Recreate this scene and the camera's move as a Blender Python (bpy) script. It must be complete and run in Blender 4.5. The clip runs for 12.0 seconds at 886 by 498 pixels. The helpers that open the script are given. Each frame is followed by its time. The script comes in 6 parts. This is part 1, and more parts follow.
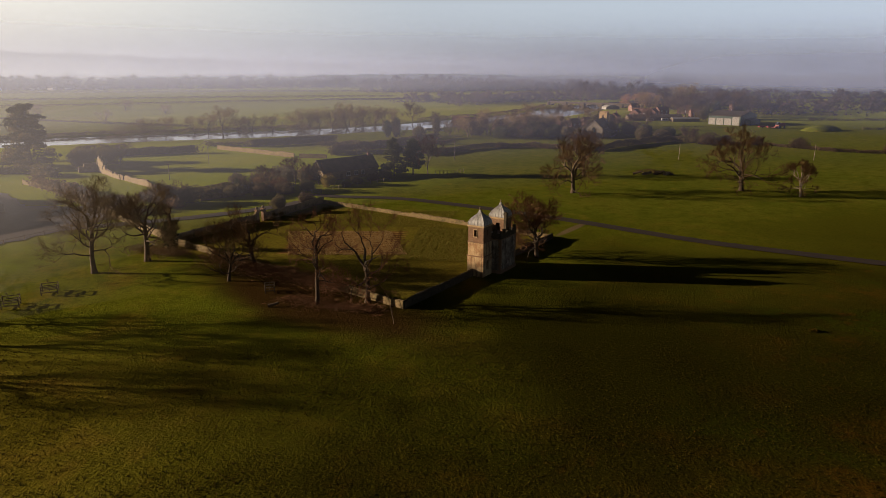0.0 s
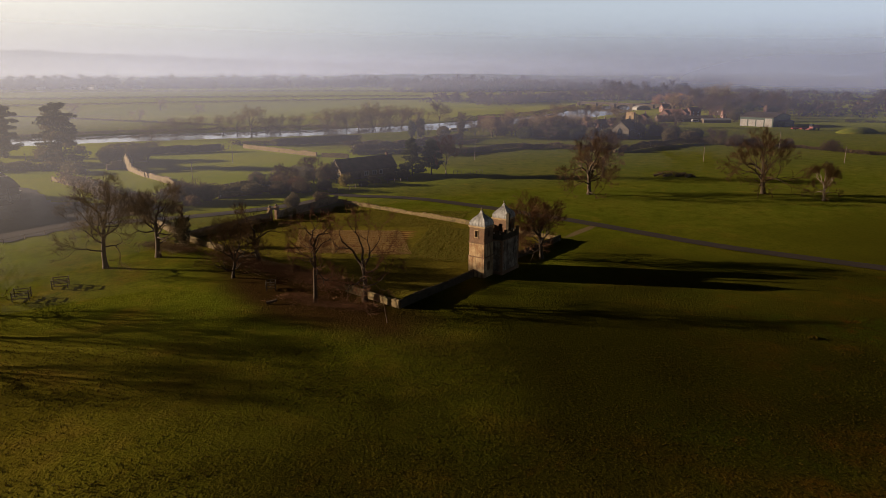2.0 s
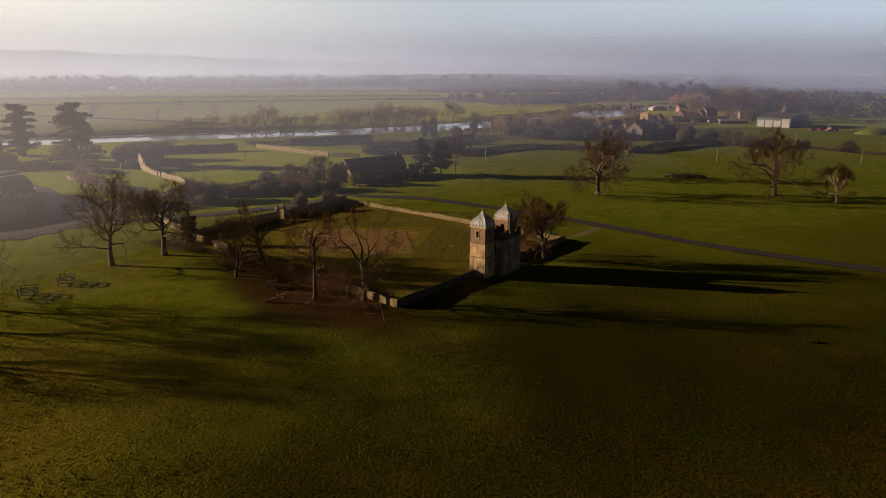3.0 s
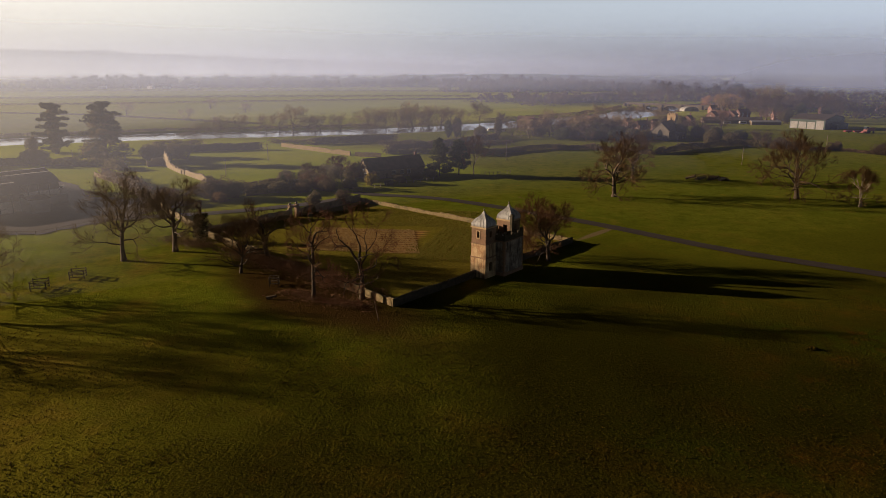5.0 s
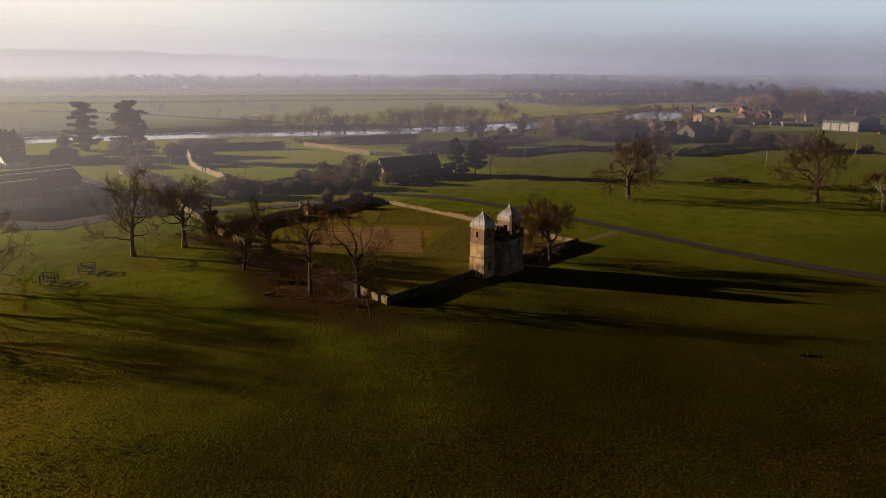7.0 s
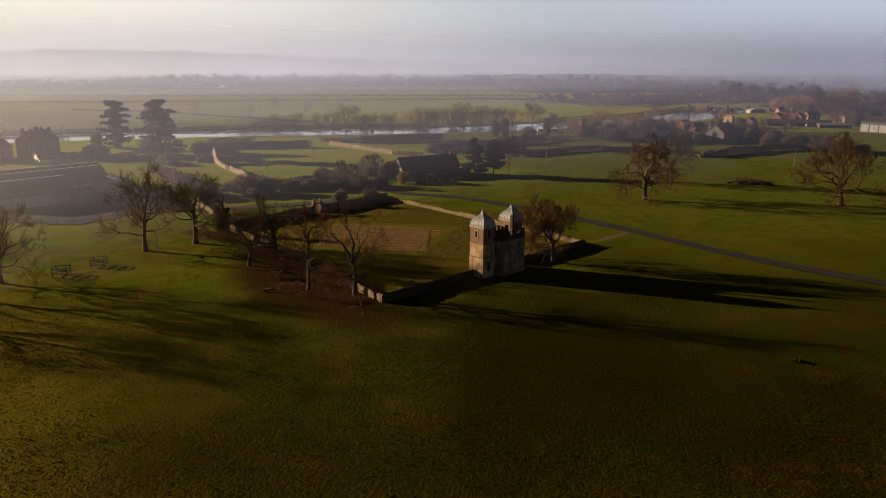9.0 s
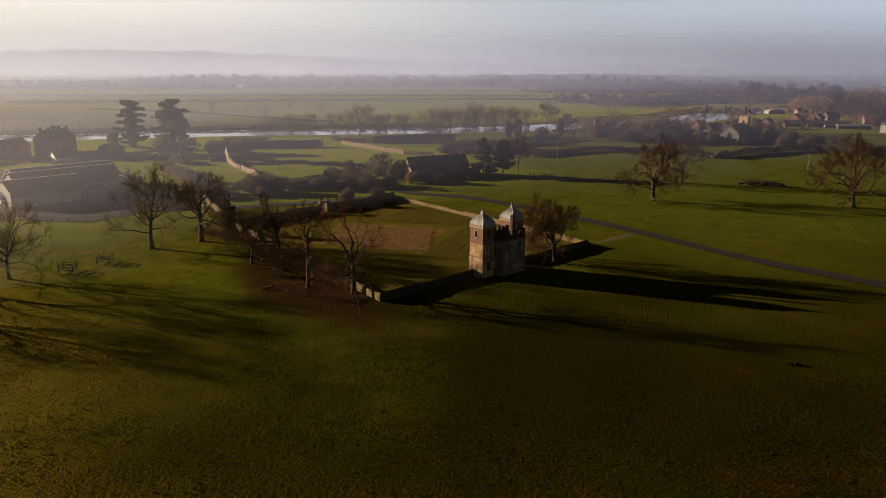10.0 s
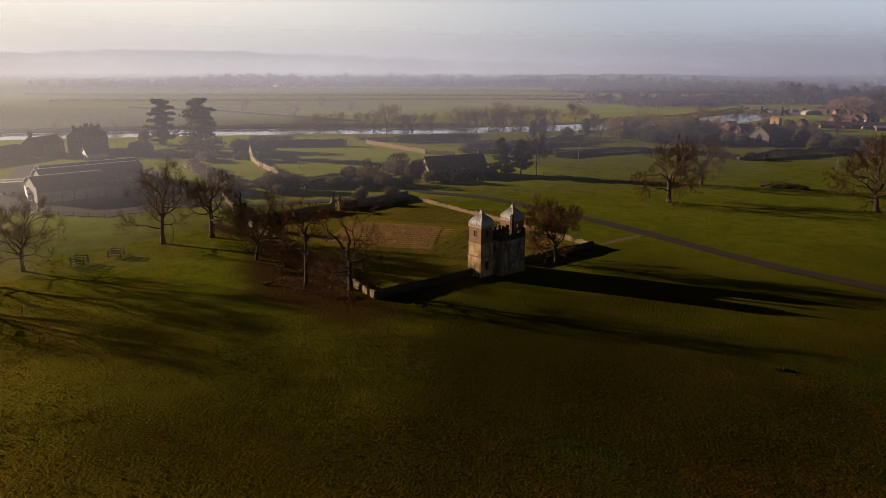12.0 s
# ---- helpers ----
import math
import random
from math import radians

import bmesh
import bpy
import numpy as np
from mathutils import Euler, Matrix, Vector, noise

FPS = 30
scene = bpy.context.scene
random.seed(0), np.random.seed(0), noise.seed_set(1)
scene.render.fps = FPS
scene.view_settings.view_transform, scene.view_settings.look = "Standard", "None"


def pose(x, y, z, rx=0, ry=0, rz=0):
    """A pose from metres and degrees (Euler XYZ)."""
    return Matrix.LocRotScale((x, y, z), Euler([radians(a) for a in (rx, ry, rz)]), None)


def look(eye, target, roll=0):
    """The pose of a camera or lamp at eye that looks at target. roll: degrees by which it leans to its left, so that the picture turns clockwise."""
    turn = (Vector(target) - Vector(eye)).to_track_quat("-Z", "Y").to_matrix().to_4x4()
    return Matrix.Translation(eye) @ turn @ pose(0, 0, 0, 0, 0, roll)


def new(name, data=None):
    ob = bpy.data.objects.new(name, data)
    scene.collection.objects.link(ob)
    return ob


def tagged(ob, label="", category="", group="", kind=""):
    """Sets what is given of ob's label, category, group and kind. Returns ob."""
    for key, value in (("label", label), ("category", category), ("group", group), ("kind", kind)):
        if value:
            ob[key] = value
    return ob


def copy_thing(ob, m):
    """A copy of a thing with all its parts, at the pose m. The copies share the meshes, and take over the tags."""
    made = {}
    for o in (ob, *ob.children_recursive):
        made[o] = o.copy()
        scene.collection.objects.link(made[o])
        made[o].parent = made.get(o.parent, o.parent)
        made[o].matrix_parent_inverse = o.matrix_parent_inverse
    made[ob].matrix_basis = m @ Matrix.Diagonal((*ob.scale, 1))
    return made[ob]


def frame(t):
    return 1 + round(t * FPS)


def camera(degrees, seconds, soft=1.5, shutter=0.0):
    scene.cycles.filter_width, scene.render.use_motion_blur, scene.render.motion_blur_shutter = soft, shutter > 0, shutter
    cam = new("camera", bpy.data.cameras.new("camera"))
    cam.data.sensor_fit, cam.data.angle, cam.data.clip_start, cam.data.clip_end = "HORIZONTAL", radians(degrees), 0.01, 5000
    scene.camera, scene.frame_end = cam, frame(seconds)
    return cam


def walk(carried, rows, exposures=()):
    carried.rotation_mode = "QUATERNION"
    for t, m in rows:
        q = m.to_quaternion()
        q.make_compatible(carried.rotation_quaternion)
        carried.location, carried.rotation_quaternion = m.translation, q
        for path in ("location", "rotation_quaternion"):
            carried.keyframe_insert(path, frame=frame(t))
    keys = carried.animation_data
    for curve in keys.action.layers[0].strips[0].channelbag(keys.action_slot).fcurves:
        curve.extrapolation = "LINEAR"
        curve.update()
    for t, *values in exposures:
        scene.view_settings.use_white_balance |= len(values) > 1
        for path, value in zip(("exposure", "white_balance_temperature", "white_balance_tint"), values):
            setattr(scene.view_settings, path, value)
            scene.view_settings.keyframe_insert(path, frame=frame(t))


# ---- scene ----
cam = camera(66.9, 12.0, soft=0.8)
METRES, EYE, TILT, LEAN, TURN = 35.0, 36.0, -15.0, 0.0, 0.0
ROWS = [
    (0.0, 0.0, 0.0, 0.0, 0.0, 0.0, -0.0),
    (0.5, 0.0409, -0.0013, 0.0003, 0.65, -0.0, -0.19),
    (1.0, 0.0791, -0.0022, 0.0007, 1.31, 0.0, -0.38),
    (1.5, 0.1199, -0.0025, 0.0015, 2.04, -0.01, -0.59),
    (2.0, 0.1579, -0.0025, 0.0024, 2.71, -0.02, -0.77),
    (2.5, 0.1991, -0.0024, 0.0032, 3.44, -0.03, -0.97),
    (3.0, 0.2373, -0.0019, 0.0039, 4.11, -0.04, -1.15),
    (3.5, 0.2781, -0.0005, 0.0048, 4.83, -0.07, -1.36),
    (5.5, 0.4346, 0.006, 0.0082, 7.46, -0.14, -2.08),
    (6.0, 0.4765, 0.0091, 0.009, 8.14, -0.18, -2.27),
    (6.5, 0.5161, 0.0124, 0.0098, 8.76, -0.2, -2.45),
    (8.5, 0.6857, 0.0294, 0.0156, 11.49, -0.32, -3.21),
    (9.0, 0.7307, 0.0349, 0.0169, 12.26, -0.38, -3.41),
    (9.5, 0.7726, 0.0405, 0.0179, 12.95, -0.42, -3.61),
    (10.0, 0.818, 0.0472, 0.0192, 13.7, -0.46, -3.81),
    (10.5, 0.8608, 0.054, 0.0208, 14.39, -0.51, -3.99),
    (11.0, 0.9066, 0.062, 0.0226, 15.12, -0.57, -4.19),
    (11.5, 0.9487, 0.0702, 0.0247, 15.8, -0.62, -4.38),
    (12.0, 0.9941, 0.0793, 0.0274, 16.55, -0.68, -4.58),
]
walk(cam, [(t, pose(0, 0, EYE, TILT, LEAN, TURN) @ pose(METRES * x, METRES * y, METRES * z, 90 + pitch, roll, yaw)) for t, x, y, z, yaw, pitch, roll in ROWS],
     exposures=[(0.0, 0.79, 6750, 16), (6.0, 0.80, 6750, 17), (12.0, 0.70, 6750, 18)])

# ---- world, sun ----
SUN_EL, SUN_AZ = radians(12.0), radians(173.5)      # azimuth counted from +x, anticlockwise
to_sun = Vector((math.cos(SUN_EL) * math.cos(SUN_AZ), math.cos(SUN_EL) * math.sin(SUN_AZ), math.sin(SUN_EL)))
# colours of the haze away from the sun, across it and towards it
SKYLINE = ((0.215, 0.25, 0.31), (0.205, 0.23, 0.26), (0.46, 0.45, 0.425))
HIGHER = ((0.27, 0.335, 0.395), (0.275, 0.315, 0.345), (0.60, 0.59, 0.51))
world = bpy.data.worlds.new("sky")
scene.world = world
world.use_nodes = True
wn = world.node_tree.nodes
sky = wn.new("ShaderNodeTexSky")
sky.sky_type = "NISHITA"
sky.sun_disc = False
sky.sun_elevation = SUN_EL
sky.sun_rotation = math.pi / 2 - SUN_AZ
sky.altitude = 50
sky.air_density, sky.dust_density, sky.ozone_density = 1.0, 2.0, 1.5
wl = world.node_tree.links
clear_sky = wn.new("ShaderNodeVectorMath")
clear_sky.operation = "SCALE"
clear_sky.inputs["Scale"].default_value = 0.0035
wl.new(sky.outputs["Color"], clear_sky.inputs[0])
# pale winter haze low in the sky: bright and warm up-sun, lavender grey away from it
way = wn.new("ShaderNodeTexCoord").outputs["Generated"]
up = wn.new("ShaderNodeSeparateXYZ")
wl.new(way, up.inputs["Vector"])
sunward = wn.new("ShaderNodeVectorMath")
sunward.operation = "DOT_PRODUCT"
wl.new(way, sunward.inputs[0])
sunward.inputs[1].default_value = (math.cos(SUN_AZ), math.sin(SUN_AZ), 0)


def sky_ramp(value, lo, hi):
    r = wn.new("ShaderNodeMapRange")
    r.interpolation_type = "SMOOTHSTEP"
    r.inputs["From Min"].default_value, r.inputs["From Max"].default_value = lo, hi
    wl.new(value, r.inputs["Value"])
    return r.outputs[0]


def sky_mix(fac, a, b):
    mx = wn.new("ShaderNodeMix")
    mx.data_type = "RGBA"
    wl.new(fac, mx.inputs["Factor"])
    for k, c in ((6, a), (7, b)):
        if isinstance(c, tuple):
            mx.inputs[k].default_value = (*c, 1)
        else:
            wl.new(c, mx.inputs[k])
    return mx.outputs[2]


side_on = sky_ramp(sunward.outputs["Value"], -0.55, 0.45)
up_sun = sky_ramp(sunward.outputs["Value"], 0.1, 0.95)
skyline = sky_mix(up_sun, sky_mix(side_on, SKYLINE[0], SKYLINE[1]), SKYLINE[2])
higher = sky_mix(up_sun, sky_mix(side_on, HIGHER[0], HIGHER[1]), HIGHER[2])
haze_band = sky_mix(sky_ramp(up.outputs["Z"], -0.005, 0.06), skyline, higher)
glow = wn.new("ShaderNodeVectorMath")
glow.operation = "SCALE"
wl.new(haze_band, glow.inputs[0])
wl.new(sky_ramp(up.outputs["Z"], 0.14, 0.085), glow.inputs["Scale"])
total = wn.new("ShaderNodeVectorMath")
wl.new(clear_sky.outputs[0], total.inputs[0])
wl.new(glow.outputs[0], total.inputs[1])
wl.new(total.outputs[0], wn["Background"].inputs["Color"])
wn["Background"].inputs["Strength"].default_value = 1.0
sun_data = bpy.data.lights.new("sun", "SUN")
sun_data.energy, sun_data.angle, sun_data.color = 5.0, radians(0.6), (1.0, 0.81, 0.57)
sun_lamp = new("sun", sun_data)
sun_lamp.matrix_world = look(to_sun * 400, (0, 0, 0))


# ---- materials ----
def material(name, rough=0.8, metal=0.0):
    m = bpy.data.materials.new(name)
    m.use_nodes = True
    b = m.node_tree.nodes["Principled BSDF"]
    b.inputs["Roughness"].default_value = rough
    b.inputs["Metallic"].default_value = metal
    b.inputs["Specular IOR Level"].default_value = 0.25
    return m, m.node_tree.nodes, m.node_tree.links, b


def noise_node(nodes, links, coord, scale, detail=3.0, rough=0.55):
    n = nodes.new("ShaderNodeTexNoise")
    n.inputs["Scale"].default_value = scale
    n.inputs["Detail"].default_value = detail
    n.inputs["Roughness"].default_value = rough
    links.new(coord, n.inputs["Vector"])
    return n.outputs["Fac"]


def ramp(nodes, links, fac, lo, hi):
    r = nodes.new("ShaderNodeMapRange")
    r.inputs["From Min"].default_value, r.inputs["From Max"].default_value = lo, hi
    links.new(fac, r.inputs["Value"])
    return r.outputs["Result"]


def mixed(nodes, links, fac, a, b):
    m = nodes.new("ShaderNodeMix")
    m.data_type = "RGBA"
    links.new(fac, m.inputs["Factor"])
    for k, c in ((6, a), (7, b)):
        if isinstance(c, tuple):
            m.inputs[k].default_value = (*c, 1)
        else:
            links.new(c, m.inputs[k])
    return m.outputs[2]


def relief(nodes, links, bsdf, height, strength, distance):
    b = nodes.new("ShaderNodeBump")
    b.inputs["Strength"].default_value, b.inputs["Distance"].default_value = strength, distance
    links.new(height, b.inputs["Height"])
    links.new(b.outputs["Normal"], bsdf.inputs["Normal"])


def surface(name, c1, c2, scale=1.0, rough=0.85, metal=0.0, fine=None, bump=0.3, bump_d=0.03, c3=None, vary=0.0, seat="Object"):
    """A two-scale mottled surface: c1 and c2 in broad stains, c3 in fine grain."""
    m, n, l, b = material(name, rough, metal)
    co = n.new("ShaderNodeTexCoord").outputs[seat]
    broad = ramp(n, l, noise_node(n, l, co, scale, 4), 0.35, 0.65)
    grain = noise_node(n, l, co, fine or scale * 9, 4, 0.65)
    col = mixed(n, l, broad, c1, c2)
    c3 = c3 or tuple(0.55 * v for v in c1)
    col = mixed(n, l, ramp(n, l, grain, 0.5, 0.78), col, c3)
    if vary:
        info = n.new("ShaderNodeObjectInfo")
        hsv = n.new("ShaderNodeHueSaturation")
        l.new(ramp_out(n, l, info.outputs["Random"], 1 - vary, 1 + vary), hsv.inputs["Value"])
        l.new(col, hsv.inputs["Color"])
        col = hsv.outputs["Color"]
    l.new(col, b.inputs["Base Color"])
    if bump:
        relief(n, l, b, grain, bump, bump_d)
    return m


def ramp_out(nodes, links, fac, lo, hi):
    r = nodes.new("ShaderNodeMapRange")
    r.inputs["To Min"].default_value, r.inputs["To Max"].default_value = lo, hi
    links.new(fac, r.inputs["Value"])
    return r.outputs["Result"]


def leafy(name, c1, c2, translucent=0.25, rough=0.8):
    """Twigs and leaves: each small piece has its own tone."""
    m, n, l, b = material(name, rough)
    b.inputs["Specular IOR Level"].default_value = 0.06
    geo = n.new("ShaderNodeNewGeometry")
    col = mixed(n, l, geo.outputs["Random Per Island"], c1, c2)
    l.new(col, b.inputs["Base Color"])
    if translucent:
        t = n.new("ShaderNodeBsdfTranslucent")
        l.new(col, t.inputs["Color"])
        mx = n.new("ShaderNodeMixShader")
        mx.inputs["Fac"].default_value = translucent
        l.new(b.outputs[0], mx.inputs[1])
        l.new(t.outputs[0], mx.inputs[2])
        l.new(mx.outputs[0], n["Material Output"].inputs["Surface"])
    return m


def spot(nodes, links, pos, centre, turn, a, b, soft_edge, *ragged, square=False):
    """A ragged-edged area of ground: an ellipse, or a rectangle, with half-lengths a and b."""
    if ragged and isinstance(ragged[-1], bool):
        ragged, square = ragged[:-1], ragged[-1]
    mp = nodes.new("ShaderNodeMapping")
    mp.vector_type = "TEXTURE"
    mp.inputs["Location"].default_value = (centre[0], centre[1], 0)
    mp.inputs["Rotation"].default_value = (0, 0, radians(turn))
    mp.inputs["Scale"].default_value = (a, b, 1e6)
    links.new(pos, mp.inputs["Vector"])
    if square:
        ab = nodes.new("ShaderNodeVectorMath")
        ab.operation = "ABSOLUTE"
        links.new(mp.outputs[0], ab.inputs[0])
        xyz = nodes.new("ShaderNodeSeparateXYZ")
        links.new(ab.outputs[0], xyz.inputs[0])
        mx = nodes.new("ShaderNodeMath")
        mx.operation = "MAXIMUM"
        links.new(xyz.outputs[0], mx.inputs[0])
        links.new(xyz.outputs[1], mx.inputs[1])
        dist = mx.outputs[0]
    else:
        ln = nodes.new("ShaderNodeVectorMath")
        ln.operation = "LENGTH"
        links.new(mp.outputs[0], ln.inputs[0])
        dist = ln.outputs["Value"]
    for k in ragged:
        ma = nodes.new("ShaderNodeMath")
        ma.operation = "MULTIPLY_ADD"
        links.new(k, ma.inputs[0])
        ma.inputs[1].default_value = soft_edge
        links.new(dist, ma.inputs[2])
        dist = ma.outputs[0]
    r = nodes.new("ShaderNodeMapRange")
    r.interpolation_type = "SMOOTHSTEP"
    mid = 1.0 + soft_edge * 0.5 * len(ragged)
    r.inputs["From Min"].default_value, r.inputs["From Max"].default_value = mid + soft_edge, mid - soft_edge
    links.new(dist, r.inputs["Value"])
    return r.outputs["Result"]


def pasture():
    m, n, l, b = material("pasture", 0.95)
    b.inputs["Specular IOR Level"].default_value = 0.0
    pos = n.new("ShaderNodeNewGeometry").outputs["Position"]
    broad = ramp(n, l, noise_node(n, l, pos, 0.022, 4), 0.38, 0.62)
    patch = ramp(n, l, noise_node(n, l, pos, 0.09, 4, 0.6), 0.50, 0.68)
    tuft = noise_node(n, l, pos, 1.6, 5, 0.7)
    grit = noise_node(n, l, pos, 4.5, 3, 0.6)
    # near field: rough brown grass with foreground falloff put into its colour, lush green pasture round it
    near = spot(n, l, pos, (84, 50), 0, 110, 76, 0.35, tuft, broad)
    xyz = n.new("ShaderNodeSeparateXYZ")
    l.new(pos, xyz.inputs["Vector"])
    lush = mixed(n, l, broad, (0.084, 0.114, 0.008), (0.112, 0.124, 0.010))
    lush = mixed(n, l, patch, lush, (0.125, 0.100, 0.012))
    lush = mixed(n, l, ramp(n, l, tuft, 0.48, 0.72), lush, (0.050, 0.060, 0.005))
    meadow = mixed(n, l, broad, (0.092, 0.120, 0.015), (0.122, 0.132, 0.020))
    lush = mixed(n, l, ramp(n, l, xyz.outputs["Y"], 140.0, 235.0), lush, mixed(n, l, ramp(n, l, tuft, 0.45, 0.75), meadow, (0.062, 0.074, 0.009)))
    mottle = noise_node(n, l, pos, 0.28, 5, 0.65)
    lush = mixed(n, l, ramp(n, l, mottle, 0.50, 0.66), lush, (0.062, 0.080, 0.007))
    lush = mixed(n, l, ramp(n, l, mottle, 0.44, 0.30), lush, (0.150, 0.135, 0.016))
    # the paddocks up-river are grazed short and bright
    grazed = spot(n, l, pos, (-210, 240), 20, 190, 145, 0.2, broad)
    lush = mixed(n, l, grazed, lush, mixed(n, l, broad, (0.19, 0.235, 0.018), (0.23, 0.25, 0.024)))
    # a darker tone over the pasture beyond the pavilion
    darker_field = spot(n, l, pos, (104, 128), 10, 88, 44, 0.5, broad)
    lush = mixed(n, l, darker_field, lush, mixed(n, l, ramp(n, l, tuft, 0.45, 0.7), (0.066, 0.072, 0.007), (0.040, 0.046, 0.004)))
    mown = spot(n, l, pos, (-86, 44), 4, 66, 44, 0.4, broad)
    lush = mixed(n, l, mown, lush, mixed(n, l, patch, (0.155, 0.135, 0.016), (0.21, 0.145, 0.026)))
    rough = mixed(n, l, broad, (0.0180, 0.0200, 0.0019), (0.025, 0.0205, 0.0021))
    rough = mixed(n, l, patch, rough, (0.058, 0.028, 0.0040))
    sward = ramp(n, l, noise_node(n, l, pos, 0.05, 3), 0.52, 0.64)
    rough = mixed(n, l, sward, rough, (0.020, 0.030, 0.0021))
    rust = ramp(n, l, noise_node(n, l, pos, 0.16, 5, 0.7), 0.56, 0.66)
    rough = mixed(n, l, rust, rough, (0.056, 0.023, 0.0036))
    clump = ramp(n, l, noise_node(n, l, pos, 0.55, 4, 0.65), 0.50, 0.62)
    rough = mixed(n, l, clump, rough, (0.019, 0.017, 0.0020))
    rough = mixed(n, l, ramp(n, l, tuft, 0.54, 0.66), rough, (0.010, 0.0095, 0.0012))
    # foreground dimness before the wall, painted as a still darker grass colour
    darkened = spot(n, l, pos, (3, 82), 10, 37, 29, 0.5, broad, tuft)
    rough = mixed(n, l, darkened, rough, mixed(n, l, ramp(n, l, tuft, 0.45, 0.65), (0.0125, 0.0132, 0.0013), (0.008, 0.0085, 0.0009)))
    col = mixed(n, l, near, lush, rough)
    spur = spot(n, l, pos, (31, 156.8), 57, 8.5, 1.0, 0.3, tuft)
    # stubble of the walled garden
    stubble = spot(n, l, pos, (-19.2, 146), 57.4, 28.2, 35.5, 0.03, True)
    fallow = n.new("ShaderNodeMath")
    fallow.operation = "MULTIPLY"
    l.new(stubble, fallow.inputs[0])
    l.new(ramp_out(n, l, patch, 0.9, 0.55), fallow.inputs[1])
    col = mixed(n, l, fallow.outputs[0], col, mixed(n, l, ramp(n, l, tuft, 0.42, 0.68), (0.150, 0.124, 0.020), (0.076, 0.056, 0.012)))
    col = mixed(n, l, spur, col, (0.15, 0.112, 0.065))
    # red-brown litter under the wall trees, with their shade darkening its colour
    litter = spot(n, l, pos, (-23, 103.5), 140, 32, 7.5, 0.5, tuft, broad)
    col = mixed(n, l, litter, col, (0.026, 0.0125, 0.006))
    hay = spot(n, l, pos, (-21.5, 144.2), -4, 11.5, 10.5, 0.10, tuft, clump, True)
    row = n.new("ShaderNodeTexWave")
    row.inputs["Scale"].default_value, row.inputs["Distortion"].default_value = 0.16, 2.5
    turned = n.new("ShaderNodeMapping")
    turned.inputs["Rotation"].default_value = (0, 0, math.radians(82))
    l.new(pos, turned.inputs["Vector"])
    l.new(turned.outputs[0], row.inputs["Vector"])
    col = mixed(n, l, hay, col, mixed(n, l, ramp(n, l, row.outputs["Fac"], 0.35, 0.65), (0.31, 0.19, 0.068), (0.15, 0.062, 0.026)))
    col = mixed(n, l, ramp(n, l, grit, 0.57, 0.72), col, (0.072, 0.062, 0.007))
    # the far fields each have a tone of their own
    vor = n.new("ShaderNodeTexVoronoi")
    vor.inputs["Scale"].default_value = 0.0042
    l.new(pos, vor.inputs["Vector"])
    sep = n.new("ShaderNodeSeparateColor")
    l.new(vor.outputs["Color"], sep.inputs["Color"])
    far_col = mixed(n, l, sep.outputs[0], (0.20, 0.24, 0.035), (0.26, 0.265, 0.06))
    far_col = mixed(n, l, ramp(n, l, noise_node(n, l, pos, 0.02, 4), 0.4, 0.7), far_col, (0.18, 0.21, 0.04))
    col = mixed(n, l, ramp(n, l, xyz.outputs["Y"], 470.0, 600.0), col, far_col)
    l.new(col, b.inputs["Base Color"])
    # tussocks: rounded humps of uneven size
    warp = n.new("ShaderNodeVectorMath")
    warp.operation = "MULTIPLY_ADD"
    bend = n.new("ShaderNodeTexNoise")
    bend.inputs["Scale"].default_value = 0.5
    l.new(pos, bend.inputs["Vector"])
    l.new(bend.outputs["Color"], warp.inputs[0])
    warp.inputs[1].default_value = (0.8, 0.8, 0.8)
    l.new(pos, warp.inputs[2])
    hump = noise_node(n, l, warp.outputs[0], 3.1, 2.0, 0.5)
    both = n.new("ShaderNodeMath")
    both.operation = "MULTIPLY_ADD"
    l.new(tuft, both.inputs[0])
    both.inputs[1].default_value = 0.75
    half = n.new("ShaderNodeMath")
    half.operation = "MULTIPLY"
    l.new(hump, half.inputs[0])
    half.inputs[1].default_value = 0.55
    l.new(half.outputs[0], both.inputs[2])
    total = n.new("ShaderNodeMath")
    total.operation = "MULTIPLY_ADD"
    l.new(grit, total.inputs[0])
    total.inputs[1].default_value = 0.22
    l.new(both.outputs[0], total.inputs[2])
    relief(n, l, b, total.outputs[0], 1.0, 1.25)
    bump = b.inputs["Normal"].links[0].from_node
    foreland = spot(n, l, pos, (40, 40), 0, 190, 62, 0.4, broad)
    weak = ramp_out(n, l, ramp(n, l, noise_node(n, l, pos, 0.07, 3), 0.40, 0.58), 0.35, 1.0)
    k = n.new("ShaderNodeMath")
    k.operation = "MULTIPLY"
    l.new(weak, k.inputs[0])
    l.new(ramp_out(n, l, foreland, 0.26, 1.0), k.inputs[1])
    l.new(k.outputs[0], bump.inputs["Strength"])
    # waxy blades shine yellow-green against the light
    shine, mx, soft_bump = n.new("ShaderNodeBsdfGlossy"), n.new("ShaderNodeMixShader"), n.new("ShaderNodeBump")
    soft_bump.inputs["Strength"].default_value, soft_bump.inputs["Distance"].default_value = 0.4, 0.7
    l.new(total.outputs[0], soft_bump.inputs["Height"])
    l.new(soft_bump.outputs["Normal"], shine.inputs["Normal"])
    shine.inputs["Color"].default_value, shine.inputs["Roughness"].default_value = (1.0, 0.74, 0.12, 1), 0.5
    mx.inputs["Fac"].default_value = 0.030
    l.new(b.outputs[0], mx.inputs[1])
    l.new(shine.outputs[0], mx.inputs[2])
    l.new(mx.outputs[0], n["Material Output"].inputs["Surface"])
    return m


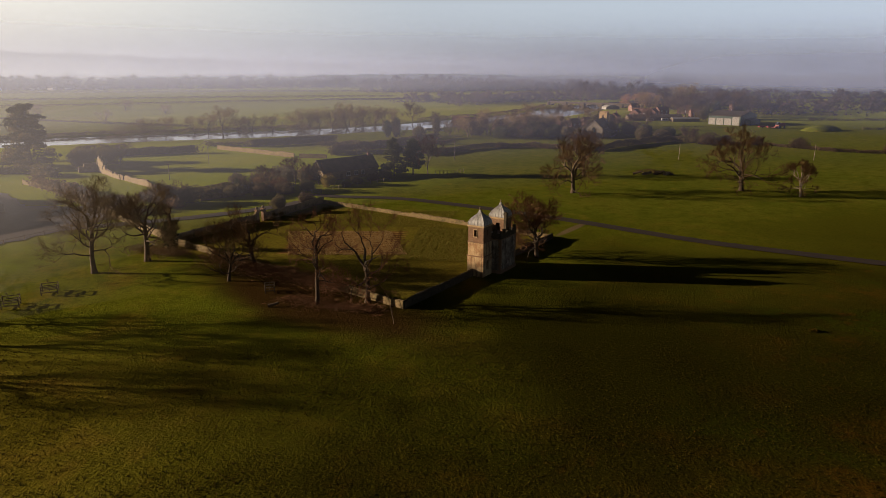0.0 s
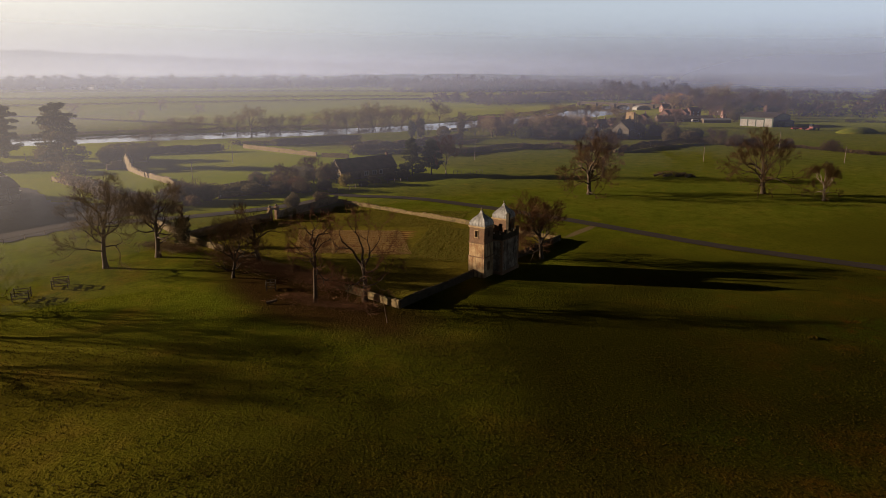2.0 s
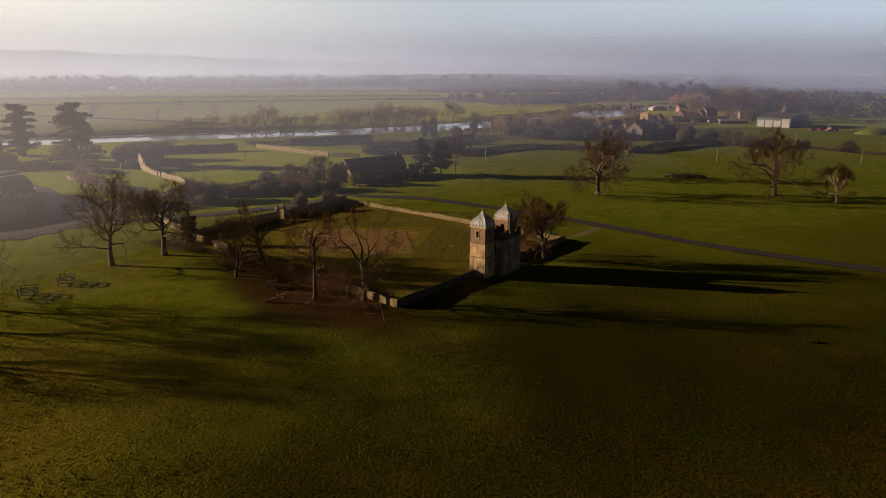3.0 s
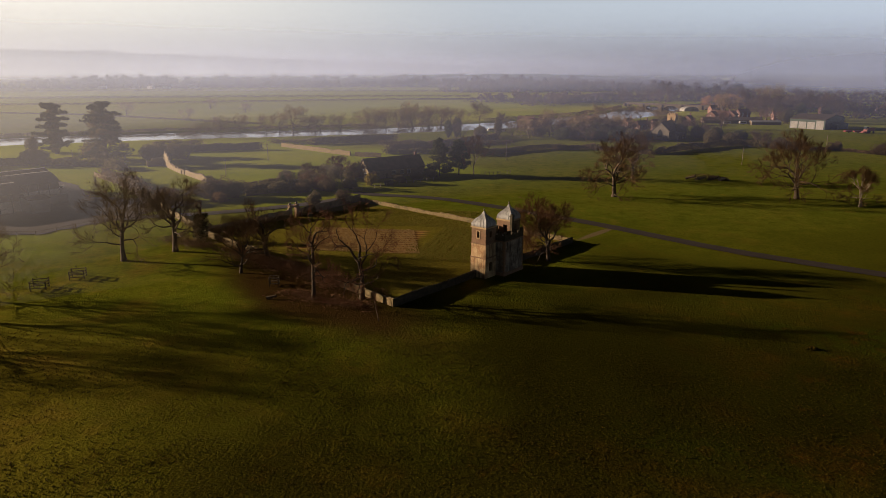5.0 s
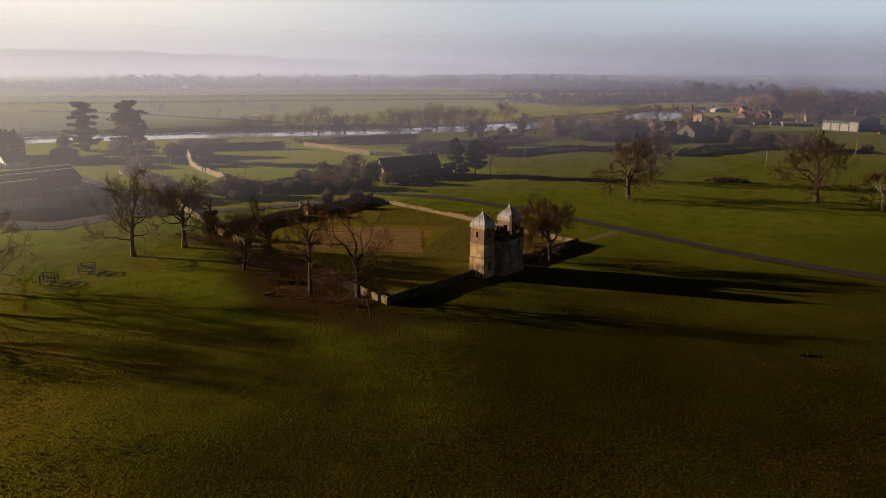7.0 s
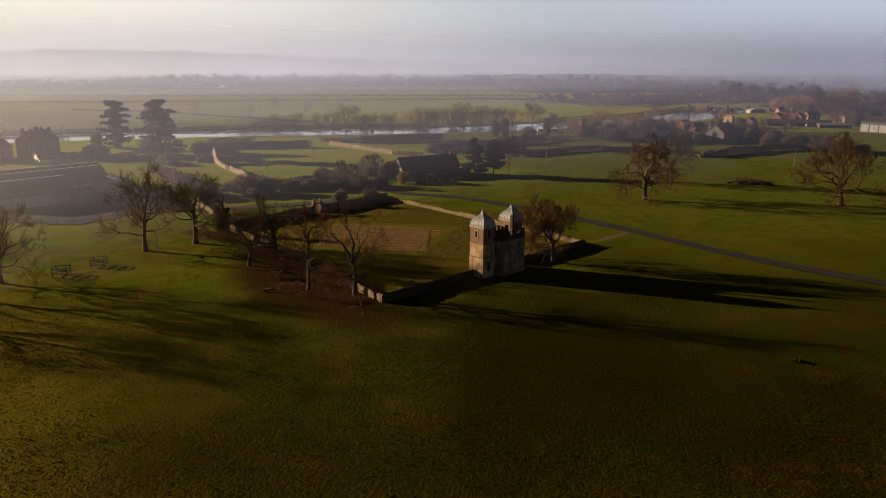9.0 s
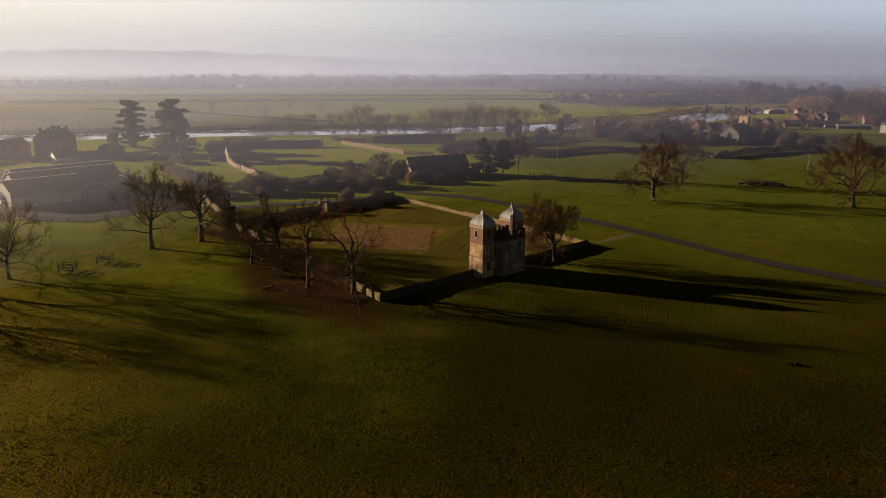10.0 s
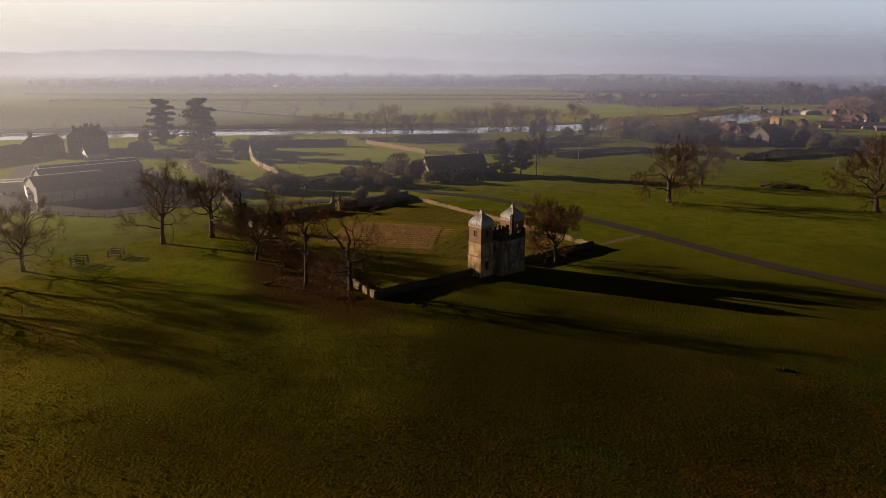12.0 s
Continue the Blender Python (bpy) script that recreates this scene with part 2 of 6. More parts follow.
def stonework(name, c1, c2, mortar, scale=1.0, row=0.32):
    """Coursed stone: courses too small to pick apart, with stains over them."""
    m, n, l, b = material(name, 0.9)
    co = n.new("ShaderNodeTexCoord").outputs["Object"]
    vor = n.new("ShaderNodeTexVoronoi")
    vor.inputs["Scale"].default_value = 1.0 / row
    mp = n.new("ShaderNodeMapping")
    mp.inputs["Scale"].default_value = (0.55, 0.55, 1.0)
    l.new(co, mp.inputs["Vector"])
    l.new(mp.outputs[0], vor.inputs["Vector"])
    sep = n.new("ShaderNodeSeparateColor")
    l.new(vor.outputs["Color"], sep.inputs["Color"])
    col = mixed(n, l, sep.outputs[0], c1, c2)
    stain = noise_node(n, l, co, 0.7 * scale, 5, 0.65)
    col = mixed(n, l, ramp(n, l, stain, 0.5, 0.75), col, mortar)
    grain = noise_node(n, l, co, 7.0, 4, 0.7)
    col = mixed(n, l, ramp(n, l, grain, 0.52, 0.8), col, tuple(0.5 * v for v in c1))
    l.new(col, b.inputs["Base Color"])
    relief(n, l, b, vor.outputs["Distance"], 0.6, 0.06)
    return m


def streaked(name, c1, c2, c3, rough=0.9):
    """Weathered render or sheet: broad blotches, run-down streaks and fine grain."""
    m, n, l, b = material(name, rough)
    co = n.new("ShaderNodeTexCoord").outputs["Object"]
    mp = n.new("ShaderNodeMapping")
    mp.inputs["Scale"].default_value = (1.6, 1.6, 0.22)
    l.new(co, mp.inputs["Vector"])
    blot = ramp(n, l, noise_node(n, l, co, 0.75, 5, 0.65), 0.40, 0.64)
    run = ramp(n, l, noise_node(n, l, mp.outputs[0], 1.3, 4, 0.6), 0.48, 0.70)
    grain = noise_node(n, l, co, 8.0, 4, 0.7)
    col = mixed(n, l, blot, c1, c2)
    col = mixed(n, l, run, col, c3)
    col = mixed(n, l, ramp(n, l, grain, 0.55, 0.85), col, c3)
    l.new(col, b.inputs["Base Color"])
    relief(n, l, b, grain, 0.35, 0.04)
    return m


def water():
    m, n, l, b = material("river_water", 0.06)
    b.inputs["Base Color"].default_value = (0.02, 0.025, 0.02, 1)
    b.inputs["Specular IOR Level"].default_value = 0.5
    pos = n.new("ShaderNodeNewGeometry").outputs["Position"]
    relief(n, l, b, noise_node(n, l, pos, 0.6, 3), 0.12, 0.05)
    return m


def mist(name, density, foot, ramp_h, top0, top1, end0, end1, tint=(0.46, 0.60, 1.0), warm=(0.65, 0.75, 0.95), onward=0.8):
    """Thin mist: a veil that scatters light and lets the rest through; it thins out at foot, top and ends, and its
    colour is painted warmer up-sun.
    """
    m, n, l, b = material(name)
    n.remove(b)
    uv = n.new("ShaderNodeSeparateXYZ")
    l.new(n.new("ShaderNodeUVMap").outputs["UV"], uv.inputs["Vector"])
    pos = n.new("ShaderNodeNewGeometry").outputs["Position"]

    def fade(value, lo, hi):
        r = n.new("ShaderNodeMapRange")
        r.interpolation_type = "SMOOTHSTEP"
        r.inputs["From Min"].default_value, r.inputs["From Max"].default_value = lo, hi
        l.new(value, r.inputs["Value"])
        return r.outputs[0]

    shape = ramp_out(n, l, noise_node(n, l, pos, 0.004, 2), 0.85 * density, 1.15 * density)
    for f in (fade(uv.outputs["Y"], foot, foot + ramp_h), fade(uv.outputs["Y"], top1, top0), fade(uv.outputs["X"], 0.0, end0), fade(uv.outputs["X"], 1.0, 1.0 - end1 if end1 < 1 else 0.999)):
        k = n.new("ShaderNodeMath")
        k.operation = "MULTIPLY"
        k.use_clamp = True
        l.new(shape, k.inputs[0])
        l.new(f, k.inputs[1])
        shape = k.outputs[0]
    dif, tra, clear = n.new("ShaderNodeBsdfDiffuse"), n.new("ShaderNodeBsdfTranslucent"), n.new("ShaderNodeBsdfTransparent")
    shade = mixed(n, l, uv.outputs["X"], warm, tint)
    for s in (dif, tra):
        l.new(shade, s.inputs["Color"])
    half, mx = n.new("ShaderNodeMixShader"), n.new("ShaderNodeMixShader")
    half.inputs["Fac"].default_value = onward
    l.new(dif.outputs[0], half.inputs[1])
    l.new(tra.outputs[0], half.inputs[2])
    l.new(shape, mx.inputs["Fac"])
    l.new(clear.outputs[0], mx.inputs[1])
    l.new(half.outputs[0], mx.inputs[2])
    l.new(mx.outputs[0], n["Material Output"].inputs["Surface"])
    return m


PASTURE = pasture()
STONE_WARM = stonework("warm_stone", (0.50, 0.36, 0.20), (0.40, 0.27, 0.15), (0.30, 0.22, 0.14), row=0.3)
STONE_BROWN = stonework("brown_stone", (0.25, 0.145, 0.085), (0.17, 0.10, 0.06), (0.20, 0.15, 0.10), row=0.25)
STONE_WALL = stonework("field_wall_stone", (0.21, 0.15, 0.07), (0.13, 0.095, 0.045), (0.06, 0.055, 0.02), row=0.3)
STONE_PALE = stonework("pale_stone", (0.25, 0.19, 0.12), (0.17, 0.13, 0.082), (0.17, 0.14, 0.09), row=0.35)
STONE_CHURCH = stonework("dark_church_stone", (0.21, 0.185, 0.16), (0.15, 0.13, 0.11), (0.11, 0.09, 0.07), row=0.35)
WOOD_FAR = leafy("far_wood_twigs", (0.105, 0.078, 0.062), (0.075, 0.056, 0.047), 0.5)
# dark mossy stone; shade on the garden walls is put into its colour
STONE_SHADE_DARK = stonework("shade_dark_mossy_stone", (0.085, 0.062, 0.040), (0.05, 0.040, 0.024), (0.03, 0.028, 0.015), row=0.25)
RENDER_BUFF = streaked("weathered_buff_render", (0.50, 0.36, 0.20), (0.32, 0.18, 0.09), (0.11, 0.068, 0.04))
RENDER_GREY = streaked("weathered_grey_render", (0.32, 0.265, 0.20), (0.13, 0.095, 0.068), (0.045, 0.034, 0.025))
LEAD = streaked("lead_sheet", (0.46, 0.45, 0.44), (0.33, 0.32, 0.31), (0.19, 0.18, 0.17), 0.55)
ASPHALT = surface("worn_asphalt", (0.032, 0.022, 0.018), (0.024, 0.017, 0.014), 0.15, 0.85, fine=3.0, c3=(0.045, 0.033, 0.026), bump=0.2, seat="Object")
YARD = surface("wet_farmyard", (0.055, 0.047, 0.045), (0.085, 0.07, 0.066), 0.06, 0.46, fine=0.7, c3=(0.11, 0.09, 0.08), bump=0.06)
YARD.node_tree.nodes["Principled BSDF"].inputs["Specular IOR Level"].default_value = 0.4
HAY = leafy("cut_hay", (0.40, 0.27, 0.125), (0.27, 0.18, 0.08), 0.3)
HAY_GREEN = leafy("green_hay", (0.14, 0.14, 0.02), (0.20, 0.155, 0.035), 0.3)
TURF_ROUGH = leafy("rough_tussock", (0.028, 0.028, 0.002), (0.080, 0.048, 0.005), 0.3)
BARK = surface("grey_brown_bark", (0.11, 0.078, 0.052), (0.065, 0.047, 0.032), 0.5, 0.95, fine=5.0, bump=0.5, bump_d=0.05)
BARK_DARK = surface("dark_wet_bark", (0.075, 0.052, 0.034), (0.048, 0.034, 0.023), 0.5, 0.95, fine=5.0, bump=0.5, bump_d=0.05)
BARK_PALE = surface("pale_bare_wood", (0.30, 0.24, 0.18), (0.16, 0.115, 0.08), 0.5, 0.95, fine=4.0, bump=0.5, bump_d=0.05)
TWIG = leafy("brown_twigs", (0.21, 0.125, 0.06), (0.12, 0.075, 0.04), 0.3)
TWIG_RED = leafy("red_brown_twigs", (0.23, 0.115, 0.06), (0.14, 0.075, 0.042), 0.3)
TWIG_GREY = leafy("grey_twigs", (0.27, 0.19, 0.095), (0.17, 0.125, 0.068), 0.3)
TWIG_FAR = leafy("hazy_purple_brown_twigs", (0.115, 0.076, 0.058), (0.08, 0.056, 0.046), 0.5)
TWIG_GOLD = leafy("golden_willow_twigs", (0.38, 0.20, 0.07), (0.28, 0.14, 0.05), 0.2)
SHRUB = leafy("dark_evergreen", (0.080, 0.074, 0.032), (0.14, 0.105, 0.058), 0.4)
SCRUB = leafy("bramble_scrub", (0.15, 0.10, 0.06), (0.09, 0.07, 0.04), 0.4)
NEEDLE = leafy("conifer_needles", (0.050, 0.058, 0.028), (0.080, 0.080, 0.038), 0.3)
CEDAR = leafy("cedar_needles", (0.050, 0.056, 0.032), (0.075, 0.075, 0.042), 0.25)
GOLD_LEAF = leafy("golden_shrub", (0.30, 0.22, 0.05), (0.20, 0.17, 0.04), 0.2)
SLATE = surface("dark_slate", (0.085, 0.070, 0.058), (0.13, 0.10, 0.08), 0.4, 0.7, fine=4.0, bump=0.2)
TILE_RED = surface("red_clay_tile", (0.17, 0.085, 0.06), (0.12, 0.065, 0.05), 0.4, 0.85, fine=4.0, vary=0.25)
BRICK = surface("red_brick", (0.21, 0.115, 0.095), (0.16, 0.09, 0.075), 0.3, 0.9, fine=5.0, vary=0.25)
PAINT_WHITE = surface("white_painted", (0.75, 0.74, 0.71), (0.62, 0.61, 0.58), 0.3, 0.6, fine=3.0, c3=(0.45, 0.44, 0.41), bump=0)
SHEET_GREY = surface("grey_sheet_metal", (0.22, 0.22, 0.22), (0.16, 0.16, 0.16), 0.15, 0.55, fine=1.2, c3=(0.18, 0.17, 0.16), bump=0.05)
SHEET_PALE = surface("pale_concrete_panel", (0.60, 0.57, 0.52), (0.44, 0.42, 0.39), 0.25, 0.75, fine=2.0, c3=(0.25, 0.24, 0.22), bump=0.05)
DOOR_PALE = surface("off_white_sheet", (0.27, 0.26, 0.255), (0.21, 0.205, 0.20), 0.25, 0.7, fine=2.0, c3=(0.22, 0.21, 0.20), bump=0.05)
SHEET_DARK = surface("dark_fibre_cement", (0.052, 0.036, 0.023), (0.032, 0.024, 0.017), 0.12, 0.8, fine=1.0, c3=(0.07, 0.055, 0.035), bump=0.05)
SHEET_GREEN = surface("green_sheet_metal", (0.05, 0.075, 0.06), (0.04, 0.06, 0.05), 0.2, 0.5, bump=0)
RED_PAINT = surface("red_machine_paint", (0.20, 0.04, 0.03), (0.14, 0.03, 0.025), 0.5, 0.45, bump=0)
RUBBER = surface("black_rubber", (0.03, 0.03, 0.03), (0.02, 0.02, 0.02), 1.0, 0.85, bump=0)
GLASS = surface("dark_window_glass", (0.03, 0.035, 0.04), (0.02, 0.024, 0.03), 1.0, 0.12, bump=0)
TIMBER = surface("weathered_timber", (0.16, 0.12, 0.08), (0.10, 0.075, 0.05), 1.0, 0.9, fine=8.0, bump=0.3)
IVY = leafy("ivy", (0.030, 0.034, 0.014), (0.05, 0.045, 0.02), 0.1)
HILL = surface("far_hillside", (0.09, 0.11, 0.045), (0.06, 0.07, 0.04), 0.004, 0.95, fine=0.03, c3=(0.045, 0.045, 0.03), bump=0)
WATER = water()


# ---- mesh tools ----
class Mesh:
    """Collects faces for one mesh."""

    def __init__(self):
        self.v, self.f = [], []

    def box(self, x0, x1, y0, y1, z0, z1, m=None):
        k = len(self.v)
        p = [(x0, y0, z0), (x1, y0, z0), (x1, y1, z0), (x0, y1, z0), (x0, y0, z1), (x1, y0, z1), (x1, y1, z1), (x0, y1, z1)]
        self.v += [tuple(m @ Vector(q)) for q in p] if m else p
        self.f += [(k + a, k + b, k + c, k + d) for a, b, c, d in ((0, 3, 2, 1), (4, 5, 6, 7), (0, 1, 5, 4), (1, 2, 6, 5), (2, 3, 7, 6), (3, 0, 4, 7))]
        return self

    def prism(self, outline, y0, y1, m=None):
        """An outline in x and z, drawn out from y0 to y1."""
        k, n = len(self.v), len(outline)
        p = [(x, y0, z) for x, z in outline] + [(x, y1, z) for x, z in outline]
        self.v += [tuple(m @ Vector(q)) for q in p] if m else p
        self.f += [tuple(k + i for i in range(n)), tuple(k + n + i for i in reversed(range(n)))]
        self.f += [(k + (i + 1) % n, k + i, k + n + i, k + n + (i + 1) % n) for i in range(n)]
        return self

    def tube(self, pts, radii, n=5, cap=True):
        k = len(self.v)
        last = None
        for i, p in enumerate(pts):
            a = Vector(pts[min(i + 1, len(pts) - 1)]) - Vector(pts[max(i - 1, 0)])
            a.normalize()
            if last is None:
                s = a.orthogonal().normalized()
            else:
                s = (last - a * last.dot(a))
                s = s.normalized() if s.length > 1e-4 else a.orthogonal().normalized()
            last, t = s, a.cross(s)
            for j in range(n):
                c = 2 * math.pi * j / n
                self.v.append((p[0] + radii[i] * (s.x * math.cos(c) + t.x * math.sin(c)),
                               p[1] + radii[i] * (s.y * math.cos(c) + t.y * math.sin(c)),
                               p[2] + radii[i] * (s.z * math.cos(c) + t.z * math.sin(c))))
        for i in range(len(pts) - 1):
            for j in range(n):
                a, b = k + i * n + j, k + i * n + (j + 1) % n
                self.f.append((a, b, b + n, a + n))
        if cap:
            self.f.append(tuple(k + (len(pts) - 1) * n + j for j in range(n)))
        return self

    def twig(self, p, q, r):
        """A slim three-sided spike."""
        k = len(self.v)
        d = (q[0] - p[0], q[1] - p[1], q[2] - p[2])
        if abs(d[2]) > abs(d[0]):
            s = (0.0, r, 0.0)
            t = (r, 0.0, 0.0)
        else:
            s = (0.0, 0.0, r)
            t = (0.0, r, 0.0) if abs(d[0]) > abs(d[1]) else (r, 0.0, 0.0)
        self.v += [(p[0] + s[0], p[1] + s[1], p[2] + s[2]), (p[0] - 0.5 * s[0] + t[0], p[1] - 0.5 * s[1] + t[1], p[2] - 0.5 * s[2] + t[2]),
                   (p[0] - 0.5 * s[0] - t[0], p[1] - 0.5 * s[1] - t[1], p[2] - 0.5 * s[2] - t[2]), tuple(q)]
        self.f += [(k, k + 1, k + 3), (k + 1, k + 2, k + 3), (k + 2, k, k + 3)]

    def leaf(self, c, size, rng, slim=0.6):
        """A small folded scrap of foliage."""
        k = len(self.v)
        a = Vector((rng.gauss(0, 1), rng.gauss(0, 1), rng.gauss(0, 1))).normalized()
        b = a.orthogonal().normalized()
        w = a.cross(b)
        a, b, w = a * size, b * size * slim, w * size * slim * 0.4
        c = Vector(c)
        self.v += [tuple(c - a), tuple(c + b + w), tuple(c + a), tuple(c - b + w)]
        self.f += [(k, k + 1, k + 2), (k, k + 2, k + 3)]

    def lathe(self, profile, n=16, m=None):
        k = len(self.v)
        for r, z in profile:
            for j in range(n):
                c = 2 * math.pi * j / n
                q = Vector((r * math.cos(c), r * math.sin(c), z))
                self.v.append(tuple(m @ q) if m else tuple(q))
        for i in range(len(profile) - 1):
            for j in range(n):
                a, b = k + i * n + j, k + i * n + (j + 1) % n
                self.f.append((a, b, b + n, a + n))
        self.f.append(tuple(k + (len(profile) - 1) * n + j for j in range(n)))
        self.f.append(tuple(k + j for j in reversed(range(n))))
        return self

    def data(self, name, mat, smooth=False):
        me = bpy.data.meshes.new(name)
        me.from_pydata(self.v, [], self.f)
        if smooth:
            me.polygons.foreach_set("use_smooth", [True] * len(self.f))
        me.materials.append(mat)
        me.update()
        return me


def part(name, mesh, mat, parent, label="", smooth=False, kind=""):
    ob = new(name, mesh.data(name, mat, smooth))
    ob.parent = parent
    return tagged(ob, label=label, kind=kind)


def setting(name, mesh, mat, label="", category="", smooth=False, kind="structure"):
    return tagged(new(name, mesh.data(name, mat, smooth)), label, category, kind=kind)


def thing(name, label, category, m=None, group=""):
    ob = new(name)
    ob.empty_display_size = 0.3
    if m:
        ob.matrix_basis = m
    return tagged(ob, label, category, group)


# ---- lie of the land ----
RIVER = [(-900, -40), (-620, 140), (-450, 252), (-352, 323), (-270, 378), (-213, 411), (-150, 436), (-90, 462), (-40, 496), (20, 556),
         (80, 625), (118, 690), (170, 790), (260, 900), (420, 1000), (800, 1100), (1600, 1300)]
RIVER_HALF = 23.0
WATER_Z = -5.75


def soft(a, k):
    return math.log1p(math.exp(min(a / k, 50.0))) * k


def river_distance(x, y):
    best = 1e9
    for (ax, ay), (bx, by) in zip(RIVER, RIVER[1:]):
        dx, dy = bx - ax, by - ay
        t = max(0.0, min(1.0, ((x - ax) * dx + (y - ay) * dy) / (dx * dx + dy * dy)))
        best = min(best, math.hypot(x - ax - t * dx, y - ay - t * dy))
    return best


def ground(x, y):
    u = (y - 100.0) + 0.75 * soft(-x - 15.0, 15.0)
    z = -6.5 * (1 - math.exp(-u / 330.0)) if u > 0 else -0.0148 * max(u, -220.0)
    z = max(z, -5.3)
    d = river_distance(x, y) if y > 100 or x < -300 else 1e9
    if d < RIVER_HALF + 8:
        k = min(1.0, max(0.0, (RIVER_HALF + 8 - d) / 9.0))
        z = z + (WATER_Z - 1.6 - z) * k * k * (3 - 2 * k)
    return z


def at(x, y, turn=0.0, scale=1.0, sink=0.0):
    return pose(x, y, ground(x, y) - sink, 0, 0, turn) @ Matrix.Scale(scale, 4)


def spread(lo, hi, fine_lo, fine_hi, step, growth):
    """Grid lines: even inside the fine stretch, wider and wider outside."""
    mid = list(np.arange(fine_lo, fine_hi + 0.01, step))
    out, d, p = [], step, fine_hi
    while p < hi:
        d *= growth
        p = min(p + d, hi)
        out.append(p)
    pre, d, p = [], step, fine_lo
    while p > lo:
        d *= growth
        p = max(p - d, lo)
        pre.append(p)
    return pre[::-1] + mid + out


def build_ground():
    xs = spread(-4900, 4900, -380, 300, 5.0, 1.25)
    ys = spread(-900, 4900, 20, 820, 5.0, 1.25)
    m = Mesh()
    for y in ys:
        for x in xs:
            z = ground(x, y)
            if y < 330:
                z += 0.10 * noise.noise((x * 0.11, y * 0.11, 0)) + 0.05 * noise.noise((x * 0.3, y * 0.3, 4))
            m.v.append((x, y, z))
    w = len(xs)
    for j in range(len(ys) - 1):
        for i in range(w - 1):
            a = j * w + i
            m.f.append((a, a + 1, a + w + 1, a + w))
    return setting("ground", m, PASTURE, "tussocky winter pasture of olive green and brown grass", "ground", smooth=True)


def ribbon(pts, half, lift, step=2.0, ragged=0.0, seed=1):
    """A strip that lies on the ground along a line."""
    rng = random.Random(seed)
    m, line = Mesh(), []
    for (ax, ay), (bx, by) in zip(pts, pts[1:]):
        n = max(1, int(math.hypot(bx - ax, by - ay) / step))
        line += [(ax + (bx - ax) * i / n, ay + (by - ay) * i / n) for i in range(n)]
    line.append(pts[-1])
    line = [tuple(np.mean(line[max(0, i - 4):i + 5], axis=0)) for i in range(len(line))]
    for i, (x, y) in enumerate(line):
        a, b = line[max(i - 1, 0)], line[min(i + 1, len(line) - 1)]
        d = math.hypot(b[0] - a[0], b[1] - a[1]) or 1
        nx, ny = -(b[1] - a[1]) / d, (b[0] - a[0]) / d
        for s in (1.0, 0.0, -1.0):
            h = half * s + (rng.uniform(-ragged, ragged) if s else 0)
            m.v.append((x + nx * h, y + ny * h, ground(x + nx * h, y + ny * h) + lift + (0.05 if s == 0 else 0)))
        if i:
            k = 3 * (i - 1)
            m.f += [(k, k + 1, k + 4, k + 3), (k + 1, k + 2, k + 5, k + 4)]
    return m


def patch(outline, lift, step=3.0, wild=1.6):
    """A sheet on the ground inside an outline."""
    ragged = []
    for (ax, ay), (bx, by) in zip(outline, outline[1:] + outline[:1]):
        n = max(1, int(math.hypot(bx - ax, by - ay) / 1.5))
        for i in range(n):
            x, y = ax + (bx - ax) * i / n, ay + (by - ay) * i / n
            ragged.append((x + wild * noise.noise((x * 0.35, y * 0.35, 1)), y + wild * noise.noise((x * 0.35, y * 0.35, 7))))
    outline = ragged
    xs, ys = [p[0] for p in outline], [p[1] for p in outline]
    bm = bmesh.new()
    bm.faces.new([bm.verts.new((x, y, 0)) for x, y in outline])
    for lo, hi, ax in ((min(xs), max(xs), 0), (min(ys), max(ys), 1)):
        c = lo + step
        while c < hi:
            co, no = ((c, 0, 0), (1, 0, 0)) if ax == 0 else ((0, c, 0), (0, 1, 0))
            bmesh.ops.bisect_plane(bm, geom=bm.verts[:] + bm.edges[:] + bm.faces[:], plane_co=co, plane_no=no)
            c += step
    m = Mesh()
    bm.verts.index_update()
    m.v = [(v.co.x, v.co.y, ground(v.co.x, v.co.y) + lift) for v in bm.verts]
    m.f = [tuple(v.index for v in f.verts) for f in bm.faces]
    bm.free()
    return m


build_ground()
river = Mesh()
for i, (x, y) in enumerate(RIVER):
    a, b = RIVER[max(i - 1, 0)], RIVER[min(i + 1, len(RIVER) - 1)]
    d = math.hypot(b[0] - a[0], b[1] - a[1])
    nx, ny = -(b[1] - a[1]) / d, (b[0] - a[0]) / d
    river.v += [(x + nx * 34, y + ny * 34, WATER_Z), (x - nx * 34, y - ny * 34, WATER_Z)]
    if i:
        river.f.append((2 * i - 2, 2 * i - 1, 2 * i + 1, 2 * i))
setting("river", river, WATER, "broad calm river that mirrors the pale sky", "river")
ROAD = [(-43, 212), (-40, 206.5), (-36, 203.5), (-27, 203), (-15, 201), (-8, 197), (11, 184), (31, 168), (57, 143), (85, 125), (110, 112), (160, 92), (260, 60)]
setting("road", ribbon(ROAD, 2.1, 0.16, ragged=0.12), ASPHALT, "narrow worn asphalt lane between open pastures", "road", smooth=True)
setting("farm_track", ribbon([(-99, 157), (-90, 162), (-80, 166.5), (-70.6, 170), (-63, 175), (-55.6, 181), (-50, 185), (-44.6, 190), (-40.5, 197), (-38, 203)], 2.3, 0.13, ragged=0.3, seed=4), YARD, "wet grey farm track outside the garden wall", "track", smooth=True)
setting("farmyard", patch([(-100, 141), (-91, 161), (-82, 184), (-92, 190), (-122, 192), (-140, 214), (-175, 235), (-215, 215), (-160, 160), (-138, 139), (-119, 140)], 0.15),
        YARD, "wet grey concrete farmyard with puddles", "yard")


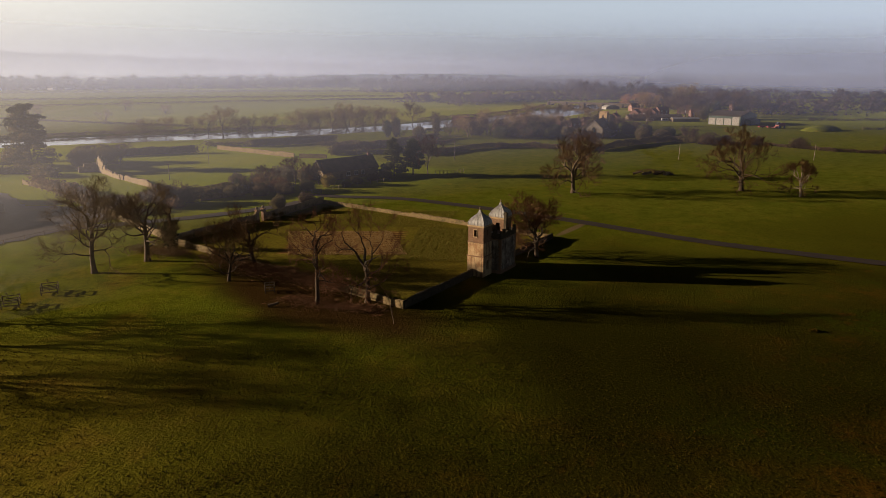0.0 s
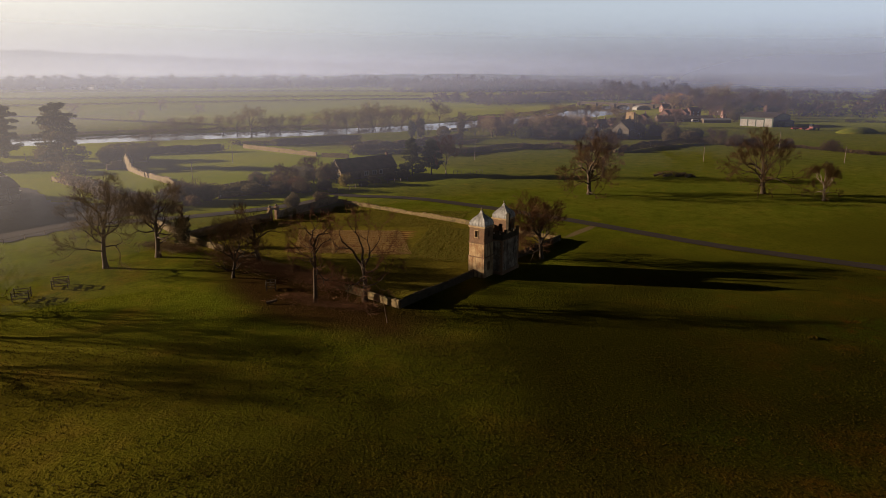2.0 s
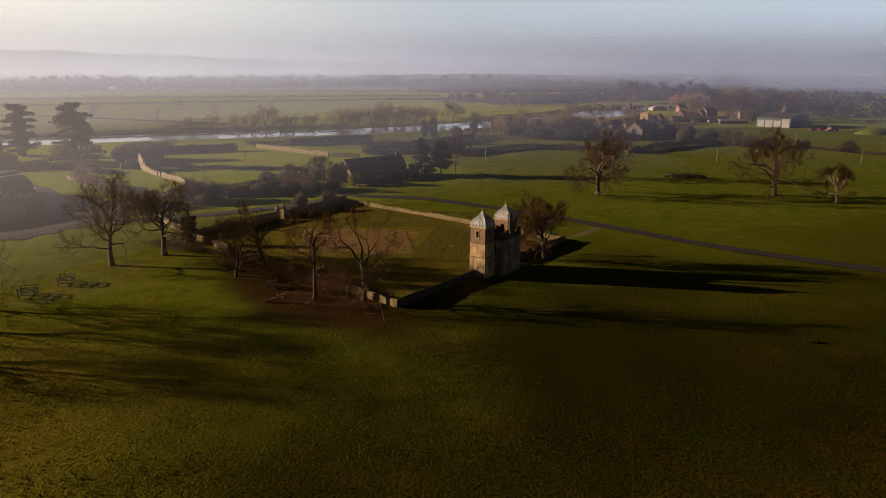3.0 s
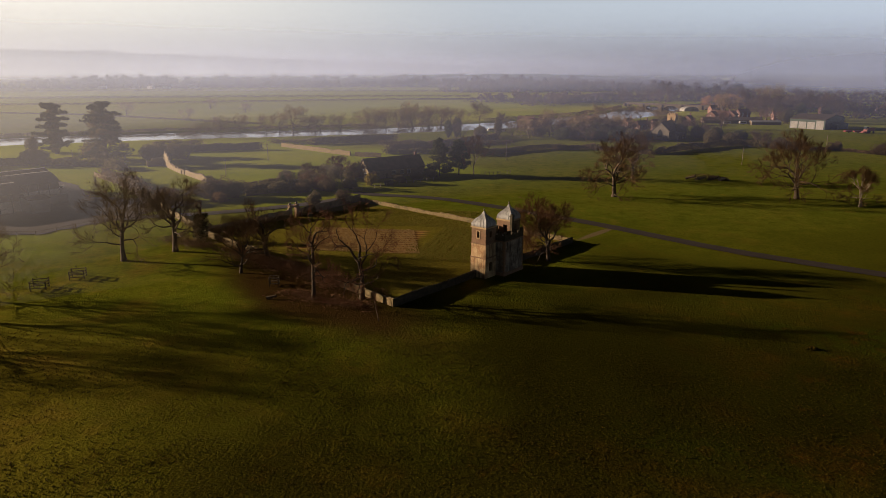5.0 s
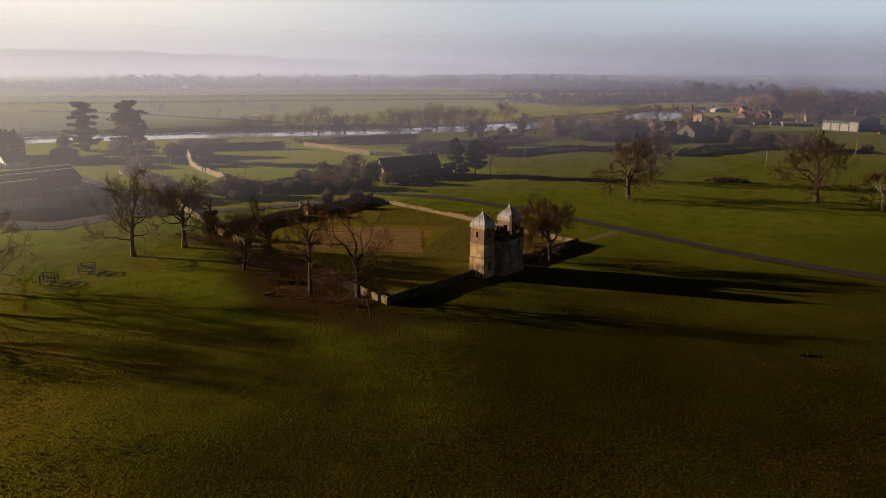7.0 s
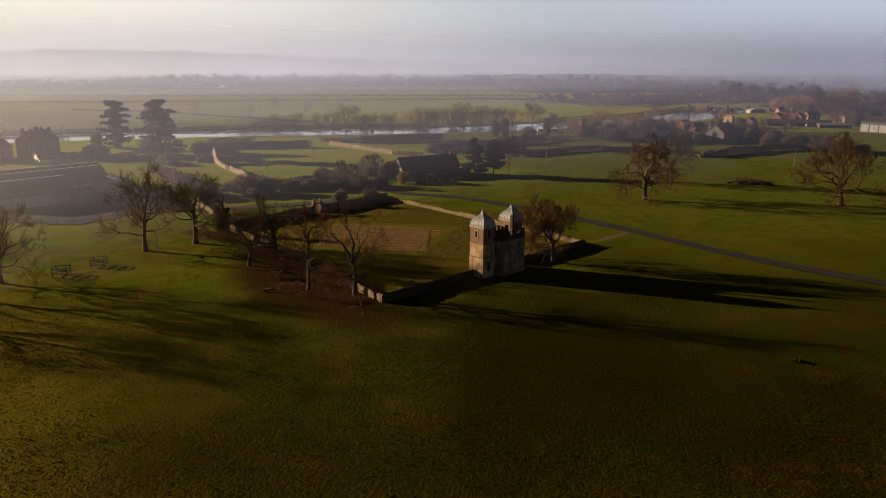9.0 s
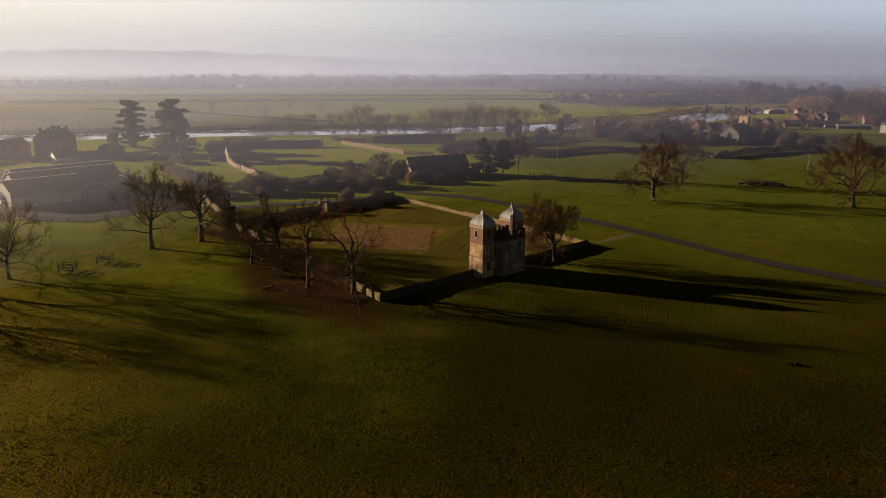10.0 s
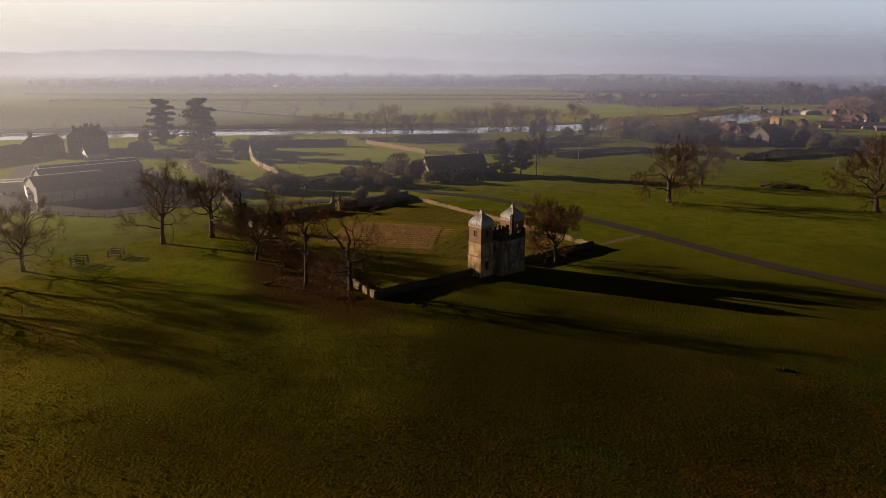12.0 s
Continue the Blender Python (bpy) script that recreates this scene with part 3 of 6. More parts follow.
# ---- hills and river mist ----
def hill(name, dist, az0, az1, crest, seed, rough):
    """A long low ridge: crest gives its height by azimuth."""
    m = Mesh()
    n = 160
    for i in range(n + 1):
        az = az0 + (az1 - az0) * i / n
        s, c = math.sin(radians(az)), math.cos(radians(az))
        top = crest(az) + rough * noise.noise((az * 0.35, seed, 0)) + 0.4 * rough * noise.noise((az * 2.3, seed, 5)) + 0.15 * rough * noise.noise((az * 9.0, seed, 9))
        for k, (d, f) in enumerate(((0.0, 0.0), (0.05, 0.35), (0.09, 0.75), (0.12, 1.0), (0.2, 0.8))):
            m.v.append((s * dist * (1 + d), c * dist * (1 + d), -8 + (top + 8) * f))
        if i:
            a = 5 * (i - 1)
            m.f += [(a + j, a + 5 + j, a + 6 + j, a + 1 + j) for j in range(4)]
    return setting(name, m, HILL, "hazy wooded ridge beyond the flood plain", "hill", smooth=True)


hill("hill_1", 3900, -75, 60, lambda a: 60 + 75 * math.exp(-((a + 38) / 20) ** 2) + 6 * math.exp(-((a + 12) / 9) ** 2) - 45 * (a > -2) * min(1, (a + 2) / 18), 1.0, 22)
hill("hill_2", 2500, -70, 60, lambda a: 18 + 12 * math.exp(-((a + 25) / 14) ** 2) - 12 * (a > 0) * min(1, a / 15), 7.0, 12)


def veil(name, radius, twist, az0, az1, z0, z1, mat, by_angle=False):
    """A sheet of mist on a spiral: nearer up-river, on the sunny side. Its map runs from end to end, and up in metres or degrees."""
    m, uvs = Mesh(), []
    n = 80
    for i in range(n + 1):
        a = radians(az0 + (az1 - az0) * i / n)
        r = radius * math.exp(twist * a)
        x, y = 15 + math.sin(a) * r, math.cos(a) * r
        for z in (z0, z1):
            m.v.append((x, y, 36 + r * math.tan(radians(z)) if by_angle else z))
            uvs.append((i / n, z))
        if i:
            m.f.append((2 * i - 2, 2 * i, 2 * i + 1, 2 * i - 1))
    ob = setting(name, m, mat, "thin veil of bright winter morning mist", "mist", smooth=True)
    layer = ob.data.uv_layers.new(name="UVMap")
    for loop in ob.data.loops:
        layer.data[loop.index].uv = uvs[loop.vertex_index]
    return ob


def mist_veil(name, radius, density, ramp_h, top0, top1, az0=-70, az1=56, far_end=1.2, tint=(0.46, 0.60, 1.0), twist=0.6, near_end=0.2, warm=(0.65, 0.75, 0.95), onward=0.8):
    veil(name, radius, twist, az0, az1, -7, top1 + 5, mist(name, density, -5.0, ramp_h, top0, top1, near_end, far_end, tint, warm, onward))


# mist_0 is added near and up-sun to stand in for sun glare
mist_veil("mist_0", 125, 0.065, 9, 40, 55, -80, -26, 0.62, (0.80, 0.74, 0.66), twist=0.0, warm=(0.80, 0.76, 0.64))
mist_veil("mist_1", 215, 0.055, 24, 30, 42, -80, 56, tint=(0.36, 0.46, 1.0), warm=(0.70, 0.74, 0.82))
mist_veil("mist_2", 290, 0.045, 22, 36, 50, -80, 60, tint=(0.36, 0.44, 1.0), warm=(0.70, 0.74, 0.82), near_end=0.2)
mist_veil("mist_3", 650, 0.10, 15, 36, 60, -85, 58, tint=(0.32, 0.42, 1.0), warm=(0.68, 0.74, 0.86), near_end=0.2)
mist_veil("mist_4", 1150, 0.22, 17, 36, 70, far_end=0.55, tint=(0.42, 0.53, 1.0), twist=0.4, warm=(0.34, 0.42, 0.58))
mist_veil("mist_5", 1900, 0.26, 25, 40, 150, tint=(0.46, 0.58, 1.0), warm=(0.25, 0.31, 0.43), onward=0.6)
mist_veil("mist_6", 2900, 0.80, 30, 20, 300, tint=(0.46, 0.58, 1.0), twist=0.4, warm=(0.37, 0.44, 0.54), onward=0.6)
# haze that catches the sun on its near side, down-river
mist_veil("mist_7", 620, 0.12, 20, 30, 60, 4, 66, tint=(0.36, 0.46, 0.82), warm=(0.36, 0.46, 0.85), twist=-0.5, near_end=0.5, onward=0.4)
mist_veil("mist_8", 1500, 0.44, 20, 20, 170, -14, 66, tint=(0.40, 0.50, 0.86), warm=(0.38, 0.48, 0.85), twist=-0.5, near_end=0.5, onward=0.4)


# ---- garden walls ----
def stone_wall(name, pts, height, thick, label, seed, ruin=0.12, mat=STONE_WALL, gaps=()):
    """A coursed wall with a broken top; gaps are stretches, in metres along it, that have fallen."""
    rng = random.Random(seed)
    m = Mesh()
    run = 0.0
    for (ax, ay), (bx, by) in zip(pts, pts[1:]):
        length = math.hypot(bx - ax, by - ay)
        n = max(2, int(length / 1.2))
        dx, dy = (bx - ax) / length, (by - ay) / length
        for i in range(n):
            s0, s1 = length * i / n, length * (i + 1) / n
            if any(g0 < run + s0 < g1 for g0, g1 in gaps):
                continue
            h = height * (1 + ruin * noise.noise(((run + s0) * 0.12, seed, 0)) * 1.6) + rng.uniform(-ruin, ruin) * 0.5
            e = thick / 2 + rng.uniform(-0.02, 0.02)
            x0, y0, x1, y1 = ax + dx * s0, ay + dy * s0, ax + dx * s1, ay + dy * s1
            k = len(m.v)
            for x, y in ((x0, y0), (x1, y1)):
                z = ground(x, y)
                m.v += [(x - dy * e, y + dx * e, z - 0.3), (x + dy * e, y - dx * e, z - 0.3),
                        (x + dy * e, y - dx * e, z + h), (x - dy * e, y + dx * e, z + h), (x, y, z + h + 0.10)]
            m.f += [(k, k + 5, k + 8, k + 3), (k + 6, k + 1, k + 2, k + 7), (k + 3, k + 8, k + 9, k + 4), (k + 9, k + 7, k + 2, k + 4),
                    (k, k + 3, k + 4, k + 2, k + 1), (k + 5, k + 6, k + 7, k + 9, k + 8)]
        run += length
    return setting(name, m, mat, label, "wall")


S, E_, N_, W_ = (-6.1, 98.6), (24.5, 146.5), (-35.0, 193.0), (-60.0, 144.5)
GATE = (-46.6, 167.5)
stone_wall("wall_1", [S, (5.3, 116.6)], 1.3, 0.5, "shaded stone garden wall that runs up to the pavilion", 1.0, mat=STONE_SHADE_DARK)
stone_wall("wall_2", [(12.0, 127.0), E_], 1.3, 0.5, "stone garden wall behind the pavilion", 2.0, mat=STONE_SHADE_DARK)
stone_wall("wall_3", [E_, N_], 0.95, 0.55, "long pale sunlit stone wall beside the lane", 3.0, ruin=0.28)
stone_wall("wall_4", [N_, (GATE[0] + 1.1, GATE[1] + 2.1)], 2.0, 0.5, "dark stone garden wall", 4.0)
stone_wall("wall_5", [(GATE[0] - 1.1, GATE[1] - 2.1), W_], 2.0, 0.5, "dark stone garden wall by the gateway", 5.0)
stone_wall("wall_6", [S, W_], 1.25, 0.5, "mossy low stone wall half lost in brambles", 6.0, ruin=0.14, gaps=((49, 53),))


# ---- pavilion ----
def slab(m, frame_m, width, z0, z1, thick, holes=()):
    """A wall with openings through it: x along the wall from -width/2, y into it."""
    us = sorted({-width / 2, width / 2, *[h[0] for h in holes], *[h[1] for h in holes]})
    zs = sorted({z0, z1, *[h[2] for h in holes], *[h[3] for h in holes]})
    for u0, u1 in zip(us, us[1:]):
        for a, b in zip(zs, zs[1:]):
            if not any(h[0] <= u0 and u1 <= h[1] and h[2] <= a and b <= h[3] for h in holes):
                m.box(u0, u1, 0, thick, a, b, frame_m)


def stage(cx, cy, half, z0, z1, holes, thick=0.35):
    """Four walls of a square tower; holes by side: n -y, w -x, s +y, e +x."""
    m = Mesh()
    for side, turn, w in (("n", 0, 2 * half), ("s", 180, 2 * half), ("w", -90, 2 * half - 2 * thick), ("e", 90, 2 * half - 2 * thick)):
        slab(m, pose(cx, cy, 0, 0, 0, turn) @ pose(0, -half, 0), w, z0, z1, thick, holes.get(side, ()))
    return m


DOME = [(1.56, 0.0), (1.62, 0.15), (1.62, 0.38), (1.56, 0.62), (1.44, 0.88), (1.26, 1.12), (1.03, 1.35), (0.78, 1.57), (0.55, 1.78), (0.37, 1.99),
        (0.24, 2.2), (0.15, 2.42), (0.09, 2.6)]


def dome(parent, cx, cy, z):
    m = Mesh()
    k = 0
    for r, h in DOME:
        ring = []
        for sx, sy, tx, ty in ((-1, -1, 1, 0), (1, -1, 0, 1), (1, 1, -1, 0), (-1, 1, 0, -1)):
            for j in range(4):
                f = j / 2.0
                ring.append((cx + r * (sx + tx * f), cy + r * (sy + ty * f), z + h))
        m.v += ring
    for i in range(len(DOME) - 1):
        for j in range(16):
            a, b = 16 * i + j, 16 * i + (j + 1) % 16
            m.f.append((a, b, b + 16, a + 16))
    m.f.append(tuple(range(15, -1, -1)))
    cap = part("dome", m, LEAD, parent, "weathered pale grey lead ogee dome")
    for side in range(4):
        turn = pose(cx, cy, z, 0, 0, 90 * side)
        for f in (-0.96, -0.6, -0.2, 0.2, 0.6):
            rib = Mesh()
            rib.tube([tuple(turn @ Vector((r * f, -r - 0.01, h))) for r, h in DOME], [0.05] * len(DOME), 4)
            part("lead_roll", rib, LEAD, cap)
    fin = Mesh()
    fin.lathe([(0.10, 2.52), (0.13, 2.6), (0.07, 2.67), (0.06, 2.76), (0.15, 2.84), (0.17, 2.93), (0.13, 3.03), (0.03, 3.12), (0.015, 3.2)], 10, pose(cx, cy, z))
    part("finial", fin, STONE_PALE, parent, "small stone ball finial", smooth=True)


def pavilion():
    p = thing("pavilion", "tall weathered stone banqueting pavilion with two lead-domed turrets", "pavilion", pose(8.8, 121.3, -0.68, 0, 0, 58.6))
    tx = 4.08
    # near turret
    holes = {"n": ((-0.45, 0.45, 1.5, 3.2),)}
    part("lower_stage", stage(-tx, 0, 1.64, 0, 4.1, holes), RENDER_BUFF, p, "peeling buff render over stone")
    part("middle_stage", stage(-tx, 0, 1.58, 4.1, 6.7, {}), RENDER_BUFF, p, "peeling buff render over stone")
    part("upper_stage", stage(-tx, 0, 1.55, 6.7, 9.6, {"w": ((-0.35, 0.2, 7.75, 8.95),), "n": ((-0.3, 0.3, 7.75, 8.95),)}), STONE_BROWN, p, "brown stone upper stage with a small window opening")
    for z, h, o in ((4.05, 0.16, 1.74), (6.62, 0.16, 1.68)):
        part("string_course", Mesh().box(-tx - o, -tx + o, -o, o, z, z + h), STONE_BROWN, p)
    for s in (-1, 1):
        c = Mesh().box(s * tx - 1.66, s * tx + 1.66, -1.66, 1.66, 9.5, 9.64).box(s * tx - 1.72, s * tx + 1.72, -1.72, 1.72, 9.64, 9.78)
        part("cornice", c, STONE_WARM, p, "moulded stone cornice")
        dome(p, s * tx, 0, 9.78)
    # window dressing
    w = Mesh()
    x = -tx - 1.55
    w.box(x - 0.06, x, -0.30, -0.20, 7.65, 9.05).box(x - 0.06, x, 0.35, 0.45, 7.65, 9.05).box(x - 0.08, x, -0.32, 0.47, 8.95, 9.1).box(x - 0.1, x, -0.32, 0.47, 7.62, 7.75)
    part("window_surround", w, STONE_WARM, p)
    # main block and its projection towards the field
    body = Mesh()
    body.box(-2.6, 5.6, -1.45, 1.5, 0, 6.7)
    part("main_wall", body, RENDER_GREY, p, "grey render on rubble stone")
    proj = Mesh().box(-1.9, 4.3, -3.2, -1.43, 0.9, 6.7)
    part("rear_projection", proj, RENDER_GREY, p, "grey rendered rear wall")
    part("plinth", Mesh().box(-2.02, 4.42, -3.32, -1.43, 0, 0.9), STONE_BROWN, p, "stone plinth")
    part("string_course", Mesh().box(-2.0, 4.4, -3.3, -1.4, 6.62, 6.8).box(-2.7, 5.7, -1.55, 1.6, 6.62, 6.8), STONE_BROWN, p)
    up = Mesh()
    slab(up, pose(1.2, -3.2, 0), 6.2, 6.8, 7.75, 0.35)
    up.box(-1.9, -1.55, -2.85, 1.5, 6.8, 7.75).box(3.95, 4.3, -2.85, -1.5, 6.8, 7.75).box(-1.55, 2.6, 1.15, 1.5, 6.8, 7.75)
    part("parapet", up, STONE_SHADE_DARK, p, "brown stone parapet wall")
    part("roof_deck", Mesh().box(-1.55, 3.95, -2.85, 1.15, 6.8, 6.95), LEAD, p)
    merlon = Mesh().box(-0.36, 0.36, 0, 0.35, 0, 0.62).box(-0.4, 0.4, -0.04, 0.39, 0.62, 0.72)
    merlon = merlon.data("merlon", STONE_SHADE_DARK)
    for i in range(6):
        ob = new("merlon", merlon)
        ob.parent, ob.matrix_basis = p, pose(-1.5 + i * 1.08, -3.2, 7.75) @ Matrix.Diagonal((1, 1, (0.55, 1.0, 0.3, 0.9, 0.45, 1.0)[i], 1))
    for y in (-1.9, -0.7, 0.5):
        ob = new("merlon", merlon)
        ob.parent, ob.matrix_basis = p, pose(-1.55, y, 7.75, 0, 0, 90)
    for x in (-0.6, 0.7, 2.0):
        ob = new("merlon", merlon)
        ob.parent, ob.matrix_basis = p, pose(x, 1.15, 7.75)
    # far turret
    part("turret", stage(tx, 0, 1.55, 6.7, 9.6, {"w": ((-0.2, 0.65, 6.95, 8.75),), "n": ((-0.35, 0.35, 7.7, 8.95),), "e": ((-0.35, 0.35, 7.7, 8.95),)}), STONE_BROWN, p, "stone roof turret with an open doorway")
    ch = Mesh().box(1.12, 1.65, -2.68, -2.17, 6.95, 10.8).box(1.04, 1.73, -2.76, -2.09, 10.8, 11.0).box(1.18, 1.59, -2.62, -2.23, 11.0, 11.25)
    part("chimney", ch, STONE_SHADE_DARK, p, "slim brown stone chimney")
    quoin = [Mesh().box(-0.03, a, -0.03, b, 0, 0.34).data("quoin", STONE_BROWN) for a, b in ((0.55, 0.3), (0.3, 0.55))]
    for i in range(16):
        for x, flip in ((-1.9, 0), (4.3, 1)):
            ob = new("quoin", quoin[(i + flip) % 2])
            ob.parent, ob.matrix_basis = p, pose(x, -3.2, 0.92 + 0.355 * i, 0, 0, 90 * flip)
    return p


pavilion()


# ---- trees ----
def grow(rng, start, way, length, r0, r1, segs, wander, lift):
    """A limb's line and radii: it wanders, and bends up (lift) or down."""
    pts, radii, d = [Vector(start)], [r0], Vector(way).normalized()
    for i in range(segs):
        d = (d + Vector((rng.gauss(0, wander), rng.gauss(0, wander), rng.gauss(0, wander) + lift))).normalized()
        pts.append(pts[-1] + d * (length / segs))
        radii.append(r0 + (r1 - r0) * (i + 1) / segs)
    return pts, radii


def along(rng, pts, f):
    k = f * (len(pts) - 1)
    i = min(int(k), len(pts) - 2)
    return pts[i].lerp(pts[i + 1], k - i), (pts[i + 1] - pts[i]).normalized()


def splay(rng, d, angle):
    """d turned aside by about that angle, any way round."""
    s = d.orthogonal().normalized()
    s.rotate(Matrix.Rotation(rng.uniform(0, 2 * math.pi), 3, d))
    return (d * math.cos(angle) + s * math.sin(angle)).normalized()


def bare_tree(name, label, m, seed, height, bole=0.25, crown_w=1.0, radius=0.5, limbs=5, levels=6, twigs=9, bark=None, twig=None, group="", lean=(0, 0), twig_len=1.0,
              twig_r=0.022, lift=0.05, category="tree", ivy=0, crook=0.16, forks=2.3, low_limb=0, fuzz=0, shaggy=False):
    """A leafless broadleaf tree: a bole that breaks into forking limbs, and a crown of fine twigs."""
    bark, twig = bark or BARK, twig or TWIG
    rng = random.Random(seed)
    t = thing(name, label, category, m, group)
    trunk = Mesh()
    pts, radii = grow(rng, (0, 0, -0.3), (lean[0], lean[1], 1), height * bole * 1.25, radius, radius * 0.72, 6, 0.05, 0.03)
    radii[0], radii[1] = radii[0] * 1.55, radii[1] * 1.1
    trunk.tube(pts, radii, 9)
    part("trunk", trunk, bark, t, smooth=True)
    crown = Mesh()
    ratio = 0.80
    first = height * (1 - bole) * 1.12 / sum(ratio ** k for k in range(levels))

    def spray(p, d, n, ln):
        for _ in range(n):
            v = splay(rng, d, rng.uniform(0.15, 0.9)) * ln * rng.uniform(0.5, 1.5)
            v.z += 0.1 * ln
            q = p + v
            crown.twig(tuple(p), tuple(q), twig_r)
            w = p.lerp(q, rng.uniform(0.3, 0.7))
            v2 = splay(rng, v.normalized(), rng.uniform(0.4, 0.9)) * ln * rng.uniform(0.35, 0.8)
            crown.twig(tuple(w), tuple(w + v2), twig_r * 0.8)
        for _ in range(fuzz):
            crown.leaf(p + Vector((rng.gauss(0, 0.6), rng.gauss(0, 0.6), rng.gauss(0.15, 0.5))) * ln, ln * rng.uniform(0.2, 0.42), rng, 0.2)

    def fork(mesh, p, d, ln, r, level):
        pts, radii = grow(rng, p, d, ln * rng.uniform(0.85, 1.15), r, r * 0.70, 4, crook, lift)
        if level >= 3:
            kept = (0, 2, 4)
        else:
            kept = range(5)
        (mesh if level < 3 else crown).tube([pts[k] for k in kept], [radii[k] for k in kept], 6 if level < 2 else (4 if level < 4 else 3), False)
        e = (pts[-1] - pts[-2]).normalized()
        if level >= levels - 1:
            spray(pts[-1], e, twigs, twig_len)
            spray(pts[2], e, twigs // 2, twig_len)
            return
        if shaggy:
            for p1 in pts[1:4]:
                spray(p1, e, max(1, twigs // 4), twig_len * 0.8)
        if level >= 2:
            spray(pts[2], e, max(1, twigs // 3), twig_len)
            spray(pts[3], e, max(1, twigs // 3), twig_len)
        n = int(forks + rng.random())
        for k in range(n):
            fork(mesh, pts[-1] if k < 2 else pts[2], splay(rng, e, rng.uniform(0.22, 0.75) * (0.8 + 0.2 * crown_w)), ln * ratio * (1 if k < 2 else 0.8), radii[-1] * (0.76 if k < 2 else 0.5), level + 1)

    for i in range(limbs):
        a = 2 * math.pi * (i * 0.382) + rng.uniform(-0.3, 0.3)
        f = 1.0 if i < 2 else rng.uniform(0.62, 0.98)
        p0, d = along(rng, pts, min(f, 0.99))
        out = (0.25 if i == 0 else rng.uniform(0.6, 1.25)) * crown_w
        limb = Mesh()
        fork(limb, p0, Vector((math.cos(a) * out, math.sin(a) * out, 1.0)), first, radius * (0.62 if i < 2 else 0.45), 0)
        part("limb", limb, bark, t, smooth=True)
    for i in range(low_limb):
        a = rng.uniform(0, 6.28)
        p0, d = along(rng, pts, min(0.42 + 0.09 * i, 0.98))
        limb = Mesh()
        fork(limb, p0, Vector((math.cos(a), math.sin(a), 0.12)), first * 0.95, radius * 0.36, 1)
        part("limb", limb, bark, t, "low spreading limb", smooth=True)
    if shaggy:
        for k in range(26):
            p1, d1 = along(rng, pts, rng.uniform(0.35, 0.99))
            spray(p1, splay(rng, d1, 1.2), 2, twig_len * 0.8)
    part("crown", crown, twig, t, "fine bare twigs")
    if ivy:
        leaves = Mesh()
        for _ in range(int(600 * ivy)):
            p0, d = along(rng, pts, rng.uniform(0.03, 0.99))
            off = splay(rng, d, 1.57) * rng.uniform(0.2, 1.0) * (radius + 0.6 * ivy)
            leaves.leaf(p0 + off, rng.uniform(0.15, 0.32), rng)
        part("ivy", leaves, IVY, t, "dark ivy")
    return t


# field oaks beyond the lane
bare_tree("oak_tree", "broad leafless oak with a short pale bole", at(41.3, 210.2), 11, 18.0, 0.32, 1.15, 0.66, 6, 6, 7, group="field oaks", lift=0.03, low_limb=6, twig_len=1.2)
bare_tree("oak_tree", "tall leafless oak with low drooping limbs", at(96.5, 214.5), 12, 19.5, 0.30, 0.8, 0.7, 6, 6, 8, group="field oaks", lift=0.03, low_limb=6, twig_len=1.2)
bare_tree("oak_tree", "small round-headed leafless oak", at(109.2, 202.0), 13, 10.0, 0.45, 1.2, 0.40, 6, 6, 6, group="field oaks", bark=BARK_PALE, lift=0.03, low_limb=4)
# by the pavilion
bare_tree("ash_tree", "leafless tree with twisted limbs beside the pavilion", at(18.9, 130.2), 33, 12.5, 0.36, 1.6, 0.42, 8, 6, 8, bark=BARK_DARK, twig=TWIG_RED, lift=0.04, crook=0.26, low_limb=4, twig_len=1.0, twig_r=0.015)
# at the ruinous wall
bare_tree("oak_tree", "gaunt half-dead oak with stubby limbs by the wall", at(-20.0, 100.9), 21, 14.0, 0.55, 0.7, 0.32, 4, 5, 13, bark=BARK_DARK, twig=TWIG_RED, group="trees at the ruinous wall", crook=0.3, low_limb=7, forks=1.95, shaggy=True, twig_len=1.1, twig_r=0.013)
bare_tree("oak_tree", "gaunt forked oak with crooked limbs by the wall", at(-12.1, 101.9), 22, 15.0, 0.34, 0.55, 0.42, 4, 6, 11, bark=BARK_DARK, twig=TWIG_RED, group="trees at the ruinous wall", crook=0.27, low_limb=5, forks=1.75, shaggy=True, twig_len=1.1, twig_r=0.013)
bare_tree("oak_tree", "leaning leafless oak behind the wall", at(-35.0, 120.5), 23, 12.5, 0.40, 1.0, 0.48, 6, 5, 8, bark=BARK_DARK, low_limb=3, twig_len=1.2, twig_r=0.012, group="trees at the ruinous wall", lean=(-0.3, 0.1), crook=0.2)
bare_tree("oak_tree", "slender leafless oak beside brambles", at(-38.3, 114.6), 24, 10.5, 0.28, 1.1, 0.30, 6, 5, 8, bark=BARK_DARK, low_limb=3, twig_len=1.2, twig_r=0.012, group="trees at the ruinous wall", crook=0.2)
bare_tree("oak_tree", "wide leafless oak with spreading crown on open grass", at(-65.6, 120.8), 25, 16.5, 0.42, 1.25, 0.46, 6, 6, 9, twig_r=0.012, twig=TWIG_GREY, group="meadow oaks", low_limb=7, lift=0.02, twig_len=1.2)
bare_tree("oak_tree", "old leafless oak with a thick dark bole", at(-59.2, 129.3), 26, 14.5, 0.42, 1.25, 0.52, 6, 6, 9, twig_r=0.012, twig_len=1.2, twig=TWIG_GREY, group="meadow oaks", low_limb=5, lift=0.02, crook=0.2)
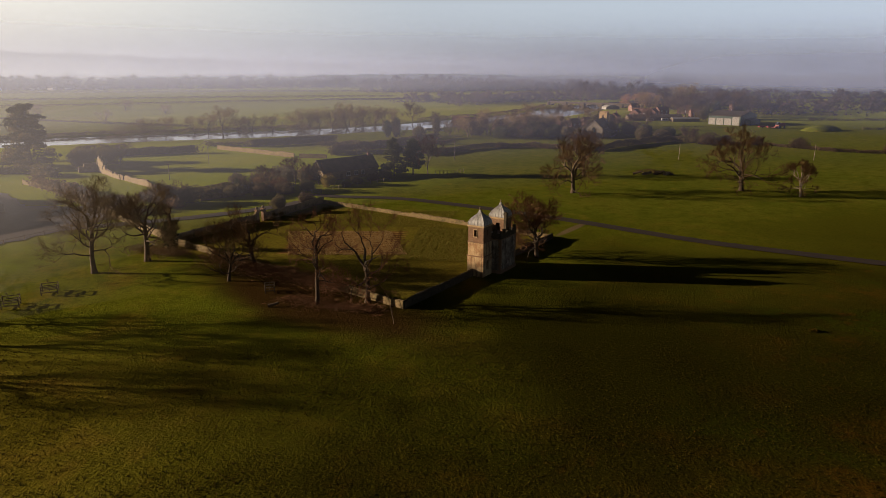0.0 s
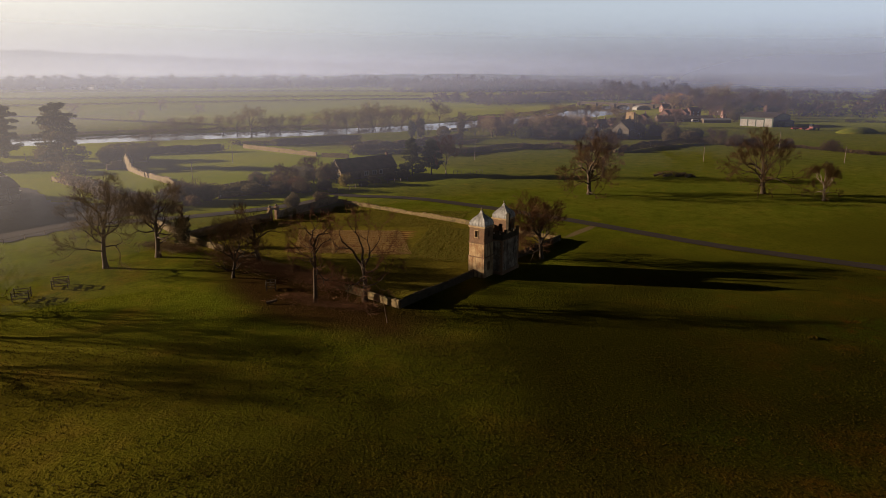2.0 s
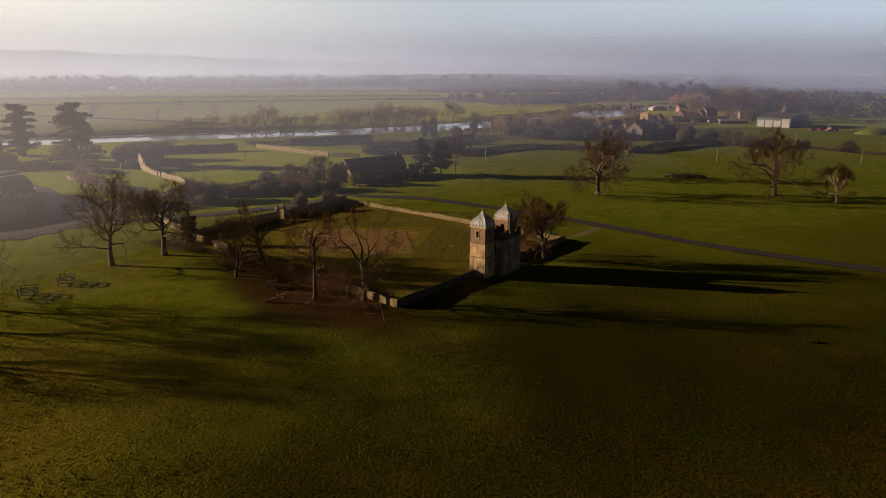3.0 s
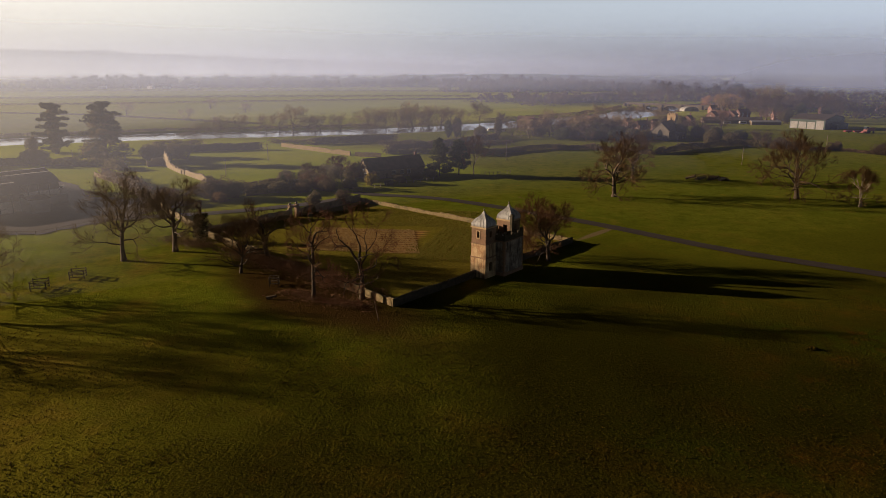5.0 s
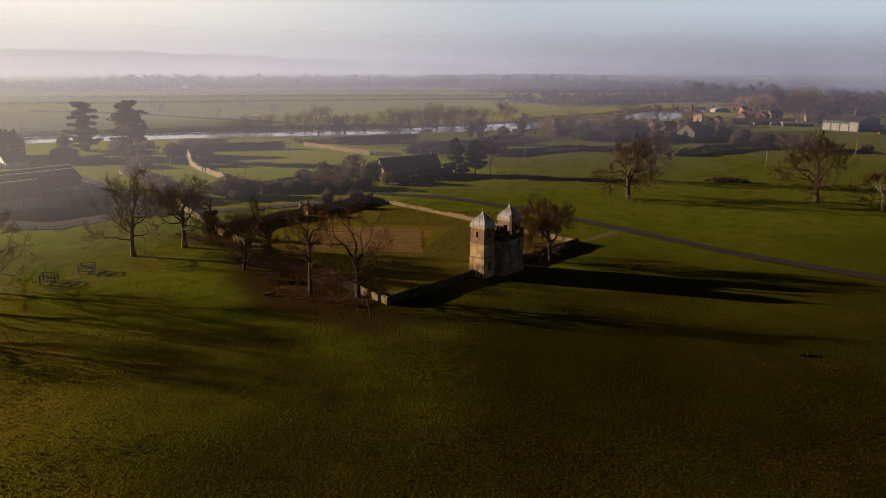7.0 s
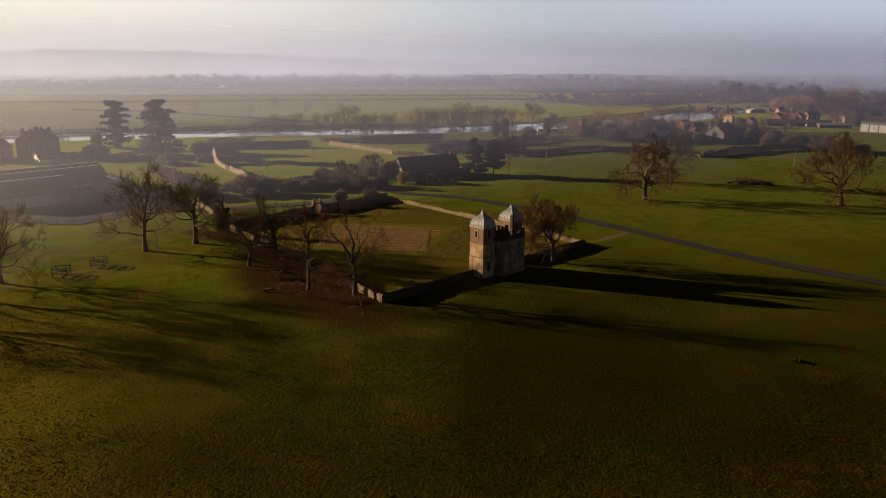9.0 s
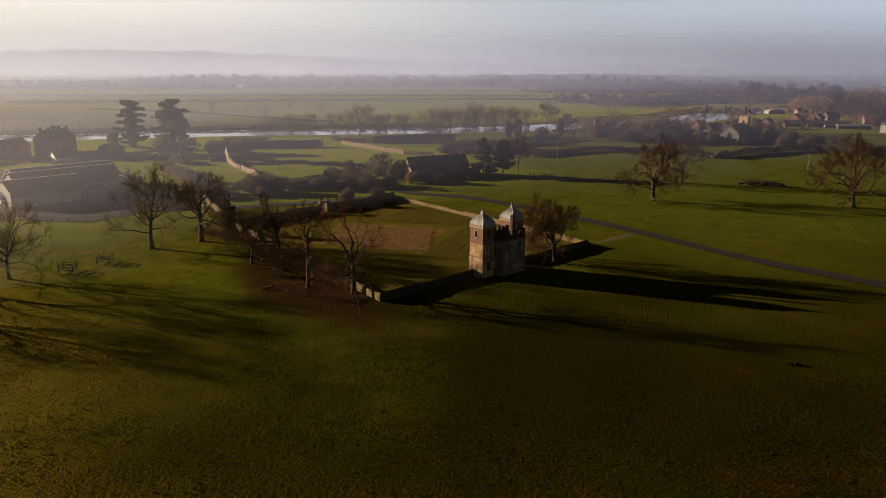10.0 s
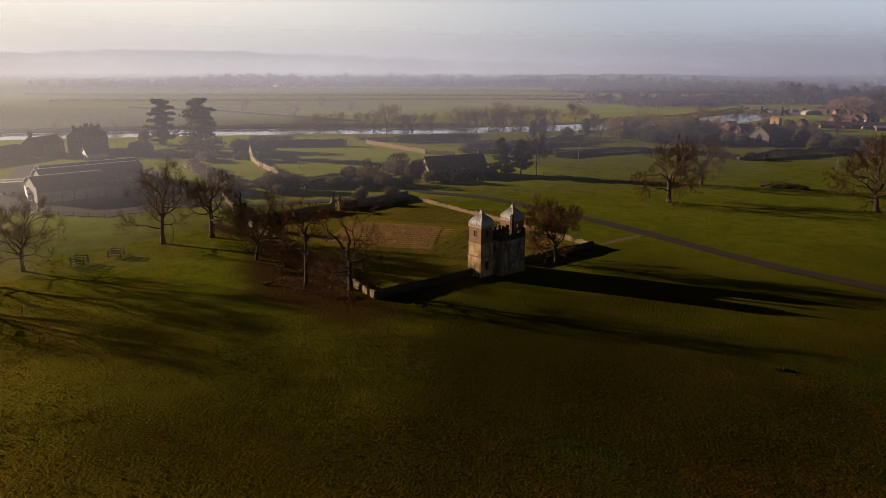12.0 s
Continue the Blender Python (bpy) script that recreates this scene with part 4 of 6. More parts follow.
bare_tree("oak_tree", "dense leafless oak in the pasture", at(-75.5, 94.6), 27, 12.5, 0.3, 1.35, 0.36, 6, 6, 6, twig=TWIG_GREY, twig_r=0.015, group="meadow oaks", low_limb=6, lift=0.03)
bare_tree("oak_tree", "leafless oak with a pale trunk and domed crown", at(52.5, 249.0), 15, 16.0, 0.34, 1.1, 0.55, 6, 6, 6, group="field oaks", lift=0.03, low_limb=5, twig_len=1.2)
# oaks out in the meadow, whose long shadows cross the grass
OAK = bare_tree("oak_tree", "broad leafless oak in the meadow", at(-84.5, 87.0), 28, 14.6, 0.36, 1.15, 0.42, 6, 6, 4, twig=TWIG_GREY, group="meadow oaks", low_limb=4, twig_len=1.2, twig_r=0.014)
copy_thing(OAK, at(-83.5, 76.6, 130, 1.0))


# ---- shrubs, hedges, conifers ----
def foliage(m, rng, c, r, n, size):
    """Leaf scraps in an uneven ellipsoid, thicker towards its skin."""
    for _ in range(n):
        v = Vector((rng.gauss(0, 1), rng.gauss(0, 1), rng.gauss(0, 1))).normalized() * rng.uniform(0.45, 1.0) ** 0.6
        k = 1 + 0.35 * noise.noise((c[0] + v.x * 1.7, c[1] + v.y * 1.7, c[2] + v.z * 1.7))
        m.leaf((c[0] + v.x * r[0] * k, c[1] + v.y * r[1] * k, c[2] + v.z * r[2] * k), size * rng.uniform(0.6, 1.3), rng)


def shrub(name, label, x, y, w, h, seed, mat=None, n=420, size=0.28, group="", category="shrub"):
    rng = random.Random(seed)
    t = thing(name, label, category, at(x, y), group)
    stems = Mesh()
    for _ in range(5):
        v = Vector((rng.uniform(-0.5, 0.5) * w, rng.uniform(-0.5, 0.5) * w, h * 0.6))
        stems.tube([(0, 0, -0.1), tuple(v * 0.5), tuple(v)], [0.09, 0.06, 0.03], 4)
    part("stem", stems, BARK, t)
    m = Mesh()
    for _ in range(5):
        foliage(m, rng, (rng.uniform(-0.3, 0.3) * w, rng.uniform(-0.3, 0.3) * w, h * rng.uniform(0.35, 0.6)), (w * 0.36, w * 0.36, h * 0.42), int(n * (0.34 if mat in (SCRUB, TWIG, TWIG_RED, TWIG_GREY) else 0.9)), size * (0.6 if mat in (SCRUB, TWIG, TWIG_RED, TWIG_GREY) else 0.64))
    if mat in (SCRUB, TWIG, TWIG_RED, TWIG_GREY):
        for _ in range(int(n * 1.8)):
            d = Vector((rng.gauss(0, 1), rng.gauss(0, 1), abs(rng.gauss(0.2, 0.8)))).normalized()
            k = 1 + 0.4 * noise.noise((x + d.x * 1.7, y + d.y * 1.7, d.z * 1.7))
            a, b = rng.uniform(0.35, 0.8), rng.uniform(0.85, 1.1)
            p, q = Vector((d.x * w * 0.5, d.y * w * 0.5, h * 0.1 + d.z * h * 0.8)) * a * k, Vector((d.x * w * 0.5, d.y * w * 0.5, h * 0.1 + d.z * h * 0.85)) * b * k
            m.twig(tuple(p), tuple(q + Vector((rng.gauss(0, 0.09) * w, rng.gauss(0, 0.09) * w, rng.gauss(0, 0.05) * h))), 0.018 + 0.05 * size)
    part("foliage", m, mat or SHRUB, t, "bare twigs and dead leaves" if mat in (SCRUB, TWIG, TWIG_RED, TWIG_GREY) else "")
    return t


def hedge(name, label, pts, h, w, seed, mat=None, per_m=14, size=0.35, category="hedge", group="", uneven=0.35, kind="", spiky=False):
    rng = random.Random(seed)
    m = Mesh()
    x0, y0 = pts[0]
    z0 = ground(x0, y0)
    for (ax, ay), (bx, by) in zip(pts, pts[1:]):
        ln = math.hypot(bx - ax, by - ay)
        for i in range(int(ln * per_m * 1.7)):
            f = rng.random()
            x, y = ax + (bx - ax) * f, ay + (by - ay) * f
            hh = h * (1 + uneven * 1.5 * noise.noise((x * 0.16, y * 0.16, seed)) + 0.15 * uneven * noise.noise((x * 0.9, y * 0.9, seed)))
            u = rng.gauss(0, 0.36) * w
            v = rng.random() ** 0.75
            c = (x + u * (1 - 0.4 * v) - x0, y + u * 0.6 - y0, ground(x, y) - z0 + v * hh)
            if spiky:
                m.twig(c, (c[0] + rng.gauss(0, size), c[1] + rng.gauss(0, size), c[2] + rng.uniform(-0.3, 1.0) * size), 0.012 + 0.02 * size)
            else:
                m.leaf(c, size * rng.uniform(0.6, 1.3), rng)
    ob = new(name, m.data(name, mat or SCRUB))
    ob.matrix_basis = pose(x0, y0, z0)
    return tagged(ob, label, category, group, kind)


def pine(x, y, h, seed, label, mat=None, bare=0.25, w=0.24, group=""):
    rng = random.Random(seed)
    t = thing("pine_tree", label, "tree", at(x, y), group)
    part("trunk", Mesh().tube([(0, 0, -0.3), (0.1, 0.05, h * 0.5), (0, 0, h * 0.97)], [0.28, 0.18, 0.04], 7), BARK, t, smooth=True)
    m, br = Mesh(), Mesh()
    for i in range(80):
        f = bare + (1 - bare) * (i + rng.random()) / 80
        a = rng.uniform(0, 2 * math.pi)
        r = h * w * (1.1 - f) ** 0.7 * rng.uniform(0.55, 1.2)
        e = (math.cos(a) * r, math.sin(a) * r, h * f + rng.uniform(-0.3, 0.4))
        br.tube([(0, 0, h * f), e], [0.05, 0.02], 3, False)
        for k in (0.45, 0.8, 1.0):
            foliage(m, rng, (e[0] * k, e[1] * k, h * f + (e[2] - h * f) * k), (0.85, 0.85, 0.5), 22, 0.36)
    part("branch", br, BARK, t)
    part("crown", m, mat or NEEDLE, t, "dense dark needles")
    return t


def cedar(x, y, h, seed, tiers, label, skirt=0.2, dense=0, gap=1.0):
    """A cedar of Lebanon: flat boughs reach out singly at different heights."""
    rng = random.Random(seed)
    t = thing("cedar_tree", label, "tree", at(x, y), "old cedars")
    part("trunk", Mesh().tube([(0, 0, -0.5), (0.2, 0, h * 0.4), (-0.1, 0.2, h * 0.75), (0, 0, h * 0.95)], [0.9, 0.65, 0.35, 0.08], 8), BARK, t, smooth=True)
    a = rng.uniform(0, 6.28)
    for i in range(tiers):
        f = min(0.97, skirt + (0.97 - skirt) * (i / (tiers - 1)) ** 0.9 + rng.uniform(-0.02, 0.02))
        a += 2.4 + rng.uniform(-0.5, 0.5)
        reach = h * (0.27 - 0.15 * f ** 2) * rng.uniform(0.55, 1.15) * gap
        bough = Mesh()
        z = h * f
        tip = Vector((math.cos(a) * reach, math.sin(a) * reach, z + rng.uniform(-1.8, 1.0)))
        bough.tube([(0, 0, z - 1.2), (tip.x * 0.5, tip.y * 0.5, z - 0.1), tuple(tip)], [0.2, 0.12, 0.04], 4, False)
        for k in (0.3, 0.55, 0.8, 1.0):
            w = reach * (0.30 - 0.1 * k) + 0.5
            foliage(bough, rng, (tip.x * k + rng.uniform(-0.7, 0.7), tip.y * k + rng.uniform(-0.7, 0.7), z + (tip.z - z) * k + rng.uniform(-0.1, 0.3)), (w, w, rng.uniform(0.5, 1.0)), 70, 0.42)
        part("bough", bough, CEDAR, t, "flat layered bough of dark needles")
    top = Mesh()
    foliage(top, rng, (0, 0, h * 0.97), (h * 0.10, h * 0.10, 0.7), 160, 0.4)
    foliage(top, rng, (0.5, -0.6, h * 0.92), (h * 0.12, h * 0.11, 0.7), 160, 0.4)
    part("top", top, CEDAR, t)
    if dense:
        body = Mesh()
        for i in range(80):
            f = rng.uniform(0.03, 0.88)
            r = h * dense * (1.05 - f) ** 0.5 * rng.uniform(0.4, 1.0)
            b = rng.uniform(0, 6.28)
            foliage(body, rng, (math.cos(b) * r, math.sin(b) * r, h * f), (h * 0.075, h * 0.075, h * 0.055), 70, 0.40)
        part("inner_foliage", body, SHRUB, t, "brownish inner foliage")
    return t


# by the garden
shrub("holly_bush", "dark rounded evergreen at the garden wall", -45.6, 180.5, 4.6, 4.9, 31, n=900)
shrub("bush", "pale leafless rounded bush at the garden corner", -39.5, 190.5, 4.2, 4.0, 32, SCRUB, 700)
shrub("golden_bush", "clipped golden evergreen dome before the barn", -38.5, 223.0, 4.4, 4.3, 33, GOLD_LEAF, 1000, 0.24)
shrub("bush", "dark evergreen thicket below the lane", -80.0, 192.0, 9.0, 7.0, 34, SCRUB, 1700, 0.32, "garden thicket")
shrub("bush", "dark evergreen thicket below the lane", -74.0, 194.5, 7.0, 5.4, 35, SHRUB, 1100, 0.32, "garden thicket")
shrub("cypress", "slim dark upright cypress", -65.3, 211.0, 1.5, 6.0, 36, NEEDLE, 420, 0.24)
shrub("bush", "dark shrub before the old barn", -49.5, 233.0, 5.0, 5.6, 37, SHRUB, 800)
shrub("bush", "dark shrub before the old barn", -58.5, 222.0, 4.0, 4.6, 38, SHRUB, 600)
for x, y, w, h, sd, mt in ((-64, 204, 6, 4.2, 341, SHRUB), (-57, 207, 5, 3.6, 342, SCRUB), (-50, 210, 6, 4.5, 343, SCRUB), (-44, 215, 5, 3.6, 344, SHRUB), (-88, 199, 7, 4.5, 345, SCRUB), (-60, 226, 6, 5.0, 346, SCRUB),
                           (-55, 236, 6, 5.0, 347, SHRUB), (-68, 219, 6, 4.6, 348, SCRUB), (-30, 232, 4, 2.4, 349, SHRUB), (-25, 238, 4, 2.6, 350, SCRUB), (-21, 243, 5, 3.2, 351, SHRUB)):
    shrub("bush", "tangled bush in the barn gardens", x, y, w, h, sd, mt, 700, 0.32, "garden bushes")
for x, y, w, h, sd, mt in ((-70.5, 230, 6, 4.5, 360, SHRUB), (-64, 229, 7, 5.0, 361, SCRUB), (-58, 240, 7, 5.5, 362, SHRUB), (-56.5, 248, 6, 5.0, 363, SHRUB), (-53, 213, 7, 5.2, 364, TWIG_RED), (-60, 219, 6, 5.0, 365, TWIG),
                           (-49, 240, 6, 6.0, 367, TWIG_RED), (-74.5, 203, 6, 3.6, 368, SHRUB), (-69, 207, 5, 3.4, 369, SHRUB), (-76, 187, 5, 3.2, 370, TWIG), (-90, 184, 7, 4.6, 371, TWIG), (-95, 190, 6, 4.2, 372, SCRUB), (-32.5, 225, 3, 1.8, 373, SHRUB)):
    shrub("bush", "tangled winter bush in the barn gardens", x, y, w, h, sd, mt, 700, 0.3, "garden bushes")
stone_wall("wall_13", [(-73, 198.5), (-68, 203.5), (-62.5, 208.5)], 1.8, 0.5, "shaded grey wall of the sunken garden", 14.0)
hedge("hedge", "dark clipped garden hedge", [(-72, 200), (-69, 211), (-58, 212), (-50, 219)], 3.2, 3.0, 40, SHRUB, 60, 0.3)
hedge("hedge", "tangled hedge beside the sunken garden", [(-92, 196), (-84, 205), (-72, 216), (-66, 222)], 2.6, 2.5, 41, SCRUB, 40, 0.3)
bare_tree("apple_tree", "small leafless garden tree", at(-57.0, 216.0), 51, 8.0, 0.25, 1.2, 0.2, 5, 5, 8, group="garden trees", twig_r=0.028)
bare_tree("apple_tree", "small reddish leafless garden tree", at(-51.0, 230.0), 52, 8.5, 0.3, 1.1, 0.2, 5, 5, 8, twig=TWIG_RED, group="garden trees", twig_r=0.028)
bare_tree("apple_tree", "small leafless garden tree before a gable", at(-43.0, 230.0), 53, 6.5, 0.25, 1.1, 0.16, 5, 5, 7, group="garden trees", twig_r=0.028)
pine(-18.3, 249.5, 13.5, 61, "dense dark pine beside the barn", w=0.40, bare=0.08, group="pines by the barn")
pine(-11.3, 252.0, 13.0, 62, "dark pine with a bare lower trunk", w=0.38, bare=0.22, group="pines by the barn")
bare_tree("birch_tree", "reddish-brown leafless birch beside the pines", at(-5.8, 254.5), 63, 12.5, 0.25, 1.0, 0.22, 6, 5, 10, twig=TWIG_RED, bark=BARK_PALE, twig_r=0.03)
cedar(-171.0, 277.5, 26.5, 71, 30, "tall broad old cedar with a dense dark crown", 0.10, 0.36, 1.35)
cedar(-216.0, 306.0, 24.5, 72, 30, "tall cedar with separate flat boughs", 0.12, 0.08, 1.2)
shrub("yew", "large dark rounded yew by the ruin", -152.0, 284.5, 11.0, 8.0, 81, SHRUB, 1500, 0.45, "yews by the ruin")
shrub("yew", "dark rounded yew by the ruin", -144.5, 291.0, 8.0, 7.0, 82, SHRUB, 1000, 0.45, "yews by the ruin")
shrub("yew", "dark shrub beside the great cedar", -184.0, 288.0, 10.0, 7.5, 83, SCRUB, 1100, 0.45)
shrub("yew", "dark shrub near the house garden", -200.0, 270.0, 12.0, 6.5, 84, SHRUB, 1200, 0.5)
shrub("yew", "upright dark yew by the river meadow", -233.0, 312.0, 5.0, 8.5, 85, SHRUB, 700, 0.45)
hedge("hedge", "low dark garden hedge below the cedars", [(-215, 258), (-195, 262), (-160, 262), (-146, 250)], 3.2, 4.0, 86, SHRUB, 30, 0.5)
hedge("hedge", "scrubby hedge along the paddock wall", [(-143, 233), (-118, 210), (-101, 190), (-88, 178)], 3.4, 3.5, 87, SCRUB, 45, 0.4)
hedge("hedge", "dark tall hedge along the river meadow", [(-172, 316), (-151, 321), (-136, 328), (-123, 333)], 3.6, 5.0, 88, SHRUB, 75, 0.5, uneven=0.2)
hedge("hedge", "long flat-topped dark hedge by the river", [(-102, 360), (-82, 372), (-62, 385)], 4.0, 5.0, 881, SHRUB, 70, 0.5, uneven=0.2)
hedge("hedge", "dark tangled hedge along the river meadow", [(-54, 335), (-37, 344), (-20, 372), (-4, 400)], 3.6, 5.0, 882, SCRUB, 70, 0.5, uneven=0.3)
hedge("willow_scrub", "hazy brown willow scrub on the far bank", [(-214, 438), (-200, 444), (-184, 450)], 8.0, 9.0, 530, TWIG_GREY, 90, 1.4, "scrub", spiky=True, kind="stuff")
hedge("willow_scrub", "leafless scrub on the near bank", [(-196, 388), (-186, 392)], 4.0, 5.0, 531, TWIG_GREY, 90, 0.9, "scrub", spiky=True, kind="stuff")
for k, pts in enumerate(([(-188, 346), (-164, 354)], [(-128, 363), (-104, 363)], [(-66, 363), (-46, 366)], [(-22, 365), (5, 372)])):
    hedge("hedge", "tangled brown hedge by the river bank", pts, 2.4, 4.0, 890 + k, SCRUB, 26, 0.4, group="river hedges")
hedge("hedge", "dark uneven field hedge near the river", [(-53, 318), (-38, 322), (-22, 326), (-6, 326), (12, 336)], 2.4, 3.0, 90, SHRUB, 36, 0.45)
hedge("hedge", "low dark clipped field hedge", [(-7, 314), (6, 333), (19, 347), (31, 357)], 2.4, 2.6, 91, SHRUB, 50, 0.35, uneven=0.15)
hedge("hedge", "thicket along the churchyard field", [(28, 346), (45, 352), (62, 343), (73, 334)], 2.6, 3.4, 92, SCRUB, 36, 0.45)
hedge("hedge", "dark hedge along the churchyard wall", [(76, 334), (98, 360), (112, 372), (129, 384), (140, 374)], 3.2, 3.0, 93, SHRUB, 40, 0.45)
hedge("hedge", "uneven field hedge with gaps", [(140, 370), (168, 368), (177, 358), (193, 332), (240, 308), (300, 282)], 1.5, 2.2, 94, SCRUB, 22, 0.45)
for x, y, w, h, s in ((143.7, 367, 12, 7.0, 95), (152, 368, 9, 5.5, 96), (184, 348, 9, 6.0, 97), (171, 367, 6, 4.5, 98), (214, 322, 7, 5.0, 99), (226, 317, 7, 5.0, 100)):
    shrub("bush", "rounded dark hedge bush", x, y, w, h, s, SCRUB, 800, 0.45, "hedge bushes")

# brambles and fallen wood at the ruinous wall
hedge("bramble", "reddish-brown brambles over the ruinous wall", [(-16, 105.5), (-24, 112), (-31, 116), (-38, 121), (-46, 127)], 2.2, 4.2, 101, TWIG_RED, 200, 0.6, "bramble", kind="stuff", spiky=True)
hedge("bramble", "brown brambles under the wall trees", [(-52, 131), (-60, 136), (-66, 138)], 1.1, 4.0, 102, TWIG, 150, 0.5, "bramble", kind="stuff", spiky=True)
hedge("bramble", "low brown scrub beneath gaunt trees", [(-10, 97.5), (-18, 99.5), (-26, 104)], 0.6, 4.0, 103, TWIG_RED, 110, 0.4, "bramble", kind="stuff", spiky=True)
bare_tree("ivy_tree", "dark ivy-clad tree stump by the wall", at(-58.7, 139.6), 104, 7.5, 0.7, 0.6, 0.5, 3, 3, 5, ivy=2.0)


def log(name, label, x, y, turn, length, r, seed, mat=BARK, group=""):
    t = thing(name, label, "log", at(x, y, turn), group)
    rng = random.Random(seed)
    pts, radii = grow(rng, (-length / 2, 0, r * 0.8), (1, 0, 0.02), length, r, r * 0.6, 6, 0.1, 0)
    part("stem", Mesh().tube(pts, radii, 7), mat, t, smooth=True)
    for _ in range(3):
        p, d = along(rng, pts, rng.uniform(0.3, 0.9))
        q, s = grow(rng, p, splay(rng, d, 0.9), length * 0.3, r * 0.5, r * 0.15, 3, 0.15, 0.1)
        part("stub", Mesh().tube(q, s, 5), mat, t)
    return t


log("log", "dark fallen log lying in the grass", -26.8, 100.1, 10, 1.7, 0.3, 105)
for x, y, a, ln, r, s in ((73.5, 252.0, 5, 3.6, 0.5, 106), (77.5, 251.5, 20, 3.0, 0.6, 107), (81.5, 251, -15, 3.4, 0.85, 108), (84.0, 250.5, 40, 2.6, 0.8, 109), (80, 252.5, 80, 2.4, 0.6, 110), (75.5, 251.0, 60, 2.0, 0.55, 111), (85.8, 251.2, -30, 2.2, 0.6, 112)):
    log("felled_log", "dark felled trunk in a heap on the field", x, y, a, ln, r, s, BARK_PALE if s % 2 else BARK, group="felled trunks")
hedge("brushwood", "dark heap of cut brushwood among felled trunks", [(73, 252.4), (79, 251.8), (86, 251)], 1.5, 2.0, 113, TWIG, 110, 0.5, "brushwood", kind="stuff", spiky=True)
clod = Mesh()
foliage(clod, random.Random(3), (0, 0, 0.1), (0.7, 0.6, 0.35), 160, 0.16)
ob = new("grass_tuft", clod.data("grass_tuft", TURF_ROUGH))
ob.matrix_basis = at(52.4, 88.6)
tagged(ob, "lone dark clump of rough grass", "grass tuft")


# ---- fences, guards, posts, gateway ----
def tree_guard(x, y, turn, w, h):
    t = thing("tree_guard", "square timber post-and-rail tree guard on grass", "tree guard", at(x, y, turn), "tree guards")
    for sx in (-1, 1):
        for sy in (-1, 1):
            part("post", Mesh().box(sx * w / 2 - 0.07, sx * w / 2 + 0.07, sy * w / 2 - 0.07, sy * w / 2 + 0.07, -0.3, h), TIMBER, t)
    for z in (0.45, 0.95, 1.4):
        for s in (-1, 1):
            part("rail", Mesh().box(-w / 2, w / 2, s * w / 2 - 0.03 + 0.09 * s, s * w / 2 + 0.03 + 0.09 * s, z, z + 0.13), TIMBER, t)
            part("rail", Mesh().box(s * w / 2 - 0.03 + 0.09 * s, s * w / 2 + 0.03 + 0.09 * s, -w / 2, w / 2, z, z + 0.13), TIMBER, t)
    rng = random.Random(int(x * 10))
    sap = Mesh()
    p, r = grow(rng, (0, 0, -0.1), (0, 0, 1), h * 1.6, 0.05, 0.015, 5, 0.08, 0.05)
    sap.tube(p, r, 5)
    for _ in range(22):
        q, d = along(rng, p, rng.uniform(0.4, 0.98))
        sap.twig(tuple(q), tuple(q + splay(rng, d, 0.7) * rng.uniform(0.3, 0.8)), 0.015)
    part("sapling", sap, BARK, t, "thin leafless young tree")
    return t


tree_guard(-69.3, 101.6, 25, 2.4, 1.7)
tree_guard(-67.0, 108.6, 25, 2.4, 1.6)
tree_guard(-29.3, 107.8, 15, 1.5, 1.3)
rng = random.Random(5)
t = thing("sapling", "thin leafless young tree near the wall corner", "tree", at(-7.2, 92.0))
p, r = grow(rng, (0, 0, -0.1), (0, 0, 1), 4.5, 0.07, 0.02, 6, 0.06, 0.05)
part("trunk", Mesh().tube(p, r, 5), BARK, t)
m = Mesh()
for _ in range(60):
    q, d = along(rng, p, rng.uniform(0.35, 0.98))
    m.twig(tuple(q), tuple(q + splay(rng, d, 0.7) * rng.uniform(0.4, 1.1)), 0.018)
part("crown", m, TWIG_RED, t)


def gateway():
    turn = math.degrees(math.atan2(N_[1] - W_[1], N_[0] - W_[0]))
    t = thing("gateway", "old stone gateway with two ball-topped piers and stepped sides", "gateway", at(*GATE, turn))
    for s in (-1, 1):
        pier = part("pier", Mesh().box(s * 1.15 - 0.4, s * 1.15 + 0.4, -0.42, 0.42, -0.3, 3.1).box(s * 1.15 - 0.5, s * 1.15 + 0.5, -0.5, 0.5, 3.1, 3.3), STONE_BROWN, t)
        part("ball", Mesh().lathe([(0.12, 3.3), (0.3, 3.42), (0.38, 3.65), (0.3, 3.88), (0.1, 4.0)], 10, pose(s * 1.15, 0, 0)), STONE_PALE, pier, smooth=True)
        part("shoulder", Mesh().prism([(s * 1.55, -0.3), (s * 2.5, -0.3), (s * 2.5, 2.1), (s * 2.0, 2.3), (s * 1.55, 2.9)][::s], -0.25, 0.25), STONE_WALL, t)
    arch = [(-0.75, 2.3)] + [(0.75 * math.cos(a), 2.3 + 0.45 * math.sin(a)) for a in np.linspace(math.pi, 0, 9)[1:-1]] + [(0.75, 2.3), (0.75, 3.1), (-0.75, 3.1)]
    part("arch", Mesh().prism(arch, -0.3, 0.3), STONE_BROWN, t)
    return t


gateway()


